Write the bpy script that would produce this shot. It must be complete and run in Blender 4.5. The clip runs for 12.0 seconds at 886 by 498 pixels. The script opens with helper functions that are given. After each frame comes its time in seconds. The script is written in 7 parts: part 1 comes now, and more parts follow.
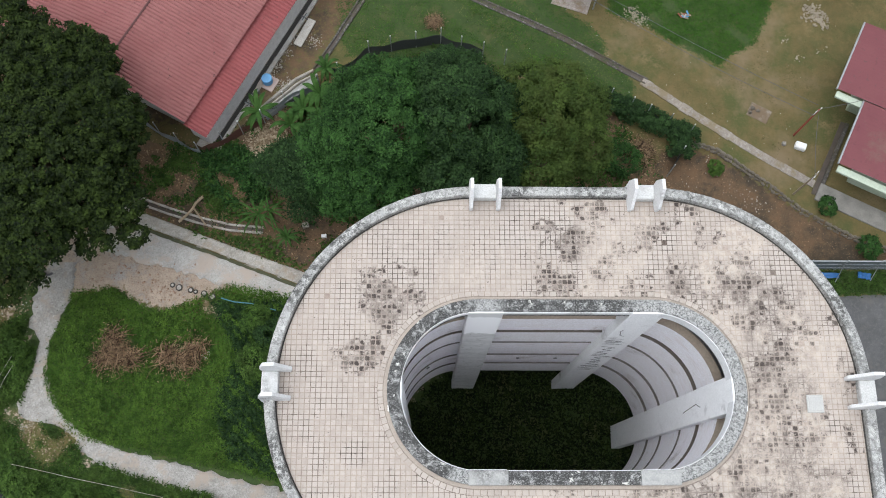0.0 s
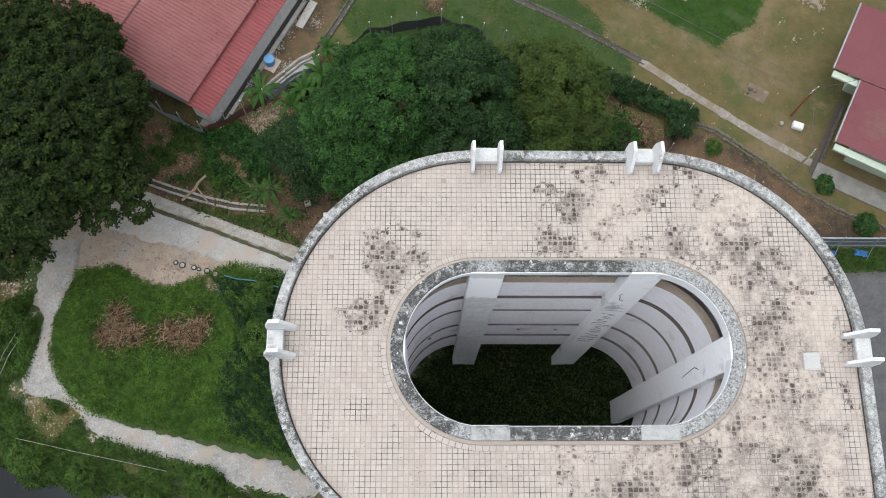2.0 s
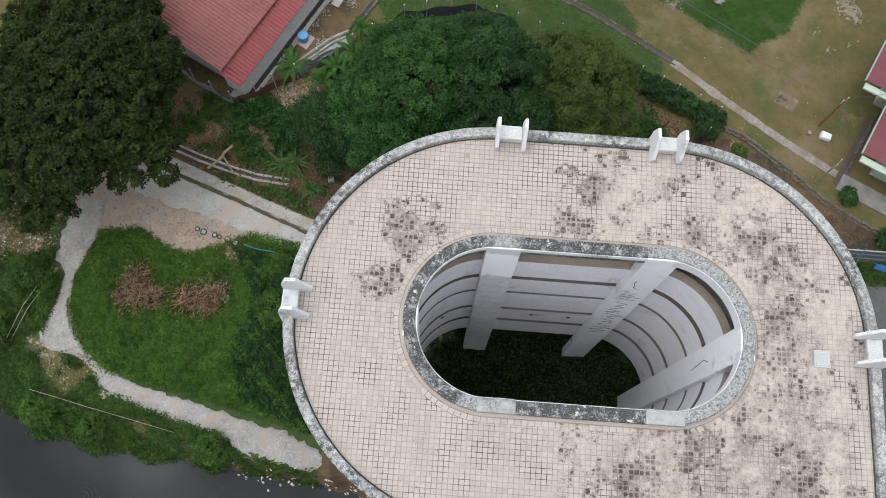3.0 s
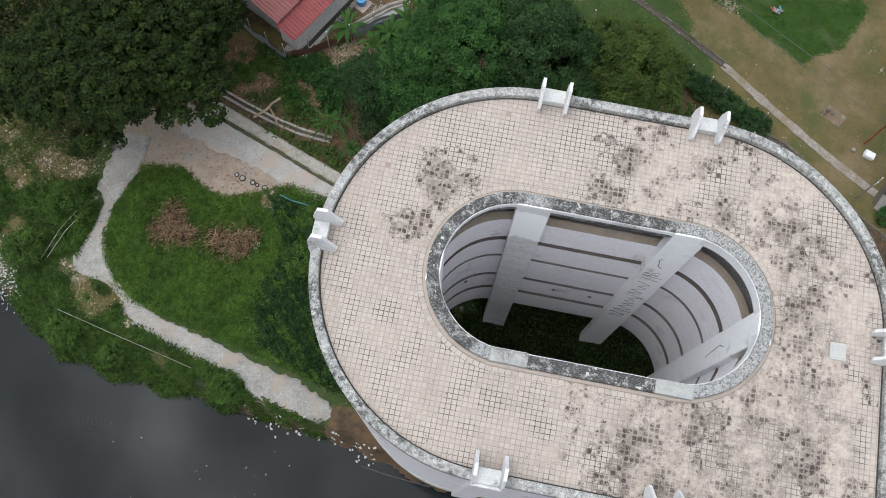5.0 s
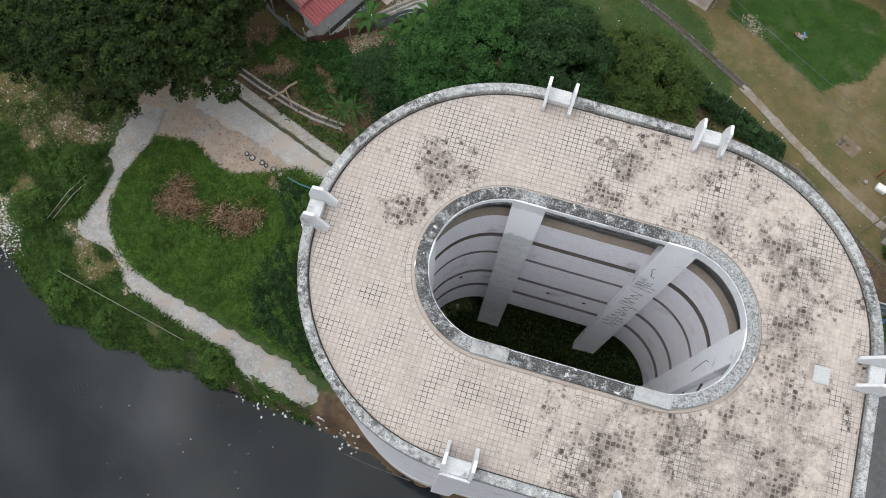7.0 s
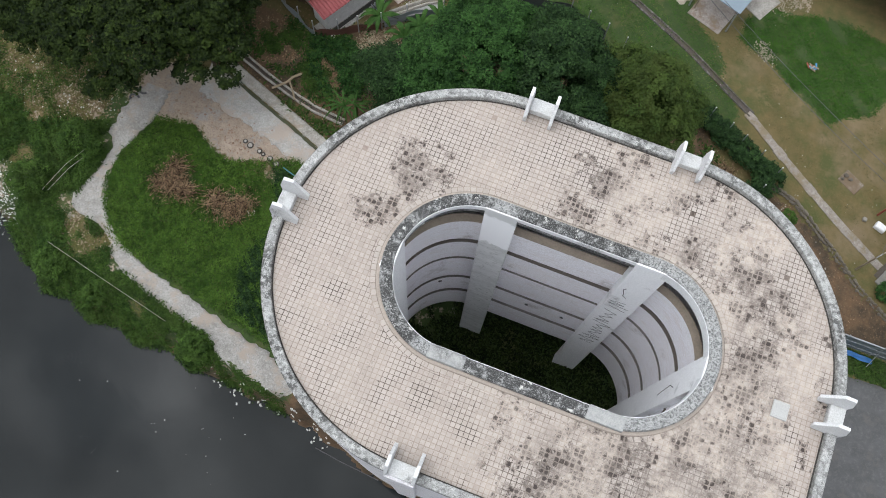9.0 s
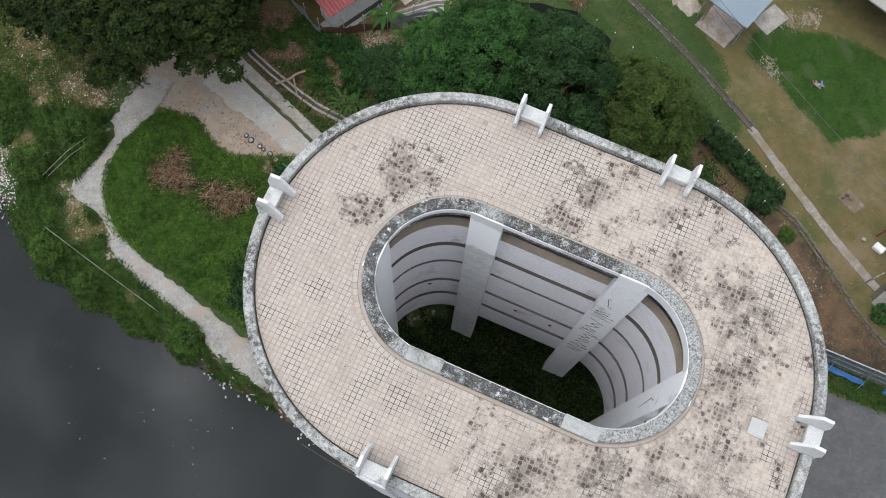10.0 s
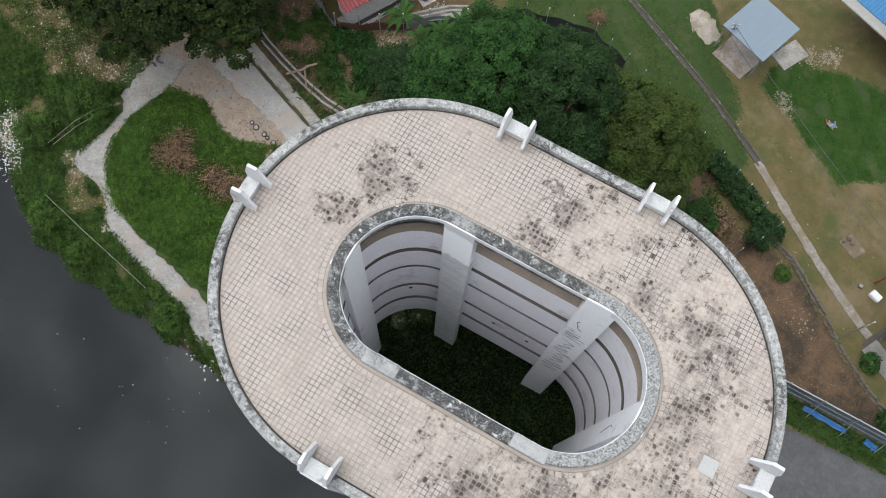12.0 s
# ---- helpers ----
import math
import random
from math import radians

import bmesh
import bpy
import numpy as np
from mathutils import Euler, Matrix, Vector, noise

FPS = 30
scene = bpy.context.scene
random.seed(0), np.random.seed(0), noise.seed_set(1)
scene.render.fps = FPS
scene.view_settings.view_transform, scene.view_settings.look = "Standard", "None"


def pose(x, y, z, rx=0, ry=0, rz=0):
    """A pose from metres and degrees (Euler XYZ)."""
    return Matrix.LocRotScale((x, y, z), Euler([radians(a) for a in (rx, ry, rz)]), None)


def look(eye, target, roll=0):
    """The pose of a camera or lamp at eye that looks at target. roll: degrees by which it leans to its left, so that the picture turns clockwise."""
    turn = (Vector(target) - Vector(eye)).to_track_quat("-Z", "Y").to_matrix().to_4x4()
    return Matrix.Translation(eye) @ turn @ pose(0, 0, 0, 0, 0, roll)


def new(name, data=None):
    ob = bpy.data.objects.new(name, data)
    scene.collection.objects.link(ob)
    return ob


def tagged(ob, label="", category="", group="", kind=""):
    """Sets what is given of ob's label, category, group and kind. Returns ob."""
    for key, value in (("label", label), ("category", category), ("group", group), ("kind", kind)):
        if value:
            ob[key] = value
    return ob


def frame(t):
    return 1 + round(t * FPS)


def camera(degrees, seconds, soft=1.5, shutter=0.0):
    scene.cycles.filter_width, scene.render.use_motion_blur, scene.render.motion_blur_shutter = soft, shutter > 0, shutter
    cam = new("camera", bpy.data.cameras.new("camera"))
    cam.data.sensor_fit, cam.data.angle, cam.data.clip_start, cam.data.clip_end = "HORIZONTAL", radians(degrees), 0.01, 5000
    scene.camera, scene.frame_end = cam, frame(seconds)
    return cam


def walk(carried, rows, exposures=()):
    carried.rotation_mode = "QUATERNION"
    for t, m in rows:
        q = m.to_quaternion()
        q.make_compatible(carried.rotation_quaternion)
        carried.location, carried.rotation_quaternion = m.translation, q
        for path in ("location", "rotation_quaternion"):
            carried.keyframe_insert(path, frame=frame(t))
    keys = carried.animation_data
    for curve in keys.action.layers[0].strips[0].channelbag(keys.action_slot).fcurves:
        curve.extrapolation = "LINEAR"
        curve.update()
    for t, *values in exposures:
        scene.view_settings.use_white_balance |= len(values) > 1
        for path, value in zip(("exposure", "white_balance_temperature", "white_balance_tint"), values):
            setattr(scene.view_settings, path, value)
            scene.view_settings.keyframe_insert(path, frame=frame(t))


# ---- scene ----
cam = camera(53.3, 12.0, soft=1.0)
ROUTE = [
    (0, (0.144, -0.407, 51.556), (0.181, 0.15, 49.635), 3.9),
    (0.5, (0.098, -0.548, 51.594), (0.138, 0.011, 49.674), 4.0),
    (1, (0.061, -0.901, 51.598), (0.102, -0.341, 49.679), 4.0),
    (1.5, (0.035, -1.401, 51.608), (0.077, -0.841, 49.688), 4.0),
    (2, (0.005, -1.975, 51.613), (0.045, -1.413, 49.694), 4.1),
    (2.5, (0.019, -2.545, 51.627), (0.039, -1.98, 49.708), 4.1),
    (3, (0.08, -3.104, 51.597), (0.077, -2.539, 49.679), 3.9),
    (5, (0.4, -5.166, 51.546), (0.328, -4.601, 49.629), 3.9),
    (5.5, (0.478, -5.433, 51.547), (0.398, -4.864, 49.631), 3.9),
    (6, (0.682, -5.586, 51.522), (0.589, -5.017, 49.607), 4.4),
    (6.5, (1.038, -5.604, 51.453), (0.932, -5.035, 49.539), 4.8),
    (7, (1.453, -5.53, 51.423), (1.341, -4.961, 49.509), 5.2),
    (9, (3.274, -4.851, 51.35), (3.116, -4.291, 49.436), 5.5),
    (9.5, (3.727, -4.638, 51.346), (3.557, -4.081, 49.433), 5.4),
    (10, (4.192, -4.415, 51.388), (4.008, -3.862, 49.475), 5.4),
    (10.5, (4.611, -4.168, 51.418), (4.415, -3.619, 49.505), 5.5),
    (11, (5.066, -3.916, 51.435), (4.855, -3.371, 49.522), 5.5),
    (11.5, (5.479, -3.634, 51.433), (5.257, -3.095, 49.52), 5.6),
    (12, (5.905, -3.325, 51.425), (5.668, -2.793, 49.511), 5.6),
]
walk(cam, [(t, look(eye, target, roll)) for t, eye, target, roll in ROUTE],
     exposures=[(0, 0.03), (1.5, 0.06), (2.4, 0.01), (3, -0.06), (12, -0.07)])

# ---- world and light ----
world = bpy.data.worlds.new("overcast_sky")
scene.world = world
world.use_nodes = True
wn, wl = world.node_tree.nodes, world.node_tree.links
bg = wn["Background"]
SUN_ELEV, SUN_TURN = radians(68), radians(253)
sky = wn.new("ShaderNodeTexSky")
sky.sky_type, sky.sun_disc = "NISHITA", False
sky.sun_elevation, sky.sun_rotation = SUN_ELEV, SUN_TURN
sky_co = wn.new("ShaderNodeTexCoord")
sky_no = wn.new("ShaderNodeTexNoise")
sky_no.inputs["Scale"].default_value, sky_no.inputs["Detail"].default_value = 6.5, 7.0
wl.new(sky_co.outputs["Generated"], sky_no.inputs["Vector"])
sky_ra = wn.new("ShaderNodeValToRGB")
sky_ra.color_ramp.elements[0].position, sky_ra.color_ramp.elements[0].color = 0.40, (1.6, 1.8, 2.1, 1)
sky_ra.color_ramp.elements[1].position, sky_ra.color_ramp.elements[1].color = 0.64, (13.5, 13.9, 14.3, 1)
wl.new(sky_no.outputs["Fac"], sky_ra.inputs[0])
sky_sep = wn.new("ShaderNodeSeparateXYZ")
wl.new(sky_co.outputs["Generated"], sky_sep.inputs[0])
sky_up = wn.new("ShaderNodeMapRange")
sky_up.inputs["From Min"].default_value, sky_up.inputs["From Max"].default_value = 0.0, 1.0
sky_up.inputs["To Min"].default_value, sky_up.inputs["To Max"].default_value = 0.2, 1.74
wl.new(sky_sep.outputs["Z"], sky_up.inputs["Value"])
sky_cloud = wn.new("ShaderNodeVectorMath")
sky_cloud.operation = "SCALE"
wl.new(sky_ra.outputs[0], sky_cloud.inputs[0])
sky_dot = wn.new("ShaderNodeVectorMath")
sky_dot.operation = "DOT_PRODUCT"
sky_dot.inputs[1].default_value = (-0.355, 0.026, 0.935)
wl.new(sky_co.outputs["Generated"], sky_dot.inputs[0])
sky_veil = wn.new("ShaderNodeMapRange")
sky_veil.interpolation_type = "SMOOTHSTEP"
sky_veil.inputs["From Min"].default_value, sky_veil.inputs["From Max"].default_value = 0.2, 1.0
sky_veil.inputs["To Min"].default_value, sky_veil.inputs["To Max"].default_value = 0.75, 1.65
wl.new(sky_dot.outputs["Value"], sky_veil.inputs["Value"])
sky_all = wn.new("ShaderNodeMath")
sky_all.operation = "MULTIPLY"
wl.new(sky_up.outputs[0], sky_all.inputs[0])
wl.new(sky_veil.outputs[0], sky_all.inputs[1])
sky_glow = wn.new("ShaderNodeMapRange")
sky_glow.interpolation_type = "SMOOTHSTEP"
sky_glow.inputs["From Min"].default_value, sky_glow.inputs["From Max"].default_value = 0.992, 0.9999
sky_glow.inputs["To Min"].default_value, sky_glow.inputs["To Max"].default_value = 1.0, 2.1
wl.new(sky_dot.outputs["Value"], sky_glow.inputs["Value"])
sky_sum = wn.new("ShaderNodeMath")
sky_sum.operation = "MULTIPLY"
wl.new(sky_all.outputs[0], sky_sum.inputs[0])
wl.new(sky_glow.outputs[0], sky_sum.inputs[1])
wl.new(sky_sum.outputs[0], sky_cloud.inputs["Scale"])
sky_mx = wn.new("ShaderNodeMixRGB")
sky_mx.inputs[0].default_value = 0.92
wl.new(sky.outputs[0], sky_mx.inputs[1])
wl.new(sky_cloud.outputs[0], sky_mx.inputs[2])
wl.new(sky_mx.outputs[0], bg.inputs["Color"])
bg.inputs["Strength"].default_value = 0.138

sun = new("sun", bpy.data.lights.new("sun", "SUN"))
sun.data.energy, sun.data.angle, sun.data.color = 1.05, radians(45), (1.0, 0.97, 0.92)
sun.matrix_world = look((0, 0, 80), (0.385 * 80, 0.118 * 80, 0))


# ---- materials ----
class Nodes:
    """A small node builder on one material."""

    def __init__(self, name, rough=0.8, metal=0.0, tone=0.82):
        self.tone = tone
        self.m = bpy.data.materials.new(name)
        self.m.use_nodes = True
        self.t = self.m.node_tree
        self.b = self.t.nodes["Principled BSDF"]
        self.b.inputs["Roughness"].default_value = rough
        self.b.inputs["Metallic"].default_value = metal
        self.pos = self.t.nodes.new("ShaderNodeNewGeometry").outputs["Position"]

    def link(self, a, b):
        self.t.links.new(a, b)

    def noise(self, scale, detail=4.0, rough=0.6, stretch=None, warp=0.0):
        n = self.t.nodes.new("ShaderNodeTexNoise")
        n.inputs["Scale"].default_value, n.inputs["Detail"].default_value = scale, detail
        n.inputs["Roughness"].default_value, n.inputs["Distortion"].default_value = rough, warp
        if stretch:
            mp = self.t.nodes.new("ShaderNodeMapping")
            mp.inputs["Scale"].default_value = stretch
            self.link(self.pos, mp.inputs["Vector"])
            self.link(mp.outputs[0], n.inputs["Vector"])
        else:
            self.link(self.pos, n.inputs["Vector"])
        return n.outputs["Fac"]

    def ramp(self, fac, lo, hi, a=(0, 0, 0), b=(1, 1, 1)):
        r = self.t.nodes.new("ShaderNodeValToRGB")
        e = r.color_ramp.elements
        e[0].position, e[0].color = lo, (*a, 1)
        e[1].position, e[1].color = hi, (*b, 1)
        self.link(fac, r.inputs[0])
        return r.outputs[0]

    def mix(self, fac, a, b, kind="MIX"):
        x = self.t.nodes.new("ShaderNodeMixRGB")
        x.blend_type = kind
        for i, v in enumerate((fac, a, b)):
            if isinstance(v, (int, float)):
                x.inputs[i].default_value = v
            elif isinstance(v, tuple):
                x.inputs[i].default_value = (*v, 1)
            else:
                self.link(v, x.inputs[i])
        return x.outputs[0]

    def math(self, kind, a, b=0.0):
        x = self.t.nodes.new("ShaderNodeMath")
        x.operation = kind
        for i, v in enumerate((a, b)):
            if isinstance(v, (int, float)):
                x.inputs[i].default_value = v
            else:
                self.link(v, x.inputs[i])
        return x.outputs[0]

    def attribute(self, name):
        a = self.t.nodes.new("ShaderNodeAttribute")
        a.attribute_name = name
        return a

    def island(self):
        return self.t.nodes.new("ShaderNodeNewGeometry").outputs["Random Per Island"]

    def chance(self):
        return self.t.nodes.new("ShaderNodeObjectInfo").outputs["Random"]

    def bump(self, height, strength=0.3, distance=0.02):
        b = self.t.nodes.new("ShaderNodeBump")
        b.inputs["Strength"].default_value, b.inputs["Distance"].default_value = strength, distance
        self.link(height, b.inputs["Height"])
        self.link(b.outputs[0], self.b.inputs["Normal"])

    def done(self, colour):
        if self.tone != 1.0:
            colour = self.mix(1.0, colour, (self.tone,) * 3, "MULTIPLY")
        if isinstance(colour, tuple):
            self.b.inputs["Base Color"].default_value = (*colour, 1)
        else:
            self.link(colour, self.b.inputs["Base Color"])
        return self.m


def shade(c, f):
    return tuple(v * f for v in c)


def plain(name, colour, rough=0.75, vary=0.25, scale=3.0, bump=0.2, metal=0.0, tone=0.82):
    """One colour with broad stains and fine grain."""
    n = Nodes(name, rough, metal, tone)
    broad = n.ramp(n.noise(scale, 5), 0.3, 0.7)
    fine = n.noise(scale * 11, 3)
    c = n.mix(broad, shade(colour, 1 - vary), shade(colour, 1 + vary * 0.5))
    c = n.mix(0.5, c, n.ramp(fine, 0.3, 0.7, shade(colour, 0.7), shade(colour, 1.15)))
    n.bump(fine, bump, 0.01)
    return n.done(c)


def weathered(name, paint, grime, black, amount=0.5, mould=0.5, streak=None, tone=0.82):
    """Old painted concrete with grey wear and black mould."""
    n = Nodes(name, 0.85, 0.0, tone)
    wear = n.ramp(n.noise(2.6, 9, 0.75, streak), 0.56 - amount * 0.2, 0.66 - amount * 0.12)
    c = n.mix(wear, paint, grime)
    c = n.mix(n.ramp(n.noise(19, 5, 0.75), 0.4, 0.65), c, n.mix(0.65, c, shade(grime, 0.7)))
    blob = n.math("MULTIPLY", n.ramp(n.noise(0.55, 3), 0.62 - mould * 0.25, 0.75 - mould * 0.2), n.ramp(n.noise(11, 8, 0.8), 0.42, 0.54))
    c = n.mix(blob, c, black)
    n.bump(n.noise(14, 5), 0.5, 0.015)
    return n.done(c)


def leafy(name, dark, light, tip=None, bias=1.0):
    """Foliage: every leaf its own green, over broad drifts."""
    n = Nodes(name, 0.7)
    n.b.inputs["Specular IOR Level"].default_value = 0.12
    c = n.mix(n.math("POWER", n.island(), bias), dark, light)
    c = n.mix(n.ramp(n.noise(0.5, 3), 0.35, 0.7), c, shade(tip or light, 1.0)) if tip else c
    c = n.mix(n.math("MULTIPLY", n.ramp(n.noise(0.9, 5, 0.65), 0.38, 0.60), 0.62), c, shade(dark, 0.85))
    c = n.mix(n.math("MULTIPLY", n.ramp(n.noise(3.2, 4, 0.6), 0.46, 0.6), 0.35), c, shade(light, 0.95))
    c = n.mix(n.math("MULTIPLY", n.attribute("spray").outputs["Fac"], 0.75), c, shade(light, 1.15))
    return n.done(c)


WHITE = weathered("white_paint", (0.82, 0.83, 0.85), (0.76, 0.77, 0.785), (0.3, 0.3, 0.3), 0.25, 0.12, None, 0.95)
WALL = weathered("well_wall_paint", (0.89, 0.89, 0.945), (0.80, 0.76, 0.77), (0.33, 0.28, 0.27), 0.28, 0.12, (0.5, 0.5, 3.0), 1.0)
COLUMN = weathered("column_paint", (0.95, 0.96, 0.98), (0.89, 0.905, 0.92), (0.4, 0.4, 0.41), 0.2, 0.06, (0.6, 0.6, 0.25), 1.0)
RIM = weathered("mouldy_rim", (0.50, 0.50, 0.49), (0.38, 0.39, 0.39), (0.035, 0.035, 0.035), 0.55, 0.75)
DECK = weathered("white_deck", (0.82, 0.83, 0.83), (0.66, 0.66, 0.65), (0.12, 0.12, 0.12), 0.25, 0.2)
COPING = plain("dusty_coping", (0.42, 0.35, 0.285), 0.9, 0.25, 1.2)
# copings below the top level: second one darkest, the rest slightly lighter
DARK_COPING = plain("dark_grey_coping", (0.15, 0.13, 0.115), 0.9, 0.25, 1.2)
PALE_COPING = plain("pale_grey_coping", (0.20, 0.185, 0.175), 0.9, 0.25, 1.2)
SOFFIT = plain("bare_concrete", (0.58, 0.57, 0.55), 0.9, 0.2, 0.8, tone=1.0)
BLACK_NET = plain("black_netting", (0.055, 0.066, 0.066), 0.8, 0.3, 2.0)
# dark colour for the shadow slit beside the raised strip
SLIT_SHADE = plain("slit_shade", (0.07, 0.075, 0.04), 0.95, 0.5, 2.2, 0.6)
DARK_WET = plain("wet_drain_bed", (0.085, 0.068, 0.055), 0.7, 0.4, 1.5)
STEEL = plain("galvanised_steel", (0.42, 0.45, 0.47), 0.45, 0.2, 2.0, 0.1, 0.4)
BARK = plain("bark", (0.16, 0.12, 0.09), 0.9, 0.35, 4.0, 0.8)


def worn_paving(name, light, dark, dirt, share, fleck=1.0):
    """Rough paving, mottled at three scales, with earth trodden over it."""
    n = Nodes(name, 0.95)
    c = n.mix(n.ramp(n.noise(0.9, 7, 0.7), 0.36, 0.64), light, dark)
    c = n.mix(n.math("MULTIPLY", n.ramp(n.noise(4.5, 7, 0.75), 0.5, 0.68), fleck), c, n.mix(0.5, light, (0.5, 0.49, 0.47)))
    c = n.mix(n.math("MULTIPLY", n.ramp(n.noise(13, 5, 0.75), 0.45, 0.62), 0.55 * fleck), c, shade(dark, 0.6))
    c = n.mix(n.ramp(n.noise(0.5, 7, 0.75), 0.66 - share, 0.76 - share), c, dirt)
    n.bump(n.math("ADD", n.noise(9, 5, 0.7), n.noise(2.2, 4)), 0.7, 0.05)
    return n.done(c)


PATH = worn_paving("footpath_concrete", (0.43, 0.415, 0.395), (0.28, 0.268, 0.25), (0.36, 0.305, 0.26), 0.17, 1.2)
CONCRETE = worn_paving("worn_concrete", (0.50, 0.49, 0.47), (0.36, 0.345, 0.325), (0.42, 0.36, 0.31), 0.17, 1.1)
PALE_CONCRETE = worn_paving("pale_concrete", (0.50, 0.47, 0.43), (0.27, 0.25, 0.22), (0.32, 0.26, 0.20), 0.12)
DRAIN_STONE = worn_paving("dark_drain_concrete", (0.125, 0.115, 0.105), (0.055, 0.05, 0.044), (0.08, 0.07, 0.045), 0.16)
SLAB_STONE = worn_paving("slab_concrete", (0.36, 0.32, 0.285), (0.24, 0.21, 0.185), (0.23, 0.185, 0.125), 0.16)
ASPHALT = worn_paving("old_asphalt", (0.118, 0.119, 0.122), (0.086, 0.087, 0.089), (0.125, 0.12, 0.115), 0.13, 0.2)
BLUE = plain("blue_plastic", (0.06, 0.30, 0.62), 0.4, 0.12, 2.0, 0.05)
BRICK_RED = plain("rusty_red", (0.35, 0.09, 0.06), 0.7, 0.3, 3.0)
TIN_BLUE = plain("pale_blue_sheet", (0.215, 0.278, 0.335), 0.5, 0.06, 9.0, 0.03)
LITTER = plain("litter_white", (0.72, 0.72, 0.70), 0.6, 0.2, 4.0)
TIMBER = plain("grey_timber", (0.34, 0.28, 0.20), 0.9, 0.3, 3.0)
CHARCOAL = plain("black_marks", (0.10, 0.10, 0.11), 0.8, 0.2, 4.0)


# ---- mesh helpers ----
def thing(name, label, category, at=(0, 0, 0), group="", kind=""):
    ob = new(name)
    ob.empty_display_size = 0.2
    ob.location = at
    return tagged(ob, label, category, group, kind)


def finish(bm, name, material, smooth=False):
    me = bpy.data.meshes.new(name)
    bm.normal_update()
    bm.to_mesh(me)
    bm.free()
    for m in material if isinstance(material, (list, tuple)) else [material]:
        me.materials.append(m)
    if smooth:
        me.polygons.foreach_set("use_smooth", [True] * len(me.polygons))
    return me


def part(name, bm, material, parent=None, label="", smooth=False):
    ob = new(name, finish(bm, name, material, smooth))
    if parent is not None:
        ob.parent = parent
    return tagged(ob, label) if label else ob


def box(bm, x0, x1, y0, y1, z0, z1, m=None, bevel=0.0):
    g = bmesh.ops.create_cube(bm, size=1.0, matrix=Matrix.Translation(((x0 + x1) / 2, (y0 + y1) / 2, (z0 + z1) / 2)) @ Matrix.Diagonal((x1 - x0, y1 - y0, z1 - z0, 1)))
    vs = g["verts"]
    if bevel:
        es = list({e for v in vs for e in v.link_edges})
        r = bmesh.ops.bevel(bm, geom=es, offset=bevel, segments=1, affect="EDGES")
        vs = list({v for v in r["verts"]} | {v for v in vs if v.is_valid})
    if m is not None:
        bmesh.ops.transform(bm, matrix=m, verts=vs)
    return vs


def rod(bm, a, b, r0, r1=None, n=6):
    a, b = Vector(a), Vector(b)
    r1 = r0 if r1 is None else r1
    q = (b - a).to_track_quat("Z", "Y").to_matrix().to_4x4()
    bmesh.ops.create_cone(bm, cap_ends=True, segments=n, radius1=r0, radius2=r1, depth=(b - a).length, matrix=Matrix.Translation((a + b) / 2) @ q)


def tube(bm, pts, radii, n=7):
    """A bent, tapered tube along points."""
    rings = []
    for i, p in enumerate(pts):
        p = Vector(p)
        d = Vector(pts[min(i + 1, len(pts) - 1)]) - Vector(pts[max(i - 1, 0)])
        q = d.to_track_quat("Z", "Y")
        rings.append([bm.verts.new(p + q @ Vector((math.cos(2 * math.pi * k / n) * radii[i], math.sin(2 * math.pi * k / n) * radii[i], 0))) for k in range(n)])
    for a, b in zip(rings, rings[1:]):
        for k in range(n):
            bm.faces.new((a[k], a[(k + 1) % n], b[(k + 1) % n], b[k]))
    bm.faces.new(rings[0][::-1])
    bm.faces.new(rings[-1])


def arrays(name, co, faces, material, parent=None, label="", smooth=False):
    """A mesh object from arrays of corners and equal faces."""
    me = bpy.data.meshes.new(name)
    co, faces = np.asarray(co, np.float32), np.asarray(faces, np.int32)
    k = faces.shape[1]
    me.vertices.add(len(co))
    me.vertices.foreach_set("co", co.ravel())
    me.loops.add(faces.size)
    me.loops.foreach_set("vertex_index", faces.ravel())
    me.polygons.add(len(faces))
    me.polygons.foreach_set("loop_start", np.arange(0, faces.size, k, dtype=np.int32))
    me.update(calc_edges=True)
    if smooth:
        me.polygons.foreach_set("use_smooth", [True] * len(me.polygons))
    for m in material if isinstance(material, (list, tuple)) else [material]:
        me.materials.append(m)
    ob = new(name, me)
    if parent is not None:
        ob.parent = parent
    return tagged(ob, label) if label else ob


# ---- ground ----
CX, CY, HALF = 5.17, 3.45, 3.22
CX_IN, HALF_IN = 5.08, 3.08
CY_OUT = 3.53
R_IN, R_OUT = 2.75, 7.43
KERB_TOP, PARAPET_TOP, PARAPET_W = 20.77, 20.75, 0.36
ROOF = 20.5
WATER = -2.5
SHORE = [(-1500, 90), (-60, 14), (-45, 9), (-28.7, 3.0), (-26.5, 2.2), (-24.5, 0.6), (-22.5, -0.3), (-19, -0.8), (-15, -1.1), (-12, -1.5), (-9, -1.9), (-5, -2.3), (1, -3.9), (10, -5.2), (30, -7), (60, -10), (1500, -60)]
SX, SY = np.array([p[0] for p in SHORE], float), np.array([p[1] for p in SHORE], float)


def oval(x, y, well=False):
    """Distance from the long axis of the tower, whose south-east corner is square, or of its well."""
    dx = np.maximum(np.abs(x - (CX_IN if well else CX)) - (HALF_IN if well else HALF), 0)
    dy = y - (CY if well else CY_OUT)
    if well:
        return np.hypot(dx, dy)
    return np.where((x > CX) & (dy < 0), np.maximum(dx, -dy), np.hypot(dx, dy))


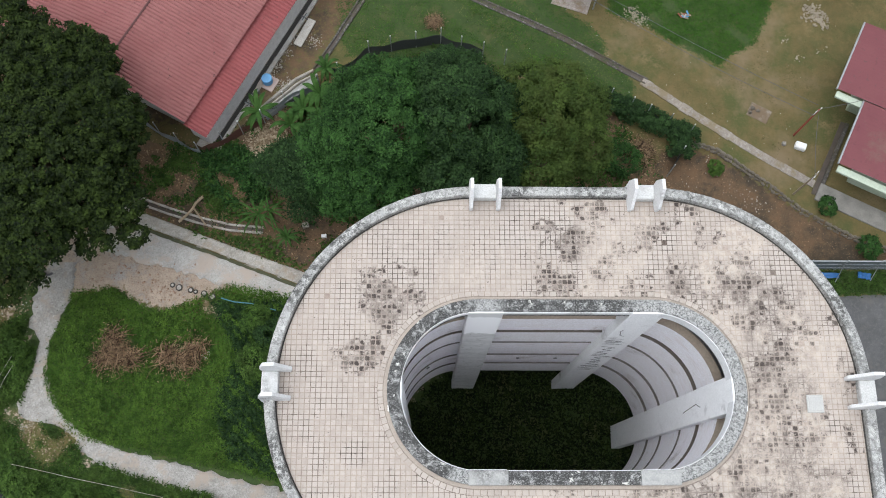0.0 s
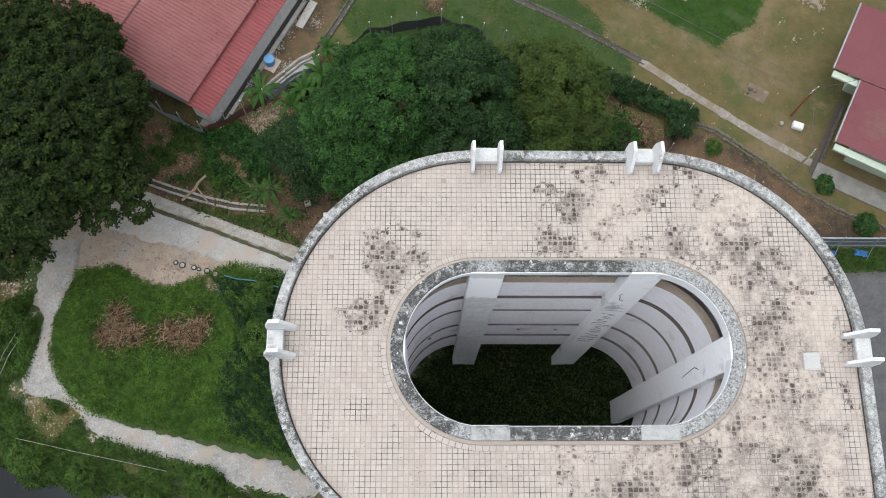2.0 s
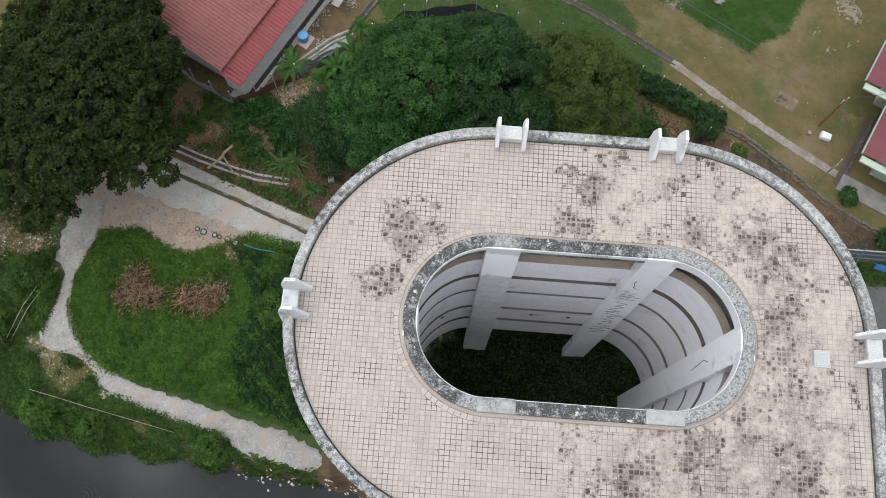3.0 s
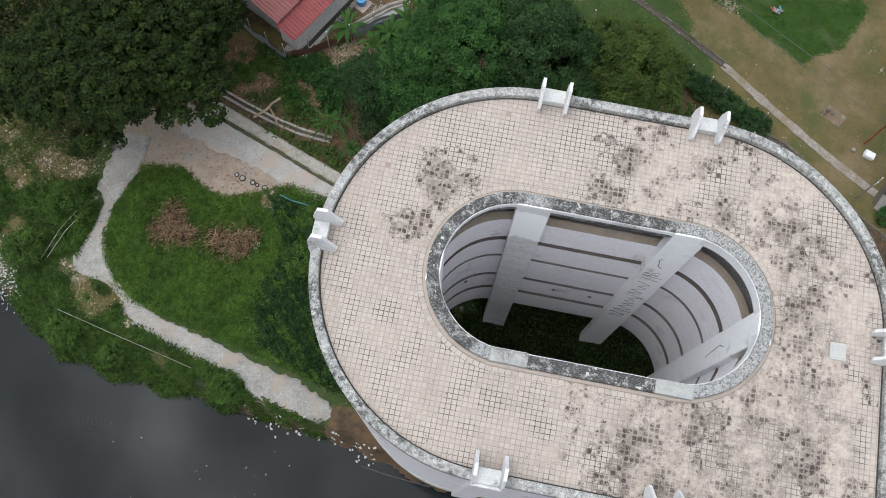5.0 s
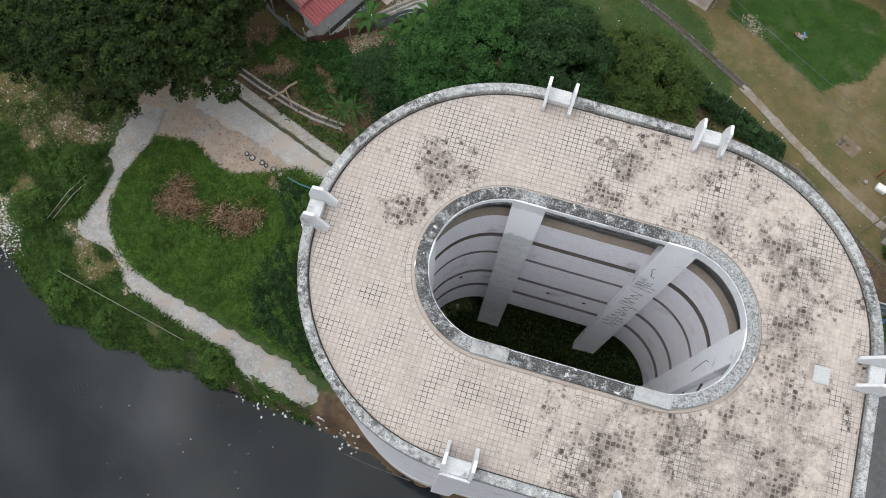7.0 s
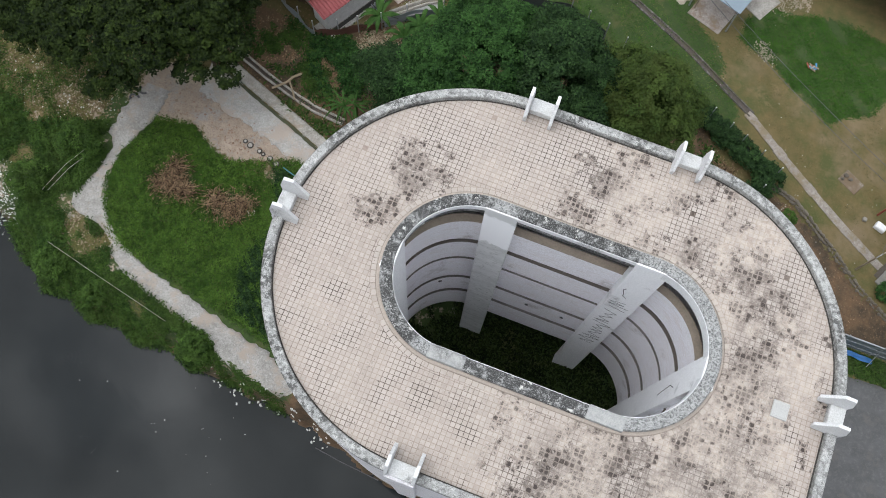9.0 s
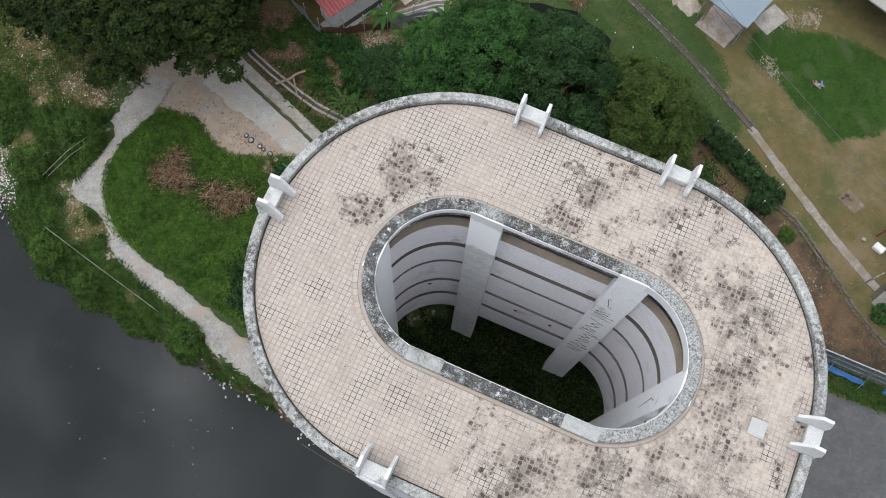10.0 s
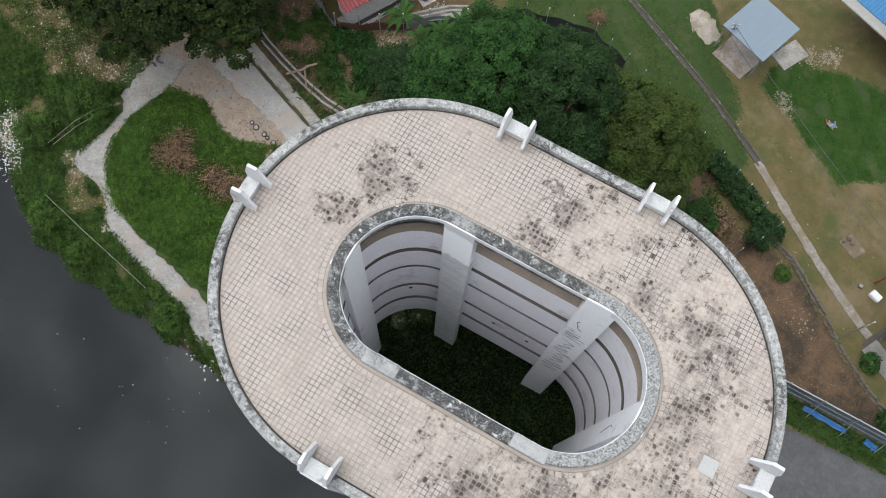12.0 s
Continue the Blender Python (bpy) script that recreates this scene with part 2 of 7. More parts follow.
def wobble(x, y, s, seed=0.0):
    return (np.sin(x * s + 1.7 * np.sin(y * s * 0.7 + seed)) + np.sin(y * s * 1.3 + 2.1 * np.sin(x * s * 0.6 - seed)) + np.sin((x + y) * s * 2.1 + seed * 3)) / 3


def step(a, b, v):
    u = np.clip((v - a) / (b - a), 0, 1)
    return u * u * (3 - 2 * u)


WALL_LINE = [(15.6, 21.9), (17.1, 21.7), (18.5, 21.2), (21.2, 19.2), (23.5, 17.2), (25.8, 15.8), (28.4, 14.7), (34, 12.5)]


def height(x, y):
    """Height of the ground."""
    x, y = np.asarray(x, float), np.asarray(y, float)
    d = y - np.interp(x, SX, SY) + 0.25 * wobble(x, y, 1.9)
    w = np.interp(x, [-40, -18, -13, -9, 40], [2.4, 2.0, 1.0, 0.7, 0.9])
    h = np.where(d > 0, WATER * (1 - step(-0.15, 1, d / w)), WATER - 0.02 + np.maximum(d, -6) * 0.4)
    h = h + 0.05 * wobble(x, y, 0.9) * step(0.5, 2, d)
    h = h - 0.5 * step(7.2, 6.6, oval(x, y)) * (d > 0)
    wy = np.interp(x, [p[0] for p in WALL_LINE], [p[1] for p in WALL_LINE])
    low = step(wy, wy - 0.3, y) * step(14.5, 16, x) * step(40, 34, x) * step(11.5, 12.5, y)
    return h - 0.35 * low


def spread(lo, hi, fine, far):
    """Even steps between lo and hi, then ever wider ones out to far."""
    mid = list(np.arange(lo, hi + 1e-6, fine))
    out, s = [], fine
    while (out[-1] if out else 0) < far:
        s *= 1.35
        out.append((out[-1] if out else 0) + s)
    return np.array([lo - v for v in out[::-1]] + mid + [hi + v for v in out])


def inside(poly, x, y):
    """Which points lie in a polygon."""
    r = np.zeros(x.shape, bool)
    for (ax, ay), (bx, by) in zip(poly, poly[1:] + poly[:1]):
        c = (ay > y) != (by > y)
        with np.errstate(divide="ignore", invalid="ignore"):
            r ^= c & (x < (bx - ax) * (y - ay) / (by - ay if by != ay else 1e-9) + ax)
    return r


LAWN_WEST = [(-20.8, 11.7), (-21.4, 9.8), (-21.85, 8.5), (-21.95, 7.1), (-21.65, 6.2), (-21.15, 5.2), (-20.4, 4.15), (-19.0, 3.2), (-17.1, 2.8), (-14.9, 2.35), (-12.4, 1.8), (-10.5, 1.4), (-8.5, 0.95), (-6.8, 0.5), (-4.6, 0.2), (2, 4), (-2, 11), (-8.0, 11.6), (-11.5, 12.2), (-13.5, 11.3), (-15.1, 10.7), (-16.4, 10.7), (-18.5, 12.0)]
GREEN_PATCH = [(12.0, 30.9), (14.5, 30.0), (16.0, 28.9), (17.0, 28.3), (19.3, 26.9), (19.8, 27.8), (21.6, 28.6), (22.4, 30.2), (23.2, 32.0), (22.0, 34.0), (19.5, 34.6), (16.6, 34.6), (14.9, 33.9), (13.9, 34.1), (12.2, 32.9)]
GREEN_NORTH = [(-6, 32), (-5.2, 27.5), (3.6, 27.2), (11.5, 24.2), (13.3, 24.3), (13.6, 25.6), (11.8, 27.6), (11.8, 28.6), (10.8, 30.0), (9.0, 31.2), (8.2, 33.5), (6.0, 36), (4, 50), (-8, 50)]
DIRT = [(-23.5, 15.5), (-22.4, 12.4), (-20.6, 11.5), (-18.5, 12.2), (-16.4, 10.9), (-15.1, 10.7), (-13.6, 11.5), (-12.2, 12.0), (-8.3, 11.3), (-7.6, 12.2), (-12, 13.6), (-15, 14.6), (-18, 15.4)]
SOIL = [(15.5, 21.5), (18.5, 20.9), (21.2, 18.9), (23.5, 17), (28.4, 14.5), (34, 12.5), (34, 13.6), (21, 13.8), (14, 13), (11, 16), (13, 18)]
SCRUB = [(-27, 22), (-13.5, 21.2), (-7, 25.3), (1, 28.2), (3, 27.4), (12, 23.8), (15, 19), (12, 12), (-3, 11.5), (-7.2, 13.1), (-13.8, 15.5), (-18.4, 17.2), (-30, 18)]
WET_BANK = [(-6.2, -0.6), (-5.7, -1.7), (-6.4, -2.6), (3, -6), (3, -2.5), (-4.4, -0.6)]
YARD_HOUSE = [(-13, 22), (-7.3, 26.4), (-4.7, 31), (0, 40), (-20, 40), (-30, 24)]

BARE = [(-28.3, 4.2, 1.3), (-23.1, 9.0, 0.6), (-23.6, 4.6, 0.7), (-22.6, 4.0, 0.6), (-18.9, 2.3, 0.75), (-24.8, 10.9, 0.8), (-26.8, 10.7, 0.7), (-27.8, 8.9, 0.5), (-14.1, -0.6, 0.45), (-24.7, 5.7, 0.3), (-22.8, 12.4, 0.9), (-29.5, 12.0, 0.5), (-10.4, -1.0, 0.5), (-0.6, 6.0, 0.7), (0.3, 6.7, 0.6), (6.9, 33.1, 0.9), (14.1, 30.5, 0.7), (15.2, 35.2, 0.9)]
DRY = [(-20.9, 2.7, 1.3), (-22.3, 3.3, 0.9), (-28.6, 10.4, 1.3), (-25.4, 11.0, 1.2), (-31.5, 11.5, 1.6), (-27.4, 6.3, 0.9), (-30.6, 13.4, 1.0), (-13.8, 10.9, 0.9), (-12.0, 11.8, 0.5), (-16.6, 0.3, 0.6)]


def patches(spots, x, y):
    """Above nought inside a set of ragged round spots."""
    v = np.full(np.shape(x), -9.0)
    for a, b, r in spots:
        v = np.maximum(v, 1 - np.hypot(x - a, y - b) / r)
    return v + 0.5 * wobble(x, y, 2.2, 1.0) + 0.35 * wobble(x, y, 5.3, 2.0)


gx, gy = spread(-36, 36, 0.2, 1500), spread(-10, 44, 0.2, 1500)
GX, GY = np.meshgrid(gx, gy)
GZ = height(GX, GY)
nx, ny = len(gx), len(gy)
idx = np.arange(nx * ny).reshape(ny, nx)
quads = np.stack([idx[:-1, :-1], idx[:-1, 1:], idx[1:, 1:], idx[1:, :-1]], -1).reshape(-1, 4)


def ground_material():
    """Green growth, dry tan earth and dark soil, mixed by where each of them lies."""
    n = Nodes("ground", 0.95)
    z = n.attribute("zone")
    sep = n.t.nodes.new("ShaderNodeSeparateColor")
    n.link(z.outputs["Color"], sep.inputs[0])
    fine, mid = n.noise(9, 6, 0.7), n.noise(1.6, 5, 0.65)
    tan = n.mix(n.ramp(mid, 0.35, 0.68), (0.165, 0.118, 0.058), (0.105, 0.09, 0.036))
    tan = n.mix(n.ramp(n.noise(0.28, 5, 0.7), 0.46, 0.62), tan, (0.082, 0.088, 0.03))
    tan = n.mix(n.ramp(n.noise(0.45, 6, 0.75), 0.58, 0.7), tan, (0.21, 0.15, 0.09))
    tan = n.mix(n.ramp(fine, 0.55, 0.9), tan, (0.22, 0.17, 0.10))
    green = n.mix(n.ramp(mid, 0.3, 0.7), (0.028, 0.058, 0.011), (0.052, 0.085, 0.018))
    green = n.mix(n.ramp(fine, 0.4, 0.75), green, (0.028, 0.055, 0.012))
    dirt = n.mix(n.ramp(mid, 0.35, 0.7), (0.42, 0.335, 0.265), (0.29, 0.225, 0.17))
    dirt = n.mix(n.ramp(fine, 0.5, 0.8), dirt, (0.46, 0.40, 0.34))
    soil = n.mix(n.ramp(mid, 0.35, 0.7), (0.15, 0.088, 0.046), (0.088, 0.058, 0.034))
    soil = n.mix(n.ramp(fine, 0.5, 0.8), soil, (0.17, 0.125, 0.075))
    soil = n.mix(n.ramp(n.noise(0.45, 6, 0.7), 0.48, 0.62), soil, (0.05, 0.038, 0.024))
    edge = n.ramp(n.noise(3.0, 6, 0.7), 0.25, 0.75)

    def mask(ch):
        return n.ramp(n.math("ADD", n.math("MULTIPLY", sep.outputs[ch], 1.0), n.math("MULTIPLY", n.math("SUBTRACT", edge, 0.5), 1.0)), 0.42, 0.6)
    tan = n.mix(n.ramp(n.noise(0.16, 5, 0.7), 0.52, 0.66), tan, (0.20, 0.145, 0.10))
    green = n.mix(n.ramp(n.noise(0.7, 6, 0.7), 0.52, 0.70), green, (0.085, 0.088, 0.03))
    dirt = n.mix(n.ramp(n.noise(0.8, 8, 0.75), 0.52, 0.62), dirt, (0.34, 0.32, 0.30))
    dirt = n.mix(n.ramp(n.noise(2.6, 8, 0.8), 0.55, 0.64), dirt, (0.25, 0.19, 0.14))
    dirt = n.mix(n.ramp(n.noise(14, 6, 0.8), 0.54, 0.62), dirt, (0.20, 0.155, 0.12))
    tan = n.mix(1.0, tan, (0.95, 0.98, 0.80), "MULTIPLY")
    c = n.mix(mask(0), tan, green)
    c = n.mix(mask(1), c, dirt)
    c = n.mix(mask(2), c, soil)
    n.bump(n.math("ADD", fine, mid), 0.7, 0.06)
    return n.done(c)


ground = arrays("ground", np.stack([GX, GY, GZ], -1).reshape(-1, 3), quads, ground_material(), smooth=True)
tagged(ground, "grass, dry earth and bare soil round the tower", "ground", kind="structure")
zone = np.zeros((ny, nx, 4), np.float32)
zone[..., 3] = 1
for poly, ch in ((LAWN_WEST, 0), (GREEN_PATCH, 0), (GREEN_NORTH, 0), (DIRT, 1), (SOIL, 2), (SCRUB, 2)):
    zone[..., ch][inside(poly, GX, GY)] = 1
shore_d = GY - np.interp(GX, SX, SY)
zone[..., 0][(shore_d < 13) & (GX < -2) & ((GX > -24.3) | (GY < 8.5))] = 1
zone[..., 0][inside(DIRT, GX, GY)] = 0
zone[..., 0][inside(WET_BANK, GX, GY)] = 0
zone[..., 2][inside(WET_BANK, GX, GY)] = 1
zone[..., 2][inside(YARD_HOUSE, GX, GY)] = 0.62
zone[..., 2][(shore_d < 0.5)] = 1
zone[..., 0][(GX > 14) & (GY > 11.6) & (GY < 13.5)] = 1
zone[..., 2][oval(GX, GY) < 7] = 0
zone[..., 0][oval(GX, GY) < 7] = 1
bare, dry = patches(BARE, GX, GY), patches(DRY, GX, GY)
zone[..., 0] *= 1 - np.clip(dry * 1.5 + 0.4, 0, 0.72)
zone[..., 1] = np.maximum(zone[..., 1], np.clip(bare * 1.0 + 0.3, 0, 0.52))
zone[..., 2] *= 1 - np.clip(bare * 2 + 0.45, 0, 1)
pad = np.pad(zone, ((2, 2), (2, 2), (0, 0)), mode="edge")
zone = sum(pad[i:i + ny, j:j + nx] for i in range(5) for j in range(5)) / 25
layer = ground.data.color_attributes.new("zone", "FLOAT_COLOR", "POINT")
layer.data.foreach_set("color", zone.reshape(-1).astype(np.float32))


def water_material():
    n = Nodes("river_water", 0.06)
    n.b.inputs["IOR"].default_value = 1.33
    n.b.inputs["Specular IOR Level"].default_value = 0.205
    waves = n.math("ADD", n.noise(0.8, 3), n.math("MULTIPLY", n.noise(4.0, 2), 0.15))
    for x, y in ((-20.0, -3.9), (-24.2, -8.4)):
        far = n.t.nodes.new("ShaderNodeVectorMath")
        far.operation = "DISTANCE"
        far.inputs[1].default_value = (x, y, WATER)
        n.link(n.pos, far.inputs[0])
        ring = n.math("SINE", n.math("MULTIPLY", far.outputs["Value"], 26.0))
        fade = n.ramp(n.math("DIVIDE", far.outputs["Value"], 2.0), 0.1, 0.62, (0.2, 0.2, 0.2), (0, 0, 0))
        waves = n.math("ADD", waves, n.math("MULTIPLY", ring, fade))
    n.bump(waves, 0.03, 0.15)
    return n.done(n.mix(n.ramp(n.noise(0.12, 4), 0.35, 0.7), (0.006, 0.009, 0.011), (0.013, 0.017, 0.019)))


bm = bmesh.new()
wv = [bm.verts.new((x, y, WATER)) for x, y in ((-1500, -1500), (1500, -1500), (1500, 100), (-1500, 100))]
bm.faces.new(wv)
tagged(part("water", bm, water_material()), "dark still river water with faint ripples", "river", kind="structure")


def strip(name, left, right, material, rise, label, category, ragged=0.0, seg=0.25, thick=0.25, m=7):
    """A band of paving between two edge lines, laid over the ground."""
    def resample(line, k):
        line = [Vector(p) for p in line]
        run = np.cumsum([0] + [(b - a).length for a, b in zip(line, line[1:])])
        u = np.linspace(0, run[-1], k)
        return np.stack([np.interp(u, run, [p.x for p in line]), np.interp(u, run, [p.y for p in line])], -1)
    length = sum((Vector(b) - Vector(a)).length for a, b in zip(left, left[1:]))
    k = max(4, int(length / seg))
    a, b = resample(left, k), resample(right, k)
    rag = np.random.uniform(-1, 1, (2, k)) * ragged
    co, fs = [], []
    for i in range(k):
        d = (b[i] - a[i]) / max(1e-6, np.linalg.norm(b[i] - a[i]))
        p, q = a[i] + d * rag[0, i], b[i] + d * rag[1, i]
        row = [p + (q - p) * j / (m - 1) for j in range(m)]
        zs = [float(height(r[0], r[1])) for r in row]
        co.append((*row[0], zs[0] - thick))
        co += [(r[0], r[1], z + rise) for r, z in zip(row, zs)]
        co.append((*row[-1], zs[-1] - thick))
    w = m + 2
    for i in range(k - 1):
        for j in range(w - 1):
            fs.append((i * w + j, (i + 1) * w + j, (i + 1) * w + j + 1, i * w + j + 1))
    ob = arrays(name, co, fs, material, smooth=False)
    return tagged(ob, label, category, kind="structure")


strip("path", [(-22.5, 13.6), (-23.2, 11.4), (-23.1, 9.7), (-22.6, 8.8), (-22.6, 7.4), (-23.0, 6.0), (-23.3, 5.1), (-23.1, 4.4), (-22.3, 4.2), (-20.9, 4.0), (-20.1, 3.5), (-19.3, 2.5), (-18.0, 1.75), (-16.7, 1.2), (-15.0, 0.7), (-13.2, 0.3), (-11.5, -0.3), (-10.7, -0.8), (-8.9, -1.15), (-7.1, -1.55), (-6.4, -1.55), (-6.0, -1.25)],
      [(-20.9, 13.6), (-21.0, 11.4), (-21.5, 9.8), (-21.9, 8.5), (-21.9, 7.1), (-21.6, 6.2), (-21.1, 5.2), (-20.3, 4.2), (-18.9, 3.3), (-17.2, 2.65), (-15.0, 2.1), (-12.5, 1.5), (-10.6, 1.05), (-8.6, 0.6), (-7.2, 0.1), (-6.3, -0.4), (-5.95, -0.85), (-5.98, -1.2)], PATH, 0.04, "worn pale grey concrete footpath along the river bank", "path", 0.15)
strip("road", [(-19.3, 16.5), (-17.2, 15.8), (-12.0, 13.92), (-7.5, 12.17), (-4, 10.8)], [(-19.2, 14.3), (-17.4, 13.8), (-15.4, 13.2), (-12.2, 12.3), (-8.4, 11.05), (-4.5, 9.8)], CONCRETE, 0.035, "narrow grey road running up to the tower", "road", 0.16)
strip("pavement", [(-18.45, 17.2), (-17.2, 16.75), (-13.7, 15.42), (-10.2, 14.1), (-7.1, 12.98), (-3, 11.4)], [(-18.3, 16.4), (-17.2, 15.95), (-12.0, 14.05), (-7.5, 12.3), (-3.5, 10.8)], PALE_CONCRETE, 0.12, "raised pale concrete strip beside the road", "kerb", 0.02, thick=0.4)
# shadow under the raised strip's edge, laid in as a dark band
SLIT = [(-18.25, 16.3), (-17.15, 15.85), (-12.0, 13.97), (-7.5, 12.22), (-3.5, 10.72)]
strip("shadow_slit", SLIT, [(x - 0.06, y - 0.17) for x, y in SLIT], SLIT_SHADE, 0.048, "dark band painting the shadow slit between road and raised strip", "gutter", 0.03)
strip("parking_lot", [(13.5, 11.2), (22.3, 11.5), (28.3, 11.8), (40, 12)], [(13.5, -2.0), (22, -3), (28, -4), (40, -5)], ASPHALT, 0.05, "patchy old grey asphalt yard", "asphalt", 0.05, 0.3, m=40)


# ---- the tower ----
def loop(r, n=40):
    """Points of the outline at the distance r from its long axis, as (x, y); the tower's own is square to the south-east."""
    out = []
    well = r < 5
    cx, half, cy = (CX_IN, HALF_IN, CY) if well else (CX, HALF, CY_OUT)
    fillet = max(0.02, 0.7 - (R_OUT - r))
    for side, a0 in ((1, -90), (-1, 90)):
        for k in range(n + 1):
            a = radians(a0 + 180 * k / n)
            if well or side < 0 or 2 * k >= n:
                out.append((cx + side * half + r * math.cos(a), cy + r * math.sin(a)))
                continue
            u = 2 * k / n
            if u < 0.4:
                out.append((cx + half + (r - fillet) * u / 0.4, cy - r))
            elif u <= 0.6:
                b = radians(-90 + 90 * (u - 0.4) / 0.2)
                out.append((cx + half + r - fillet + fillet * math.cos(b), cy - r + fillet + fillet * math.sin(b)))
            else:
                out.append((cx + half + r, cy - (r - fillet) * (1 - (u - 0.6) / 0.4)))
    return out


def oval_ring(bm, section, n=40, flip=False):
    """A closed ring whose cross-section runs through (r, z) points."""
    rows = [[bm.verts.new((x, y, z)) for x, y in loop(r, n)] for r, z in section]
    k = len(rows[0])
    for a, b in zip(rows, rows[1:] + rows[:1]):
        for i in range(k):
            j = (i + 1) % k
            bm.faces.new((a[i], a[j], b[j], b[i]))


def wall_section(r0, r1, z0, z1, c=0.03):
    return [(r0, z0), (r0, z1 - c), (r0 + c, z1), (r1 - c, z1), (r1, z1 - c), (r1, z0)][::-1]


def parapet_material():
    """Old grey render with white remains of paint, fine black specks and stretches of mould."""
    n = Nodes("lichened_parapet", 0.92)
    grit = n.noise(26, 8, 0.8)
    c = n.mix(n.ramp(n.noise(0.9, 5, 0.65), 0.38, 0.62), (0.47, 0.475, 0.47), (0.36, 0.365, 0.36))
    c = n.mix(n.ramp(n.noise(4.5, 9, 0.8), 0.50, 0.56), c, (0.62, 0.62, 0.61))
    c = n.mix(n.ramp(n.noise(7, 9, 0.82), 0.51, 0.57), c, (0.22, 0.22, 0.215))
    c = n.mix(n.ramp(grit, 0.52, 0.60), c, (0.19, 0.19, 0.185))
    mould = n.math("MULTIPLY", n.ramp(n.noise(0.45, 4, 0.6), 0.44, 0.58), n.ramp(n.noise(5, 9, 0.8), 0.48, 0.54))
    c = n.mix(n.math("MULTIPLY", mould, 0.9), c, (0.07, 0.07, 0.068))
    n.bump(grit, 0.6, 0.015)
    return n.done(c)


# near-black mottle that paints the shadow line along the parapet foot
FOOT_SHADE = weathered("foot_shade", (0.10, 0.09, 0.078), (0.055, 0.05, 0.045), (0.03, 0.03, 0.028), 0.6, 0.6)
tower = thing("oval_tower", "derelict white concrete oval tower with a tiled roof and open well", "building", (0, 0, 0))

bm = bmesh.new()
oval_ring(bm, [(R_OUT - 0.3, 20.15), (R_OUT - 0.3, 20.3), (R_OUT - 0.5, 20.3), (R_OUT - 0.5, ROOF - 0.022), (R_IN + 0.1, ROOF - 0.022), (R_IN + 0.1, 20.42)])
roof_slab = part("roof_slab", bm, SOFFIT, tower, "tile bed with dark joints")
bm = bmesh.new()
oval_ring(bm, wall_section(R_IN, R_IN + 0.47, 20.12, KERB_TOP, 0.04), 60)
inner_rim = part("inner_parapet", bm, RIM, tower, "mouldy grey kerb round the well")
bm = bmesh.new()
oval_ring(bm, wall_section(R_OUT - PARAPET_W, R_OUT, 19.9, PARAPET_TOP, 0.03), 60)
part("outer_parapet", bm, parapet_material(), tower, "weathered grey parapet")
bm = bmesh.new()
oval_ring(bm, wall_section(R_OUT - 0.33, R_OUT - 0.006, 3.6, 19.9, 0.02), 60)
part("outer_wall", bm, WALL, tower, "plain white outer wall with faint streaks")
# thin ring whose dark colour stands in for the parapet's shadow on the tiles
bm = bmesh.new()
oval_ring(bm, wall_section(R_OUT - PARAPET_W - 0.05, R_OUT - PARAPET_W + 0.01, 20.4, ROOF + 0.004, 0.003), 60)
part("seam", bm, FOOT_SHADE, tower, "dark ring painting the shadow at the foot of the parapet")
bm = bmesh.new()
oval_ring(bm, wall_section(R_IN + 0.47, R_IN + 0.60, 20.4, ROOF + 0.02, 0.008), 60)
part("kerb_skirting", bm, plain("cream_plaster", (0.50, 0.435, 0.38), 0.9, 0.2, 1.6), tower, "cream plaster skirting at the foot of the kerb")
bm = bmesh.new()
oval_ring(bm, [(R_IN - 0.02, 20.17), (R_IN - 0.02, KERB_TOP - 0.04), (R_IN + 0.05, KERB_TOP - 0.04), (R_IN + 0.05, 20.17)][::-1], 60)
for v in bm.verts:
    if v.co.z < 20.2:
        v.co.z = 20.42 if v.co.x < CX_IN + HALF_IN else 20.12
part("fascia", bm, WHITE, tower, "white painted fascia of the roof opening")

for x in (2.27, 8.15):
    bm = bmesh.new()
    box(bm, x - 0.68, x + 0.68, CY - R_IN - 0.478, CY - R_IN + 0.03, 20.5, KERB_TOP + 0.02, bevel=0.02)
    part("parapet_block", bm, RIM, tower, "pale patched block of the kerb")
LEVELS = [(17.93, 15.58), (15.18, 12.9), (12.68, 9.67), (9.36, 7.08), (6.7, 4.1)]
R_WELL = 3.1


def floor_material():
    n = Nodes("grey_floor_tiles", 0.8, 0.0, 1.0)
    br = n.t.nodes.new("ShaderNodeTexBrick")
    br.offset, br.inputs["Scale"].default_value = 0.0, 1.0
    br.inputs["Brick Width"].default_value = br.inputs["Row Height"].default_value = 0.11
    br.inputs["Mortar Size"].default_value = 0.009
    br.inputs["Color1"].default_value, br.inputs["Color2"].default_value = (0.70, 0.71, 0.72, 1), (0.58, 0.59, 0.60, 1)
    br.inputs["Mortar"].default_value = (0.27, 0.27, 0.27, 1)
    n.link(n.pos, br.inputs["Vector"])
    return n.done(n.mix(n.ramp(n.noise(1.2, 4), 0.4, 0.7), br.outputs["Color"], (0.42, 0.42, 0.42)))


FLOOR_TILES = floor_material()
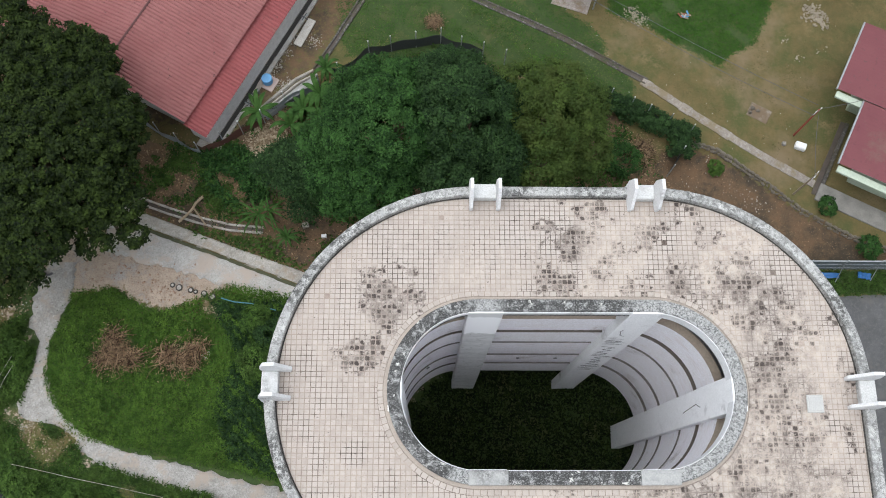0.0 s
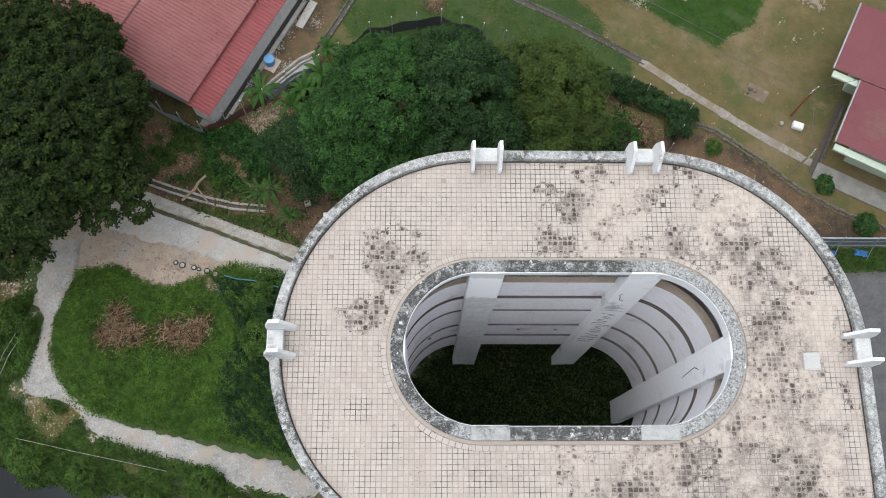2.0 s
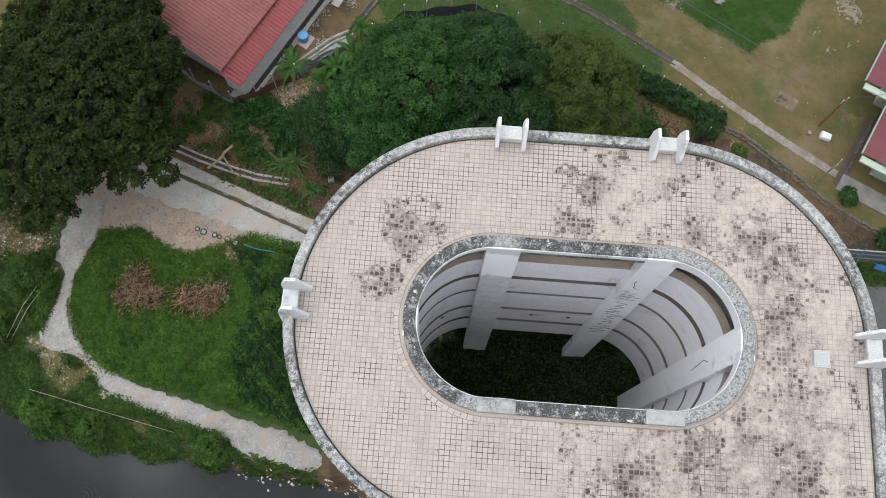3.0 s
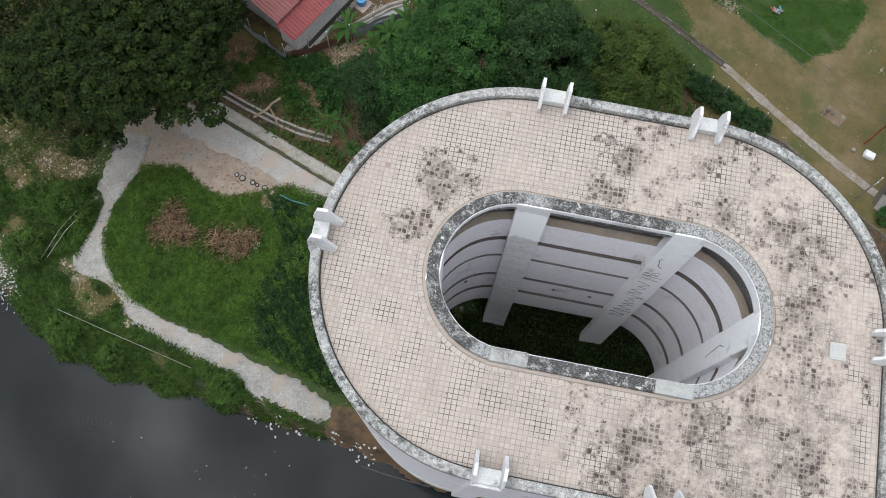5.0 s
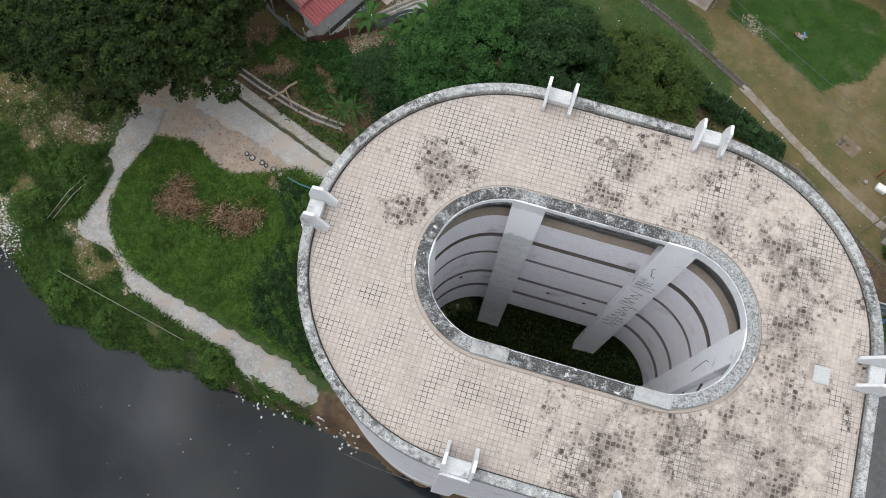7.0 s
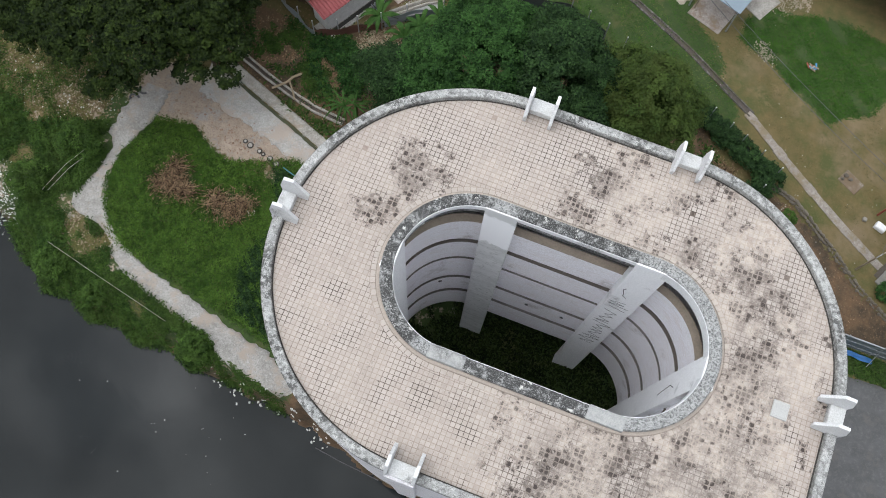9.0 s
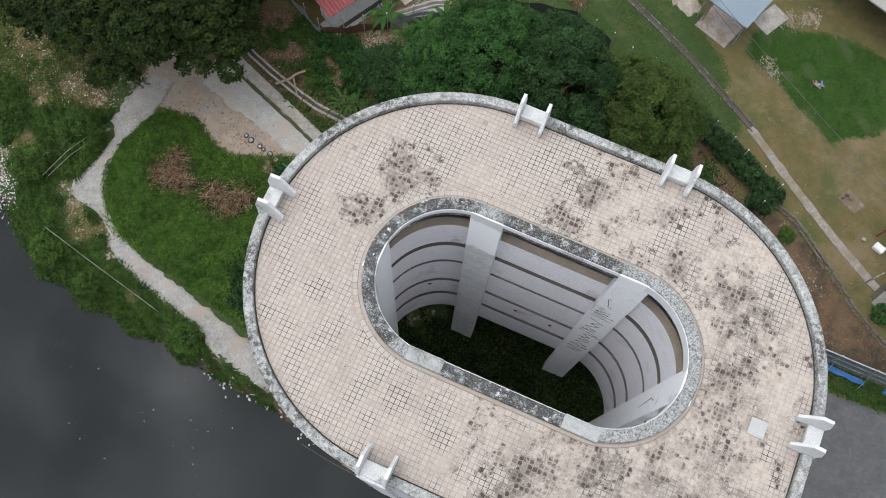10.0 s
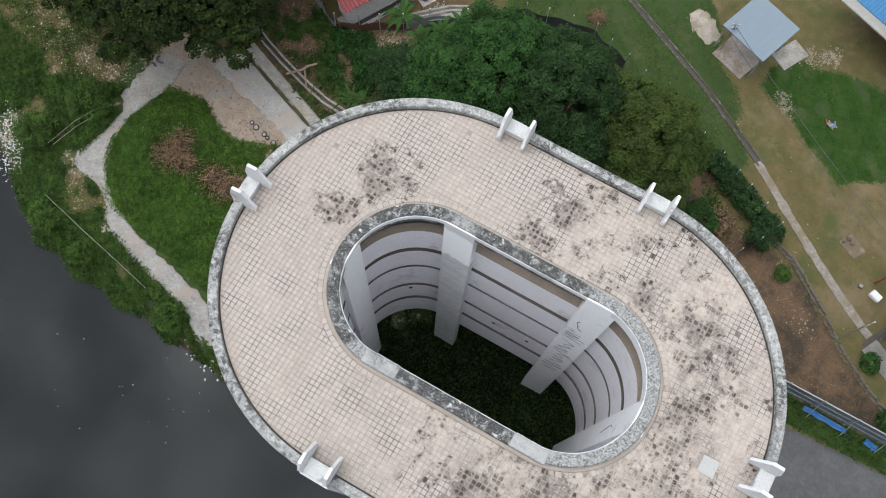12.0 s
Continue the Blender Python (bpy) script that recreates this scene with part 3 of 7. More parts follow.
for cap, low in LEVELS:
    bm = bmesh.new()
    oval_ring(bm, wall_section(R_WELL, R_WELL + 0.25, low, cap - 0.03, 0.02), 48)
    part("well_wall", bm, WALL, tower, "stained white band wall facing the well")
    bm = bmesh.new()
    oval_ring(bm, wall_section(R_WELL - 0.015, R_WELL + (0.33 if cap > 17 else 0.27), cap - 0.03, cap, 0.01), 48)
    part("coping", bm, COPING if cap > 17 else DARK_COPING if cap > 14 else PALE_COPING, tower, "dusty brown coping" if cap > 17 else "grey coping, darker than the top one")
    bm = bmesh.new()
    oval_ring(bm, [(R_WELL + 0.25, cap - 1.2), (R_WELL + 0.25, cap - 0.95), (R_OUT - 0.25, cap - 0.95), (R_OUT - 0.25, cap - 1.2)][::-1], 32)
    part("floor_slab", bm, FLOOR_TILES, tower, "grey tiled floor")
bm = bmesh.new()
oval_ring(bm, wall_section(R_OUT - 0.35, R_OUT - 0.05, -2.2, 0.5, 0.02), 48)
part("plinth", bm, SOFFIT, tower, "grey concrete plinth")

# columns of the well: centre, outward direction
BAYS = [((2.27, CY), (0, 1)), ((8.15, CY), (0, 1)), ((2.27, CY), (0, -1)), ((8.15, CY), (0, -1)), ((CX_IN + HALF_IN, CY - 0.1), (1, 0)), ((CX_IN - HALF_IN, CY - 0.1), (-1, 0))]


def patched_column_material():
    """White paint on the upper part, bare grey plaster in uneven bands below it."""
    n = Nodes("half_painted_column", 0.85, 0.0, 1.0)
    sep = n.t.nodes.new("ShaderNodeSeparateXYZ")
    n.link(n.pos, sep.inputs[0])
    bare = n.mix(n.ramp(n.noise(0.9, 7, 0.7, (0.5, 0.5, 1.0)), 0.38, 0.62), (0.70, 0.71, 0.715), (0.55, 0.56, 0.56))
    bare = n.mix(n.ramp(n.noise(2.2, 8, 0.75, (0.3, 0.3, 1.6)), 0.54, 0.62), bare, (0.72, 0.73, 0.73))
    bare = n.mix(n.ramp(n.noise(5, 8, 0.75), 0.55, 0.66), bare, (0.34, 0.345, 0.345))
    edge = n.math("ADD", sep.outputs["Z"], n.math("MULTIPLY", n.math("SUBTRACT", n.noise(1.6, 5, 0.6), 0.5), 1.4))
    paint = n.ramp(n.math("DIVIDE", n.math("SUBTRACT", edge, 16.0), 2.0), 0.42, 0.46)
    top = n.ramp(n.math("DIVIDE", n.math("SUBTRACT", edge, 19.2), 2.0), 0.40, 0.50)
    c = n.mix(paint, bare, (0.93, 0.94, 0.96))
    c = n.mix(n.math("MULTIPLY", top, 0.7), c, (0.56, 0.57, 0.57))
    n.bump(n.noise(14, 5), 0.4, 0.012)
    return n.done(c)


def column_mesh():
    bm = bmesh.new()
    box(bm, -0.64, 0.64, R_IN - 0.05, R_WELL + 0.08, -2.0, KERB_TOP - 0.03, bevel=0.02)
    return finish(bm, "column", COLUMN)


def pilaster_mesh():
    bm = bmesh.new()
    box(bm, -0.55, 0.55, R_OUT - 0.1, R_OUT + 0.16, -2.4, 20.4, bevel=0.02)
    return finish(bm, "pilaster", WALL)


def fin_mesh():
    """A pointed plate that stands across the parapet."""
    prof = [(R_OUT + 0.1, 19.9), (R_OUT + 0.1, 21.2), (R_OUT - 0.12, 21.95), (R_OUT - 0.52, 22.0), (R_OUT - 1.0, 21.05), (R_OUT - 0.9, 20.56), (R_OUT - 0.4, 20.5), (R_OUT - 0.4, 19.9)]
    bm = bmesh.new()
    a = [bm.verts.new((-0.06, y, z)) for y, z in prof]
    b = [bm.verts.new((0.06, y, z)) for y, z in prof]
    bm.faces.new(a)
    bm.faces.new(b[::-1])
    for i in range(len(prof)):
        j = (i + 1) % len(prof)
        bm.faces.new((a[j], a[i], b[i], b[j]))
    bmesh.ops.recalc_face_normals(bm, faces=bm.faces)
    bmesh.ops.bevel(bm, geom=bm.edges[:], offset=0.01, segments=1, affect="EDGES")
    return finish(bm, "fin", WHITE)


def deck_mesh():
    bm = bmesh.new()
    box(bm, -0.436, 0.436, R_OUT - 0.5, R_OUT + 0.06, 20.52, 20.84, bevel=0.025)
    return finish(bm, "fin_deck", DECK)


meshes = [column_mesh(), pilaster_mesh(), fin_mesh(), deck_mesh()]
patched = meshes[0].copy()
patched.materials[0] = patched_column_material()
white_deck = meshes[3].copy()
white_deck.materials[0] = weathered("painted_deck", (0.80, 0.81, 0.82), (0.68, 0.69, 0.69), (0.2, 0.2, 0.2), 0.3, 0.25)
for (bx, by), (dx, dy) in BAYS:
    turn = Matrix.Translation((bx, by, 0)) @ Matrix.Rotation(math.atan2(-dx, dy), 4, "Z")
    out_x = dx * (HALF + dx * CX - HALF_IN - dx * CX_IN)
    for name, me, shift in (("column", meshes[0], 0), ("pilaster", meshes[1], 0), ("fin", meshes[2], -0.5), ("fin", meshes[2], 0.5), ("fin_deck", meshes[3], 0)):
        if name == "column" and (bx, dy) == (2.27, 1):
            me = patched
        if name == "fin_deck" and dx < 0:
            me = white_deck
        ob = new(name, me)
        ob.parent = tower
        side_y = 0.0 if name == "column" else (0.28 if dx < 0 else 0.0 if dx else CY_OUT - CY)
        ob.matrix_basis = Matrix.Translation((0 if name == "column" else out_x, side_y, 0)) @ turn @ Matrix.Translation((shift, 0, 0))


# ---- roof tiles ----
TILE = 0.187
STAINS_N = [(-1.2, 6.8, 0.59), (-0.5, 6.9, 0.32), (-1.4, 6.4, 0.40), (-0.9, 6.0, 0.32), (-2.0, 7.1, 0.2), (-2.2, 4.7, 0.48), (4.4, 9.5, 0.2), (4.4, 8.3, 0.16), (5.7, 8.9, 0.6), (6.0, 10.1, 0.36), (6.4, 7.8, 0.28), (4.6, 7.6, 0.28), (4.9, 7.3, 0.44), (5.2, 8.4, 0.16), (6.6, 10.2, 0.20), (8.4, 9.1, 0.3), (8.8, 9.5, 0.18), (7.7, 6.9, 0.36), (7.5, 7.4, 0.22), (9.3, 7.6, 0.36), (9.4, 6.9, 0.32), (9.3, 8.1, 0.18)]
STAINS_E = [(11.3, 7.2, 0.34), (11.5, 6.9, 0.26), (10.5, 7.0, 0.20), (11.9, 8.2, 0.24), (11.8, 7.6, 0.32), (10.9, 6.4, 0.28), (12.8, 6.9, 0.32), (12.3, 6.3, 0.24), (11.7, 5.9, 0.32), (12.2, 5.9, 0.18), (13.6, 5.6, 0.38), (12.8, 5.1, 0.5), (13.3, 4.9, 0.28), (11.0, 7.7, 0.16), (14.1, 5.5, 0.16), (14.8, 5.9, 0.16), (12.1, 3.9, 0.5), (12.4, 4.4, 0.3), (12.7, 1.9, 0.44), (13.0, 1.6, 0.24), (11.9, 2.6, 0.3), (12.1, 3.1, 0.24), (13.5, 0.7, 0.26)]
STAINS_SE = [(11.2, 1.0, 0.42), (11.0, 0.5, 0.3), (11.9, 1.4, 0.46), (11.7, 0.9, 0.34), (10.7, 0.6, 0.34), (11.0, 0.1, 0.3), (11.9, 0.2, 0.3), (12.2, -0.3, 0.32), (12.2, -0.7, 0.22), (13.4, -0.5, 0.3), (13.1, -0.9, 0.44), (12.9, -1.5, 0.34), (12.1, -1.3, 0.3), (13.7, -1.7, 0.26), (13.1, -2.1, 0.3), (12.0, -2.4, 0.3)]
STAINS_S = [(8.6, -0.1, 0.5), (9.2, -0.3, 0.5), (9.8, -0.2, 0.4), (9.1, -0.9, 0.32), (7.8, -1.3, 0.42), (7.4, -1.2, 0.28), (6.9, -1.6, 0.4), (7.3, -2.1, 0.34), (6.4, -2.7, 0.4), (5.7, -0.4, 0.22), (5.8, -0.1, 0.16), (7.2, -0.1, 0.18), (6.5, -1.9, 0.28), (8.1, -2.4, 0.38), (8.9, -2.4, 0.3), (6.1, -3.3, 0.4), (7.1, -3.3, 0.4), (9.6, 0.3, 0.24), (7.8, -3.0, 0.3), (9.6, -3.1, 0.4)]
FILM = [(11.2, 0.9, 0.6), (11.8, 1.3, 0.6), (8.8, -0.2, 0.7), (9.6, -0.2, 0.5), (7.7, -1.4, 0.6), (6.8, -1.9, 0.6), (7.2, -2.9, 0.7), (12.8, -1.0, 0.8), (12.2, 4.0, 0.6), (-1.2, 6.6, 0.6), (12.4, 5.6, 0.5), (11.5, 7.2, 0.5), (5.6, 8.8, 0.5), (9.3, 7.4, 0.4), (12.3, 0.2, 1.7), (8.6, -2.0, 1.8), (12.4, 3.6, 1.2), (11.0, -2.2, 1.2), (12.4, 6.2, 1.0)]
WASH = [(11.7, 8.9, 0.55), (11.1, 8.6, 0.36), (12.3, 9.3, 0.3), (14.0, 5.1, 0.5), (13.3, 6.1, 0.3), (10.5, 7.4, 0.3), (12.3, 5.5, 0.28), (14.9, 5.3, 0.3), (11.4, 7.8, 0.28), (10.4, 8.0, 0.3), (-2.0, 5.8, 0.24), (1.7, 7.8, 0.5), (7.0, 6.9, 0.22), (12.2, 2.3, 0.34), (13.1, 3.2, 0.3), (13.6, 2.4, 0.3), (14.4, 1.5, 0.3)]
WASH_S = [(10.5, 0.3, 0.2), (10.5, -0.3, 0.2), (10.6, -0.9, 0.2), (10.6, -1.4, 0.2), (11.3, 0.4, 0.28), (12.3, 0.4, 0.3), (11.4, -1.9, 0.36), (14.2, -0.1, 0.4), (14.0, -1.1, 0.36), (10.1, 0.6, 0.24), (11.8, 2.0, 0.2), (11.1, -1.2, 0.3)]
DARK_JOINTS = [(-1.6, 8.8, 0.4), (-1.2, 8.3, 0.24), (-0.9, 7.9, 0.45), (0.8, 9.4, 0.2), (3.3, 9.3, 0.5), (4.7, 8.9, 0.4), (9.9, 9.8, 0.34), (11.1, 9.1, 0.34), (5.3, 9.5, 0.34), (9.0, 8.9, 0.3), (12.6, 9.5, 0.2), (5.8, -2.5, 0.5), (6.5, -2.1, 0.4), (10.4, -1.9, 0.6), (9.5, -1.3, 0.5), (1.9, -1.1, 0.4), (3.9, -1.7, 0.3), (3.6, -0.5, 0.34), (0.2, 0.6, 0.34), (-2.3, 1.3, 0.34), (14.2, 2.3, 0.34), (14.8, 1.6, 0.3), (-2.7, -0.4, 0.3), (-3.6, -0.2, 0.24), (-0.3, -2.8, 0.3), (13.7, 0.8, 0.3), (15.0, -0.3, 0.4)]


def lattice(x, y, s, seed):
    """Smooth value noise, 0 to 1."""
    def cell(i, j):
        v = np.sin(i * 127.1 + j * 311.7 + seed * 74.7) * 43758.5453
        return v - np.floor(v)
    u, v = x * s, y * s
    i, j = np.floor(u), np.floor(v)
    a, b = step(0, 1, u - i), step(0, 1, v - j)
    return (cell(i, j) * (1 - a) + cell(i + 1, j) * a) * (1 - b) + (cell(i, j + 1) * (1 - a) + cell(i + 1, j + 1) * a) * b


def drift(x, y, s, seed):
    return (lattice(x, y, s, seed) + 0.5 * lattice(x, y, s * 2.1, seed + 3) + 0.28 * lattice(x, y, s * 4.3, seed + 7)) / 1.78


def spread_of(spots, x, y, ragged, seed, grow=1.6):
    v = np.full(np.shape(x), -1.0)
    for a, b, r in spots:
        v = np.maximum(v, 1 - np.hypot(x - a, y - b) / (r * grow))
    return v + (drift(x, y, 2.3, seed) - 0.5) * ragged


def soil_at(x, y):
    """Black stain, sandy wash, dark joints and grey film at points of the roof, 0 to 1 each."""
    x, y = np.asarray(x, float), np.asarray(y, float)
    stain = step(0.0, 0.42, spread_of(STAINS_N + STAINS_E + STAINS_SE + STAINS_S, x, y, 2.3, 1, 1.7))
    east = step(2.6, 5.0, x) * 0.66 + 0.12
    stray = np.maximum(step(0.57, 0.72, drift(x, y, 1.3, 5)), step(0.55, 0.68, drift(x * 1.7, y * 0.75, 1.5, 21))) * east
    wash = step(0.0, 0.4, spread_of(WASH + WASH_S, x, y, 1.3, 9))
    wash = np.maximum(wash * (0.5 + 0.5 * step(6, 10, x)), 0.75 * step(0.54, 0.66, drift(x * 1.5, y * 0.7, 1.0, 11)) * (0.25 + 0.75 * step(2, 6, x)))
    dark = step(-0.1, 0.4, spread_of(DARK_JOINTS, x, y, 0.8, 13))
    dark = np.maximum(dark, step(0.48, 0.64, drift(x * 1.3, y * 0.8, 1.1, 15)) * 0.75) * (1 - 0.8 * wash)
    film = step(0.0, 0.5, spread_of(FILM, x, y, 1.0, 17))
    return np.maximum(stain, stray), wash, dark, film


def soiling(n):
    """The four kinds of soiling as shader sockets."""
    sep = n.t.nodes.new("ShaderNodeSeparateColor")
    n.link(n.attribute("soil").outputs["Color"], sep.inputs[0])
    return sep.outputs[0], sep.outputs[1], sep.outputs[2], n.attribute("film").outputs["Fac"]


def tile_material(name, joined):
    """Pinkish tiles; in places the middle of each is black and its edge stays pale."""
    n = Nodes(name, 0.75)
    rnd = n.island() if joined else n.chance()
    stain, wash, dark, film = soiling(n)
    sep = n.t.nodes.new("ShaderNodeSeparateXYZ")
    n.link(n.pos, sep.inputs[0])
    side = []
    for axis, mid in (("X", CX), ("Y", CY)):
        f = n.math("FRACT", n.math("ADD", n.math("DIVIDE", n.math("SUBTRACT", sep.outputs[axis], mid), TILE), 100.5))
        side.append(n.math("ABSOLUTE", n.math("SUBTRACT", f, 0.5)))
    round_off = n.math("POWER", n.math("ADD", n.math("POWER", side[0], 3.0), n.math("POWER", side[1], 3.0)), 0.333)
    reach = n.math("ADD", round_off, n.math("MULTIPLY", n.math("SUBTRACT", n.noise(8, 5, 0.7), 0.5), 0.6))
    core = n.ramp(n.math("SUBTRACT", reach, n.math("MULTIPLY", n.math("SUBTRACT", n.noise(3.1, 5, 0.7), 0.45), 1.1)), 0.28, 0.46, (1, 1, 1), (0, 0, 0))
    c = n.mix(rnd, (0.455, 0.402, 0.358), (0.545, 0.483, 0.437))
    c = n.mix(n.ramp(n.noise(0.6, 5), 0.35, 0.7), c, n.mix(0.5, c, (0.50, 0.44, 0.395)))
    c = n.mix(n.ramp(n.noise(6, 6, 0.7), 0.48, 0.72), c, (0.43, 0.365, 0.32))
    c = n.mix(n.math("MULTIPLY", dark, n.ramp(n.noise(3, 5), 0.3, 0.7, (0.1, 0.1, 0.1), (0.5, 0.5, 0.5))), c, (0.60, 0.54, 0.50))
    worn = n.math("ADD", stain, n.math("MULTIPLY", n.math("SUBTRACT", n.noise(2.6, 9, 0.8, None, 0.7), 0.5), 4.2))
    worn = n.math("MULTIPLY", n.ramp(worn, 0.45, 0.85), n.math("MINIMUM", n.math("MULTIPLY", stain, 4.0), 1.0))
    veil = n.math("MULTIPLY", film, n.ramp(n.noise(2.0, 10, 0.82, None, 0.9), 0.42, 0.54))
    scratch = n.ramp(n.noise(9, 9, 0.82, None, 0.8), 0.40, 0.56, (0.3, 0.3, 0.3), (0.95, 0.95, 0.95))
    c = n.mix(n.math("MULTIPLY", veil, scratch), c, (0.22, 0.185, 0.162))
    c = n.mix(n.math("MULTIPLY", worn, n.math("MULTIPLY", n.ramp(n.noise(6, 9, 0.8, None, 0.6), 0.45, 0.55), 0.55)), c, (0.17, 0.13, 0.11))
    own = n.ramp(n.math("FRACT", n.math("MULTIPLY", rnd, 13.7)), 0.1, 0.6, (0.3, 0.3, 0.3), (1, 1, 1))
    c = n.mix(n.math("MULTIPLY", n.math("MULTIPLY", worn, core), own), c, (0.058, 0.043, 0.037))
    c = n.mix(n.math("MULTIPLY", wash, n.ramp(n.noise(3.2, 9, 0.8, None, 0.5), 0.46, 0.58, (0.1, 0.1, 0.1), (0.9, 0.9, 0.9))), c, (0.60, 0.52, 0.455))
    faint = n.math("MULTIPLY", n.ramp(n.noise(0.9, 6, 0.7), 0.52, 0.68), n.ramp(n.noise(8, 4, 0.7), 0.42, 0.6))
    c = n.mix(n.math("MULTIPLY", faint, 0.3), c, (0.26, 0.215, 0.185))
    c = n.mix(n.math("MULTIPLY", n.ramp(n.noise(13, 4), 0.64, 0.69), n.ramp(n.noise(0.7, 4), 0.40, 0.56)), c, (0.10, 0.082, 0.074))
    n.bump(n.noise(30, 4), 0.3, 0.006)
    return n.done(c)


def joint_material():
    """Sunken joints: brown where washed out, pale where dust fills them."""
    n = Nodes("tile_joints", 0.95)
    stain, wash, dark, film = soiling(n)
    c = n.mix(n.ramp(n.noise(3, 6, 0.7), 0.35, 0.65), (0.30, 0.24, 0.205), (0.44, 0.37, 0.325))
    c = n.mix(n.math("MULTIPLY", dark, n.ramp(n.noise(4, 6, 0.75), 0.36, 0.52, (0.35, 0.35, 0.35), (1, 1, 1))), c, (0.095, 0.073, 0.061))
    c = n.mix(n.math("MULTIPLY", stain, n.ramp(n.noise(2.6, 6, 0.7), 0.50, 0.62)), c, (0.45, 0.385, 0.34))
    c = n.mix(n.math("MULTIPLY", stain, n.ramp(n.noise(4.2, 8, 0.8), 0.52, 0.6)), c, (0.13, 0.10, 0.088))
    c = n.mix(n.math("MULTIPLY", film, 0.5), c, (0.27, 0.23, 0.205))
    c = n.mix(n.math("MULTIPLY", wash, n.ramp(n.noise(3.2, 9, 0.8, None, 0.5), 0.42, 0.56, (0.3, 0.3, 0.3), (0.95, 0.95, 0.95))), c, (0.55, 0.47, 0.405))
    n.bump(n.noise(20, 4), 0.4, 0.01)
    return n.done(c)


TILE_ONE, TILE_ALL, JOINTS = tile_material("roof_tile", False), tile_material("roof_tiles", True), joint_material()
roof_slab.data.materials[0] = plain("tile_bed", (0.34, 0.28, 0.24), 0.95)
R0, R1 = R_IN + 0.60 + 0.015, R_OUT - PARAPET_W - 0.055
BORDER = 0.21


def cut(poly, n, d):
    """The part of a polygon with p.n <= d."""
    out = []
    for a, b in zip(poly, poly[1:] + poly[:1]):
        fa, fb = a[0] * n[0] + a[1] * n[1] - d, b[0] * n[0] + b[1] * n[1] - d
        if fa <= 0:
            out.append(a)
        if fa * fb < 0:
            u = fa / (fa - fb)
            out.append((a[0] + (b[0] - a[0]) * u, a[1] + (b[1] - a[1]) * u))
    return out


rng = np.random.default_rng(7)
bm = bmesh.new()
soil_layer, film_layer = bm.verts.layers.float_color.new("soil"), bm.verts.layers.float.new("film")
g = 0.011


def lay(bm, poly, top, soil):
    """One tile with sloping edges; soil is its own share of each kind of dirt."""
    mx, my = sum(p[0] for p in poly) / len(poly), sum(p[1] for p in poly) / len(poly)
    lift = rng.uniform(-0.003, 0.003)
    lo = [bm.verts.new((x, y, ROOF - 0.03)) for x, y in poly]
    hi = [bm.verts.new((mx + (x - mx) * 0.955, my + (y - my) * 0.955, top + lift + rng.uniform(-0.002, 0.002))) for x, y in poly]
    for k, v in enumerate(lo + hi):
        q = soil[k % len(soil)]
        v[soil_layer], v[film_layer] = (q[0], q[1], q[2], 1.0), q[3]
    bm.faces.new(hi)
    for i in range(len(poly)):
        j = (i + 1) % len(poly)
        bm.faces.new((lo[i], lo[j], hi[j], hi[i]))


def own_share(field):
    """How much of the dirt round it one tile has taken on."""
    stain, wash, dark, film = (np.asarray(f) for f in field)
    return np.clip(np.stack([stain * rng.uniform(0.45, 1.25), wash * rng.uniform(0.8, 1.1), dark, film], -1), 0, 1)


cells_x, cells_y = np.meshgrid(CX + np.arange(-62, 63) * TILE, CY + np.arange(-44, 45) * TILE, indexing="ij")
corner_field = soil_at(*np.meshgrid(CX + (np.arange(-62, 64) - 0.5) * TILE, CY + (np.arange(-44, 46) - 0.5) * TILE, indexing="ij"))
singles, cells = [], []
for i in range(cells_x.shape[0]):
    for j in range(cells_x.shape[1]):
        x, y = float(cells_x[i, j]), float(cells_y[i, j])
        q, qi = float(oval(x, y)), float(oval(x, y, True))
        if qi < R0 + BORDER - 0.14 or q > R1 + 0.14:
            continue
        cells.append((x, y))
        if rng.random() < 0.0015:
            continue
        sx, sy = rng.uniform(-0.003, 0.003, 2)
        h = TILE / 2 - g
        poly = [(x - h + sx, y - h + sy), (x + h + sx, y - h + sy), (x + h + sx, y + h + sy), (x - h + sx, y + h + sy)]
        whole = R0 + BORDER + 0.14 < qi and q < R1 - 0.14
        if not whole:
            if x > CX + HALF and y < CY_OUT:
                poly = cut(poly, (1, 0), CX + HALF + R1)
                poly = cut(poly, (0, -1), R1 - CY_OUT) if poly else poly
            else:
                ax = CX + max(-HALF, min(HALF, x - CX))
                nv = Vector((x - ax, y - CY_OUT)).normalized()
                poly = cut(poly, (nv.x, nv.y), ax * nv.x + CY_OUT * nv.y + R1)
            ai = CX_IN + max(-HALF_IN, min(HALF_IN, x - CX_IN))
            ni = Vector((x - ai, y - CY)).normalized()
            poly = cut(poly, (-ni.x, -ni.y), -(ai * ni.x + CY * ni.y + R0 + BORDER)) if poly else poly
            if len(poly) < 3:
                continue
        if whole and 1.6 < x < 4.6 and -3.2 < y < 0.0 and len(singles) < 300:
            singles.append((x + sx, y + sy))
            continue
        if len(poly) == 4:
            soil = own_share([(f[i, j], f[i + 1, j], f[i + 1, j + 1], f[i, j + 1]) for f in corner_field])
        else:
            soil = own_share([(f[i, j],) for f in corner_field])
        lay(bm, poly, ROOF, soil)
# the curved border row round the well
edge_in, edge_out = loop(R0 + 0.01, 46), loop(R0 + BORDER - 0.012, 46)
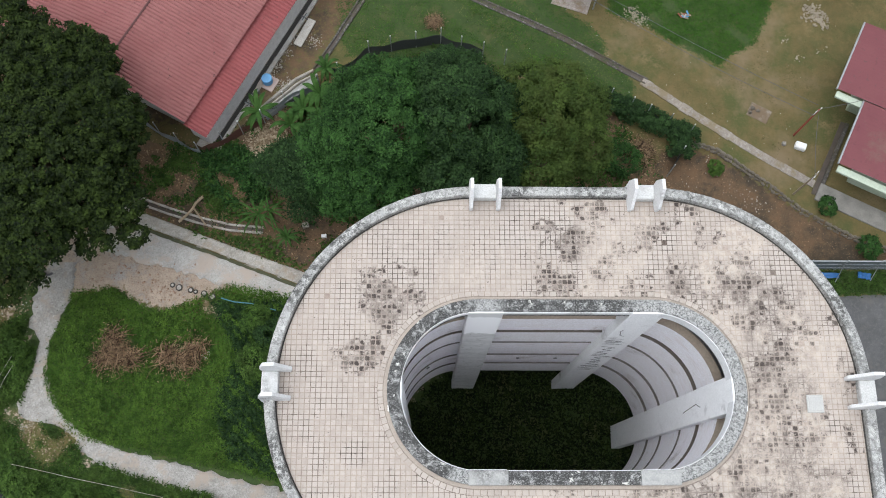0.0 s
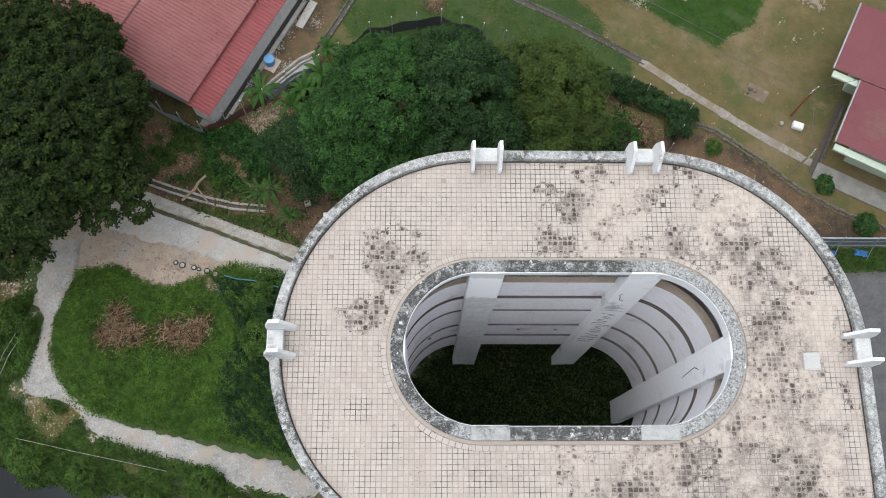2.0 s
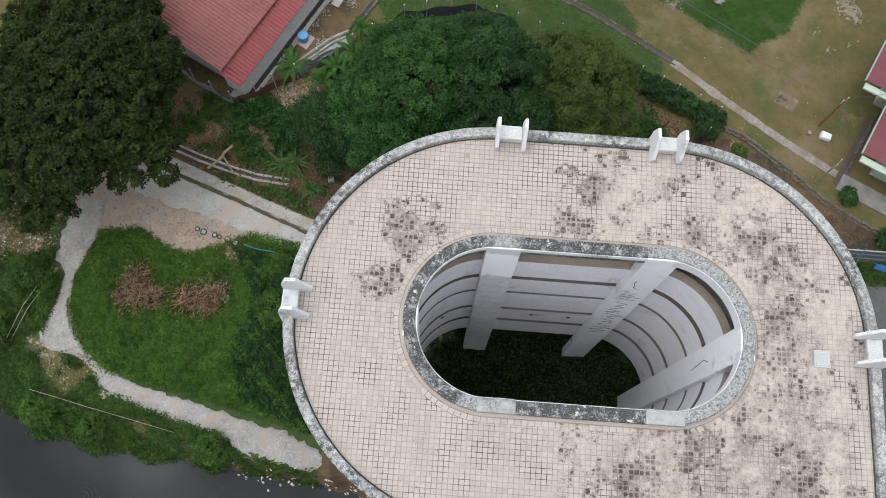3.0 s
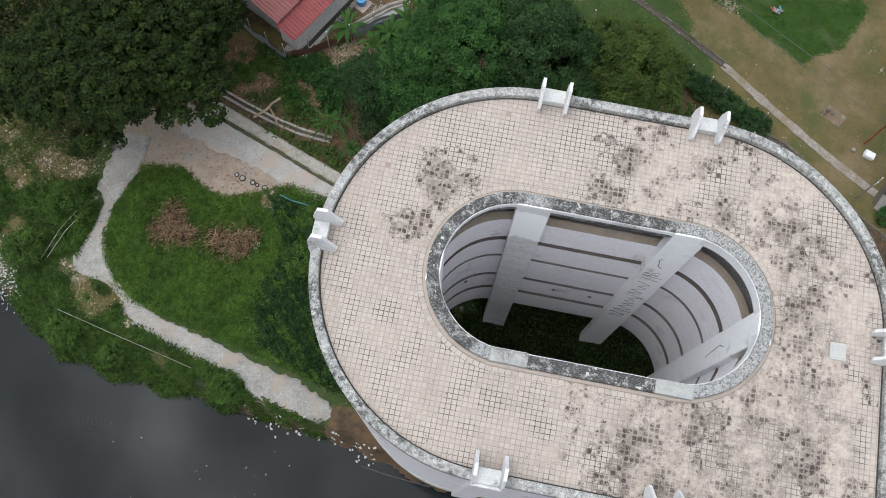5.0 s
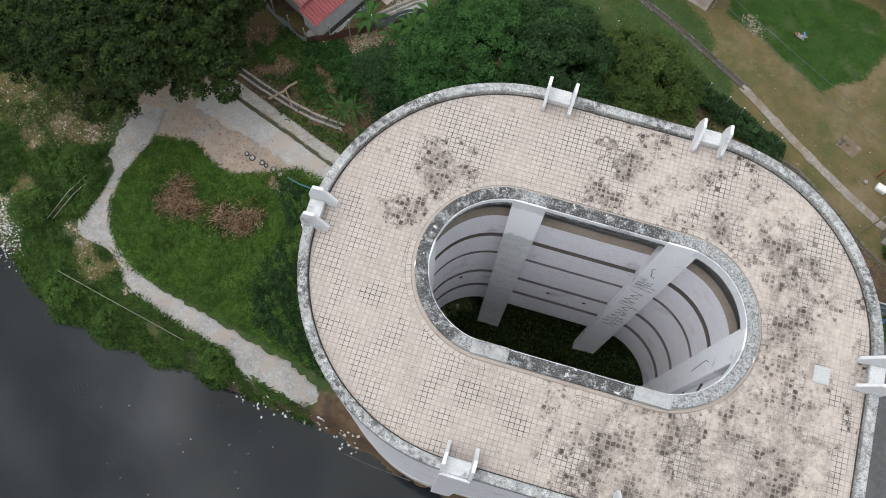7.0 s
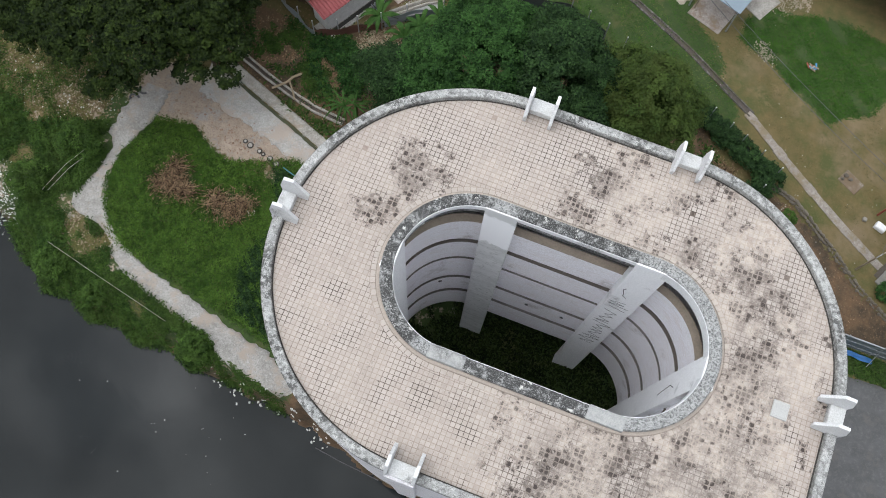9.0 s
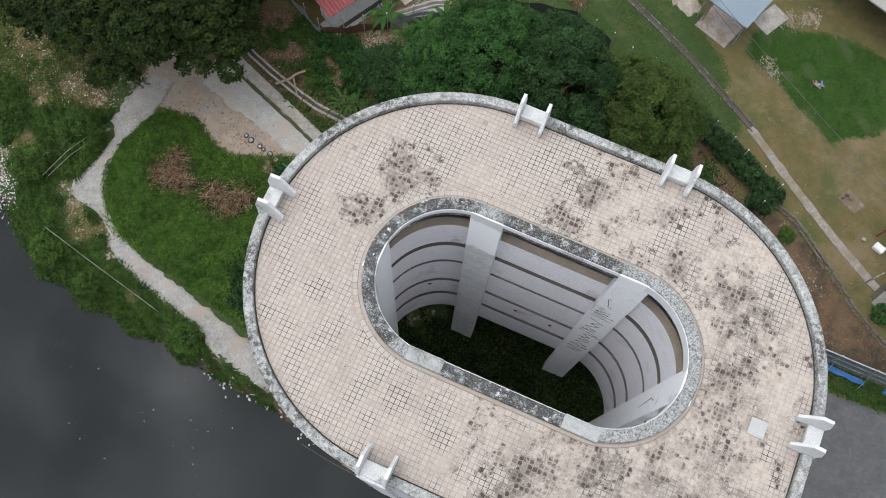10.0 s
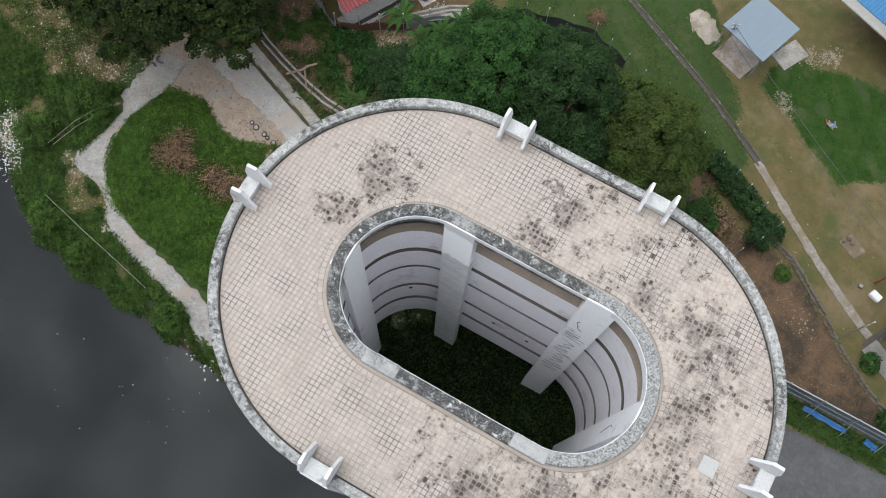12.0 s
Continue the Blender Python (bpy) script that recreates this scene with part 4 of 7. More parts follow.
for k in range(len(edge_in)):
    a, b = edge_in[k], edge_in[(k + 1) % len(edge_in)]
    c, d = edge_out[(k + 1) % len(edge_in)], edge_out[k]
    rows = max(1, round(math.hypot(d[0] - c[0], d[1] - c[1]) / 0.24))
    for m in range(rows):
        u, v = (m + 0.04) / rows, (m + 0.96) / rows
        mixp = lambda p, q, w: (p[0] + (q[0] - p[0]) * w, p[1] + (q[1] - p[1]) * w)
        here = mixp(a, b, u)
        lay(bm, [mixp(a, b, u), mixp(a, b, v), mixp(d, c, v), mixp(d, c, u)], ROOF + 0.004, own_share([(f,) for f in soil_at(*here)]))
tagged(part("roof_tiling", bm, TILE_ALL, roof_slab, "worn pinkish square roof tiles"), kind="stuff")
# the joints, a shallow bed under each tile, filled higher where dust has settled
bx = np.array([(x + sx * TILE / 2, y + sy * TILE / 2) for x, y in cells for sx, sy in ((-1, -1), (1, -1), (1, 1), (-1, 1))])
soil_b = soil_at(bx[:, 0], bx[:, 1])
joints = arrays("tile_joints", np.column_stack([bx, ROOF - 0.013 + 0.011 * soil_b[1]]), np.arange(len(bx)).reshape(-1, 4), JOINTS, roof_slab, "dusty brown joints between the tiles")
joints.data.color_attributes.new("soil", "FLOAT_COLOR", "POINT").data.foreach_set("color", np.column_stack([*soil_b[:3], np.ones(len(bx))]).ravel().astype(np.float32))
joints.data.attributes.new("film", "FLOAT", "POINT").data.foreach_set("value", soil_b[3].astype(np.float32))
tagged(joints, "dusty brown joints between the tiles", kind="stuff")


def blobs(n, spots, grow=1.0, ragged=0.9):
    """A soft mask of round spots with a ragged rim."""
    total = None
    for x, y, r in spots:
        d = n.t.nodes.new("ShaderNodeVectorMath")
        d.operation = "DISTANCE"
        d.inputs[1].default_value = (x, y, ROOF)
        n.link(n.pos, d.inputs[0])
        v = n.math("SUBTRACT", 1.0, n.math("DIVIDE", d.outputs["Value"], r * 1.7 * grow))
        total = v if total is None else n.math("MAXIMUM", total, v)
    rag = n.math("MULTIPLY", n.math("SUBTRACT", n.noise(2.3, 6, 0.7), 0.5), ragged * 2)
    return n.math("ADD", n.math("MAXIMUM", total, -0.25), rag)


def rim_material():
    """Gritty grey kerb with flaking white paint, black with mould along some stretches."""
    n = Nodes("mouldy_kerb", 0.9)
    grit = n.noise(22, 9, 0.8)
    c = n.mix(n.ramp(n.noise(1.2, 4), 0.35, 0.65), (0.50, 0.505, 0.50), (0.40, 0.405, 0.405))
    c = n.mix(n.ramp(n.noise(5, 10, 0.82), 0.50, 0.58), c, (0.27, 0.275, 0.275))
    c = n.mix(n.ramp(n.noise(11, 9, 0.8), 0.55, 0.60), c, (0.62, 0.62, 0.61))
    c = n.mix(n.ramp(n.noise(15, 9, 0.82), 0.51, 0.55), c, (0.12, 0.123, 0.123))
    c = n.mix(n.ramp(grit, 0.54, 0.58), c, (0.10, 0.10, 0.10))
    black = blobs(n, [(-0.5, 4.2, 0.9), (0.0, 5.6, 0.9), (0.9, 6.2, 0.6), (3.8, 6.35, 0.7), (5.2, 6.35, 0.8), (6.6, 6.35, 0.7), (-0.6, 2.2, 0.7), (0.4, 1.2, 0.6), (3.2, 0.6, 0.4), (4.2, 0.6, 0.7), (5.4, 0.6, 0.8), (6.6, 0.6, 0.7), (7.4, 0.6, 0.4)], 1.0, 0.8)
    mould = n.math("MULTIPLY", n.ramp(black, 0.05, 0.3), n.ramp(n.noise(2.6, 9, 0.8), 0.42, 0.50))
    c = n.mix(n.math("MULTIPLY", mould, n.ramp(grit, 0.40, 0.47)), c, (0.05, 0.05, 0.05))
    flake = n.math("MULTIPLY", n.ramp(black, 0.05, 0.25), n.ramp(n.noise(3.4, 6, 0.7), 0.62, 0.64))
    c = n.mix(flake, c, (0.66, 0.66, 0.63))
    n.bump(grit, 0.7, 0.02)
    return n.done(c)


inner_rim.data.materials[0] = rim_material()

# a pale hatch cover on the roof
bm = bmesh.new()
box(bm, 13.52, 14.1, 2.68, 3.3, ROOF - 0.02, ROOF + 0.05, bevel=0.015)
box(bm, 13.58, 14.04, 2.74, 3.24, ROOF + 0.04, ROOF + 0.065, bevel=0.01)
hatch = part("roof_hatch", bm, plain("hatch_paint", (0.54, 0.54, 0.53), 0.7, 0.1))
tagged(hatch, "pale grey square hatch cover set in the tiles", "hatch")

# marks on the columns and drain holes in the well wall
bm = bmesh.new()
for (bx, by), (dx, dy), z0, z1, gap, x0, x1 in ((BAYS[1][0], (0, 1), 7.2, 15.6, 0.5, -0.56, 0.5), (BAYS[1][0], (0, 1), 16.2, 17.6, 0.5, -0.45, 0.0), (BAYS[4][0], (1, 0), 13.8, 16.9, 1.0, -0.12, 0.34)):
    turn = Matrix.Translation((bx, by, 0)) @ Matrix.Rotation(math.atan2(-dx, dy), 4, "Z")
    z, side, last = z1, 1, None
    while z > z0:
        here = Vector((x1 - rng.uniform(0, 0.35) if side > 0 else x0 + rng.uniform(0, 0.35), 0, z))
        if last is not None and rng.random() < 0.9:
            d = here - last
            box(bm, -0.016, 0.016, R_IN - 0.056, R_IN - 0.049, -d.length / 2, d.length / 2, turn @ Matrix.Translation((here + last) / 2) @ Matrix.Rotation(math.atan2(d.x, d.z), 4, "Y"))
        last, side, z = here, -side, z - rng.uniform(0.12, gap)
tagged(part("painted_marks", bm, CHARCOAL, tower, "dark scrawled strokes"), kind="stuff")
for x in (4.65, 6.5):
    bm = bmesh.new()
    bmesh.ops.create_cone(bm, cap_ends=True, segments=10, radius1=0.09, radius2=0.09, depth=0.06, matrix=Matrix.Translation((x, CY + R_WELL - 0.01, 8.4)) @ Matrix.Rotation(radians(90), 4, "X"))
    part("drain_hole", bm, CHARCOAL, tower, "dark round drain hole")
bm = bmesh.new()
bmesh.ops.create_cone(bm, cap_ends=True, segments=10, radius1=0.09, radius2=0.09, depth=0.08, matrix=Matrix.Translation((CX_IN - HALF_IN - 1.78, CY + 2.53, 8.85)) @ Matrix.Rotation(radians(90), 4, "X") @ Matrix.Rotation(radians(35), 4, "Y"))
part("drain_hole", bm, CHARCOAL, tower, "dark round drain hole")


# ---- foliage ----
def unit(v):
    return v / np.maximum(np.linalg.norm(v, axis=-1, keepdims=True), 1e-9)


def leaf_quads(p, n, length, width, r):
    t = unit(np.cross(n, r.normal(size=p.shape)))
    b = np.cross(n, t)
    ln, wd = (np.asarray(length) * r.uniform(0.7, 1.25, len(p)))[:, None], (np.asarray(width) * r.uniform(0.7, 1.25, len(p)))[:, None]
    co = np.stack([p - t * ln / 2, p + b * wd / 2 - n * wd * 0.2, p + t * ln / 2 - n * ln * 0.12, p - b * wd / 2 - n * wd * 0.2], 1).reshape(-1, 3)
    return co, np.arange(len(co)).reshape(-1, 4)


def crown(lobes, clumps, per, leaf, material, parent, seed, size=(0.45, 0.85), label=""):
    """Leaves in clumps over several rounded lobes (x, y, z, rx, ry, rz)."""
    r = np.random.default_rng(seed)
    L = np.array(lobes, float)
    w = L[:, 3] * L[:, 4]
    pick = r.choice(len(L), clumps, p=w / w.sum())
    d = unit(r.normal(size=(clumps, 3)))
    d[:, 2] = np.abs(d[:, 2]) * 1.1 - 0.25
    d = unit(d)
    c = L[pick, :3] + d * L[pick, 3:] * r.uniform(0.62, 1.0, (clumps, 1))
    rc = r.uniform(*size, clumps)
    who = np.repeat(np.arange(clumps), per)
    e = unit(unit(r.normal(size=(len(who), 3))) + 0.55 * d[who] + np.array((0, 0, 0.45)))
    p = c[who] + e * rc[who, None] * r.uniform(0.45, 1.05, (len(who), 1)) * np.array((1, 1, 0.75))
    n = unit(e * 0.55 + np.array((0, 0, 0.75)) + r.normal(size=p.shape) * 0.38)
    co, fs = leaf_quads(p, n, leaf[0], leaf[1], r)
    ob = arrays("crown", co, fs, material, parent, label)
    tone = np.repeat(r.uniform(0, 1, clumps)[who] ** 4 * r.uniform(0.4, 1.0, len(who)), 4)
    ob.data.attributes.new("spray", "FLOAT", "POINT").data.foreach_set("value", tone.astype(np.float32))
    return ob


def tree(label, base, lobes, clumps, per, leaf, material, seed, size=(0.45, 0.85), trunk=0.22):
    z0 = float(height(base[0], base[1]))
    ob = thing("tree", label, "tree", (base[0], base[1], z0))
    r = np.random.default_rng(seed)
    top = np.mean([l[:3] for l in lobes], axis=0)
    o = np.array((base[0], base[1], z0))
    bm = bmesh.new()
    fork = o + (top - o) * np.array((0.3, 0.3, 0.5))
    tube(bm, [o - o + (0, 0, -0.2), (fork - o) * 0.5 + r.normal(size=3) * 0.1, fork - o], [trunk * 1.3, trunk, trunk * 0.8], 9)
    part("trunk", bm, BARK, ob, "", True)
    for l in lobes:
        for _ in range(2):
            tip = np.array(l[:3]) + r.normal(size=3) * np.array(l[3:]) * 0.4
            mid = (fork + tip) / 2 + r.normal(size=3) * 0.3
            bm = bmesh.new()
            tube(bm, [fork - o, mid - o, tip - o], [trunk * 0.55, trunk * 0.35, trunk * 0.1], 6)
            part("limb", bm, BARK, ob, "", True)
    shifted = [(l[0] - o[0], l[1] - o[1], l[2] - o[2], *l[3:]) for l in lobes]
    crown(shifted, clumps, per, leaf, material, ob, seed, size)
    return ob


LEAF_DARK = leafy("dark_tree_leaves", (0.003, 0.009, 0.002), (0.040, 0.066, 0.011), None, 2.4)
LEAF_MID = leafy("green_tree_leaves", (0.005, 0.023, 0.005), (0.056, 0.138, 0.031), None, 1.7)
LEAF_DEEP = leafy("deep_green_leaves", (0.004, 0.016, 0.005), (0.047, 0.10, 0.029), None, 1.7)
LEAF_OLIVE = leafy("olive_leaves", (0.016, 0.040, 0.008), (0.075, 0.12, 0.024), (0.066, 0.082, 0.02))
LEAF_LAWN = leafy("weed_leaves", (0.009, 0.034, 0.004), (0.125, 0.222, 0.033), (0.054, 0.118, 0.017))
LEAF_TURF = leafy("turf_blades", (0.018, 0.062, 0.007), (0.055, 0.145, 0.016), (0.048, 0.10, 0.014))
LEAF_PATCHY = leafy("yellowed_grass", (0.05, 0.075, 0.016), (0.18, 0.20, 0.06), (0.15, 0.14, 0.055))
LEAF_TUFT = leafy("dry_tufts", (0.07, 0.07, 0.025), (0.20, 0.17, 0.08), (0.13, 0.12, 0.05))
LEAF_WEED = leafy("rank_weed_leaves", (0.007, 0.028, 0.004), (0.088, 0.165, 0.030), (0.045, 0.075, 0.016))
LEAF_PALM = leafy("palm_fronds", (0.024, 0.07, 0.014), (0.075, 0.155, 0.036))
LEAF_BRUSH = leafy("brushwood_twigs", (0.035, 0.018, 0.011), (0.46, 0.32, 0.20), None, 1.6)
LEAF_STRAW = leafy("pale_straw", (0.16, 0.11, 0.065), (0.52, 0.44, 0.33), None, 1.8)
LEAF_DRY = leafy("dry_leaves", (0.20, 0.12, 0.06), (0.38, 0.29, 0.19))

tree("large dark broad-leaved tree overhanging the road and path", (-20.5, 17.0), [(-20.5, 18, 6.9, 5.0, 5.0, 2.4), (-17.9, 15.9, 6.5, 2.1, 2.3, 1.5), (-20.8, 13.7, 6.6, 2.4, 2.5, 1.4), (-18.0, 19.9, 6.6, 2.4, 2.7, 1.7), (-24.0, 14.7, 6.4, 3.5, 4.0, 1.7), (-22.3, 21.5, 6.2, 3.4, 4.2, 2.8), (-20.5, 23.3, 5.8, 3.0, 2.6, 2.2), (-27.8, 13.8, 5.0, 3.0, 2.6, 1.8), (-20.9, 11.0, 5.4, 0.8, 0.6, 0.5), (-17.7, 13.0, 5.6, 0.9, 0.6, 0.5), (-22.4, 10.6, 5.2, 1.0, 0.8, 0.6), (-16.5, 15.3, 6.2, 1.3, 1.3, 0.9), (-15.7, 13.7, 5.6, 0.7, 0.7, 0.5), (-16.6, 19.6, 6.0, 1.3, 1.6, 1.1), (-24.6, 25.6, 6.0, 3.0, 2.4, 1.8), (-19.6, 24.0, 5.6, 2.0, 1.6, 1.4)], 4300, 44, (0.23, 0.115), LEAF_DARK, 11, (0.24, 0.5), trunk=0.38)
tree("dense bright green tree behind the tower", (-2.3, 18.4), [(-2.3, 18.6, 7.6, 3.0, 3.1, 3.2), (-4.4, 16.8, 6.0, 1.9, 2.0, 2.2), (-2.6, 16.2, 6.4, 2.0, 1.7, 2.4), (-3.6, 21.2, 6.2, 2.1, 1.8, 2.4), (-1.2, 22.0, 6.0, 1.9, 1.6, 2.2), (-5.3, 18.8, 5.6, 1.6, 1.8, 2.0), (-2.4, 23.2, 4.8, 1.9, 1.4, 1.8)], 1450, 84, (0.15, 0.095), LEAF_MID, 12, (0.3, 0.62))
tree("tall deep green tree with a dense crown", (2.3, 19.2), [(2.0, 19.4, 7.9, 2.5, 2.9, 3.0), (1.0, 21.8, 6.6, 2.0, 1.9, 2.4), (3.6, 17.6, 6.6, 1.8, 1.8, 2.4), (1.4, 16.8, 6.6, 1.9, 1.7, 2.4), (4.2, 20.4, 6.2, 1.5, 2.0, 2.3), (1.6, 23.6, 5.0, 1.9, 1.5, 1.8)], 1200, 84, (0.15, 0.095), LEAF_DEEP, 13, (0.3, 0.62))
tree("thin olive-coloured tree with reddish patches", (7.3, 20.0), [(7.0, 20.2, 6.8, 2.4, 2.6, 2.8), (5.6, 22.2, 5.8, 1.7, 1.7, 2.0), (8.9, 19.0, 5.4, 1.6, 1.9, 2.0), (6.4, 17.4, 5.8, 1.8, 1.7, 2.2), (9.0, 21.6, 5.0, 1.5, 1.5, 1.8), (7.6, 22.8, 5.2, 1.6, 1.3, 1.8)], 900, 66, (0.15, 0.095), LEAF_OLIVE, 14, (0.3, 0.6))
tree("low spreading deep green tree", (-7.2, 16.6), [(-6.3, 17.9, 4.2, 1.9, 1.6, 1.8), (-8.0, 18.6, 3.2, 1.6, 1.3, 1.4), (-6.9, 16.4, 2.6, 0.8, 0.7, 0.8), (-4.9, 17.0, 3.6, 1.2, 0.9, 1.2)], 400, 74, (0.15, 0.09), LEAF_DEEP, 15, trunk=0.14)


def weeds(name, label, poly, count, tall, leaf, material, seed, keep=None):
    """Low growth scattered over a stretch of ground, in drifts."""
    r = np.random.default_rng(seed)
    P = np.array(poly)
    xs = r.uniform(P[:, 0].min(), P[:, 0].max(), count * 3)
    ys = r.uniform(P[:, 1].min(), P[:, 1].max(), count * 3)
    ok = inside(poly, xs, ys) & (oval(xs, ys) > R_OUT + 0.1)
    if keep is not None:
        ok &= keep(xs, ys)
    xs, ys = xs[ok][:count], ys[ok][:count]
    xs, ys = xs + r.normal(0, 0.12, len(xs)), ys + r.normal(0, 0.12, len(ys))
    lift = (0.35 + 0.65 * (0.5 + 0.5 * wobble(xs, ys, 1.7, seed))) * tall * (0.72 + 0.5 * wobble(xs, ys, 4.6, seed + 2))
    z = np.maximum(height(xs, ys), WATER + 0.1) + lift * r.uniform(0.05, 1.0, len(xs))
    p = np.stack([xs, ys, z], -1)
    n = unit(np.array((0, 0, 1.0)) + r.normal(size=p.shape) * 0.5)
    co, fs = leaf_quads(p, n, leaf[0], leaf[1], r)
    return tagged(arrays(name, co, fs, material), label, "vegetation", kind="stuff")


def clear_of_heaps(x, y):
    return (np.hypot(x + 17.8, y - 8.2) > 1.15) & (np.hypot((x + 14.1) / 1.3, y - 7.9) > 0.95) & (np.hypot((x + 12.5) / 1.4, y - 10.75) > 0.55 + 0.25 * wobble(x, y, 3.0))


weeds("grass", "lush green weeds enclosed by the footpath", LAWN_WEST, 98000, 0.5, (0.15, 0.055), LEAF_LAWN, 21, clear_of_heaps)
weeds("weeds", "rank dark weeds along the foot of the tower", [(-12.5, 11.2), (-8.2, 11.2), (-3, 9), (-3, 0), (-6.5, 0.5), (-11, 2.2), (-12, 5), (-10.8, 8)], 42000, 0.75, (0.17, 0.08), LEAF_DEEP, 22)
weeds("bank_growth", "overhanging weeds and creepers on the river bank", [(-30, 4.2), (-26.8, 1.8), (-25.2, 0.5), (-24.2, 0.3), (-23.2, -0.8), (-21.5, -0.5), (-19.8, -1.4), (-17.8, -1.0), (-16.5, -1.7), (-14.2, -1.2), (-12.6, -2.0), (-11.6, -1.6), (-10.8, -0.9), (-11.6, -0.25), (-13.2, 0.4), (-15, 0.8), (-16.7, 1.3), (-18, 1.8), (-19.3, 2.5), (-20.1, 3.5), (-22.3, 4.2), (-23.2, 4.5), (-23.0, 6.0), (-22.65, 7.4), (-22.7, 8.8), (-23.3, 9.7), (-23.4, 10.4), (-25, 9.8), (-27, 9.0), (-30, 9.6), (-36, 11), (-36, 7.2)], 85000, 0.6, (0.15, 0.075), LEAF_WEED, 23, lambda x, y: (patches(BARE, x, y) < 0.05) & (patches(DRY, x, y) < 0.1) & (np.hypot(x + 27.9, y - 3.9) > 1.5))
weeds("bank_growth", "low green weeds between footpath and waterline", [(-10.9, -0.85), (-8.9, -1.2), (-7.0, -1.65), (-6.4, -1.75), (-6.3, -2.3), (-8.5, -2.05), (-10.8, -1.8)], 2600, 0.16, (0.15, 0.07), LEAF_WEED, 28, lambda x, y: wobble(x, y, 2.6, 1.0) > -0.35)
weeds("verge_grass", "rank grass between the fence and the asphalt", [(14, 11.4), (22.3, 11.7), (34, 12.1), (34, 13.3), (14, 13.3)], 12000, 0.18, (0.16, 0.06), LEAF_WEED, 29)
weeds("bank_grass", "patchy yellow-green grass beside the footpath", [(-45, 22), (-22.5, 14), (-23.2, 9), (-22.7, 4.3), (-20.3, 4.0), (-16, 1.2), (-13, 0.3), (-17, -0.5), (-24, 1), (-33, 6), (-45, 12)], 26000, 0.2, (0.16, 0.07), LEAF_PATCHY, 24, lambda x, y: ((patches(DRY, x, y) > -0.15) | ((x < -24) & (y > 9) & (wobble(x, y, 1.1, 4.0) > -0.3))) & (patches(BARE, x, y) < 0.3))
weeds("scrub", "rank olive-green scrub behind the dry bank", [(-48, 30), (-26, 22), (-27, 15.0), (-31, 13.2), (-48, 17)], 22000, 1.2, (0.3, 0.14), LEAF_DARK, 48, lambda x, y: wobble(x, y, 0.7, 3.0) > -0.5)
weeds("tussocks", "scattered bright green tussocks in the dry grass", [(-45, 22), (-22.8, 14), (-23.4, 9.5), (-28, 7), (-33, 7), (-45, 12)], 24000, 0.3, (0.17, 0.07), LEAF_WEED, 30, lambda x, y: (wobble(x, y, 0.9, 7.0) + 0.4 * wobble(x, y, 2.9, 3.0) > -0.15) & (patches(BARE, x, y) < 0.0))
weeds("undergrowth", "tangled green undergrowth between drain and house fence", SCRUB, 34000, 0.5, (0.24, 0.11), LEAF_WEED, 25, lambda x, y: (wobble(x, y, 0.8, 2.0) + 0.4 * wobble(x, y, 3.1, 5.0) > -0.1) & (np.hypot(x + 10.2, y - 21.6) > 1.4) & (np.abs(y - np.interp(x, [-20, -19.1, -17.4, -15.6, -13.6, -11.8, -9.7], [19.0, 18.4, 17.5, 16.85, 16.25, 15.8, 15.65])) > 0.45) & ((x > -13.2) | (wobble(x, y, 1.3, 8.0) > 0.1)))
weeds("fallen_leaves", "fallen brown leaves over the bare soil of the scrub", SCRUB, 12000, 0.07, (0.16, 0.06), LEAF_BRUSH, 45)
weeds("fallen_leaves", "fallen brown leaves and stones on the soil below the wall", SOIL, 3500, 0.04, (0.10, 0.05), LEAF_BRUSH, 46)
weeds("undergrowth", "patches of dark weeds on the bare soil of the scrub", [(-19, 20.6), (-13.2, 20.6), (-11.8, 18.4), (-12.6, 16.6), (-16.5, 17.8)], 7000, 0.35, (0.19, 0.08), LEAF_WEED, 148, lambda x, y: wobble(x, y, 1.5, 8.0) + 0.5 * wobble(x, y, 4.0, 2.0) > 0.15)
weeds("saplings", "leafy green saplings in a dense stand beside the fence", [(-14.2, 20.6), (-11.4, 21.2), (-9.9, 19.6), (-9.6, 17.6), (-11.6, 17.0), (-13.2, 18.2)], 5200, 0.9, (0.2, 0.1), LEAF_MID, 147, lambda x, y: wobble(x, y, 1.3, 4.0) > -0.45)
weeds("saplings", "sparse light green saplings over the scrub", SCRUB, 7000, 1.1, (0.22, 0.1), LEAF_MID, 47, lambda x, y: wobble(x, y, 1.6, 9.0) > 0.3)
weeds("lawn", "short bright green grass in the yard", GREEN_PATCH, 30000, 0.06, (0.11, 0.05), LEAF_TURF, 26, lambda x, y: wobble(x, y, 1.4, 3.0) > -0.6)
weeds("lawn", "short patchy green grass beside the drain", GREEN_NORTH, 30000, 0.06, (0.11, 0.05), LEAF_TURF, 27, lambda x, y: (y < 40) & (wobble(x, y, 1.2, 1.0) > -0.25))
weeds("grass_tufts", "brighter green tufts in the patchy grass beside the drain", GREEN_NORTH, 9000, 0.12, (0.14, 0.05), LEAF_LAWN, 127, lambda x, y: (y < 40) & (wobble(x, y, 0.9, 4.0) + 0.5 * wobble(x, y, 2.4, 1.0) > 0.2))
weeds("grass_tufts", "yellow-green tufts in the patchy grass beside the drain", GREEN_NORTH, 9000, 0.08, (0.13, 0.045), LEAF_PATCHY, 128, lambda x, y: (y < 40) & (wobble(x, y, 0.7, 9.0) + 0.5 * wobble(x, y, 2.1, 6.0) > 0.1))
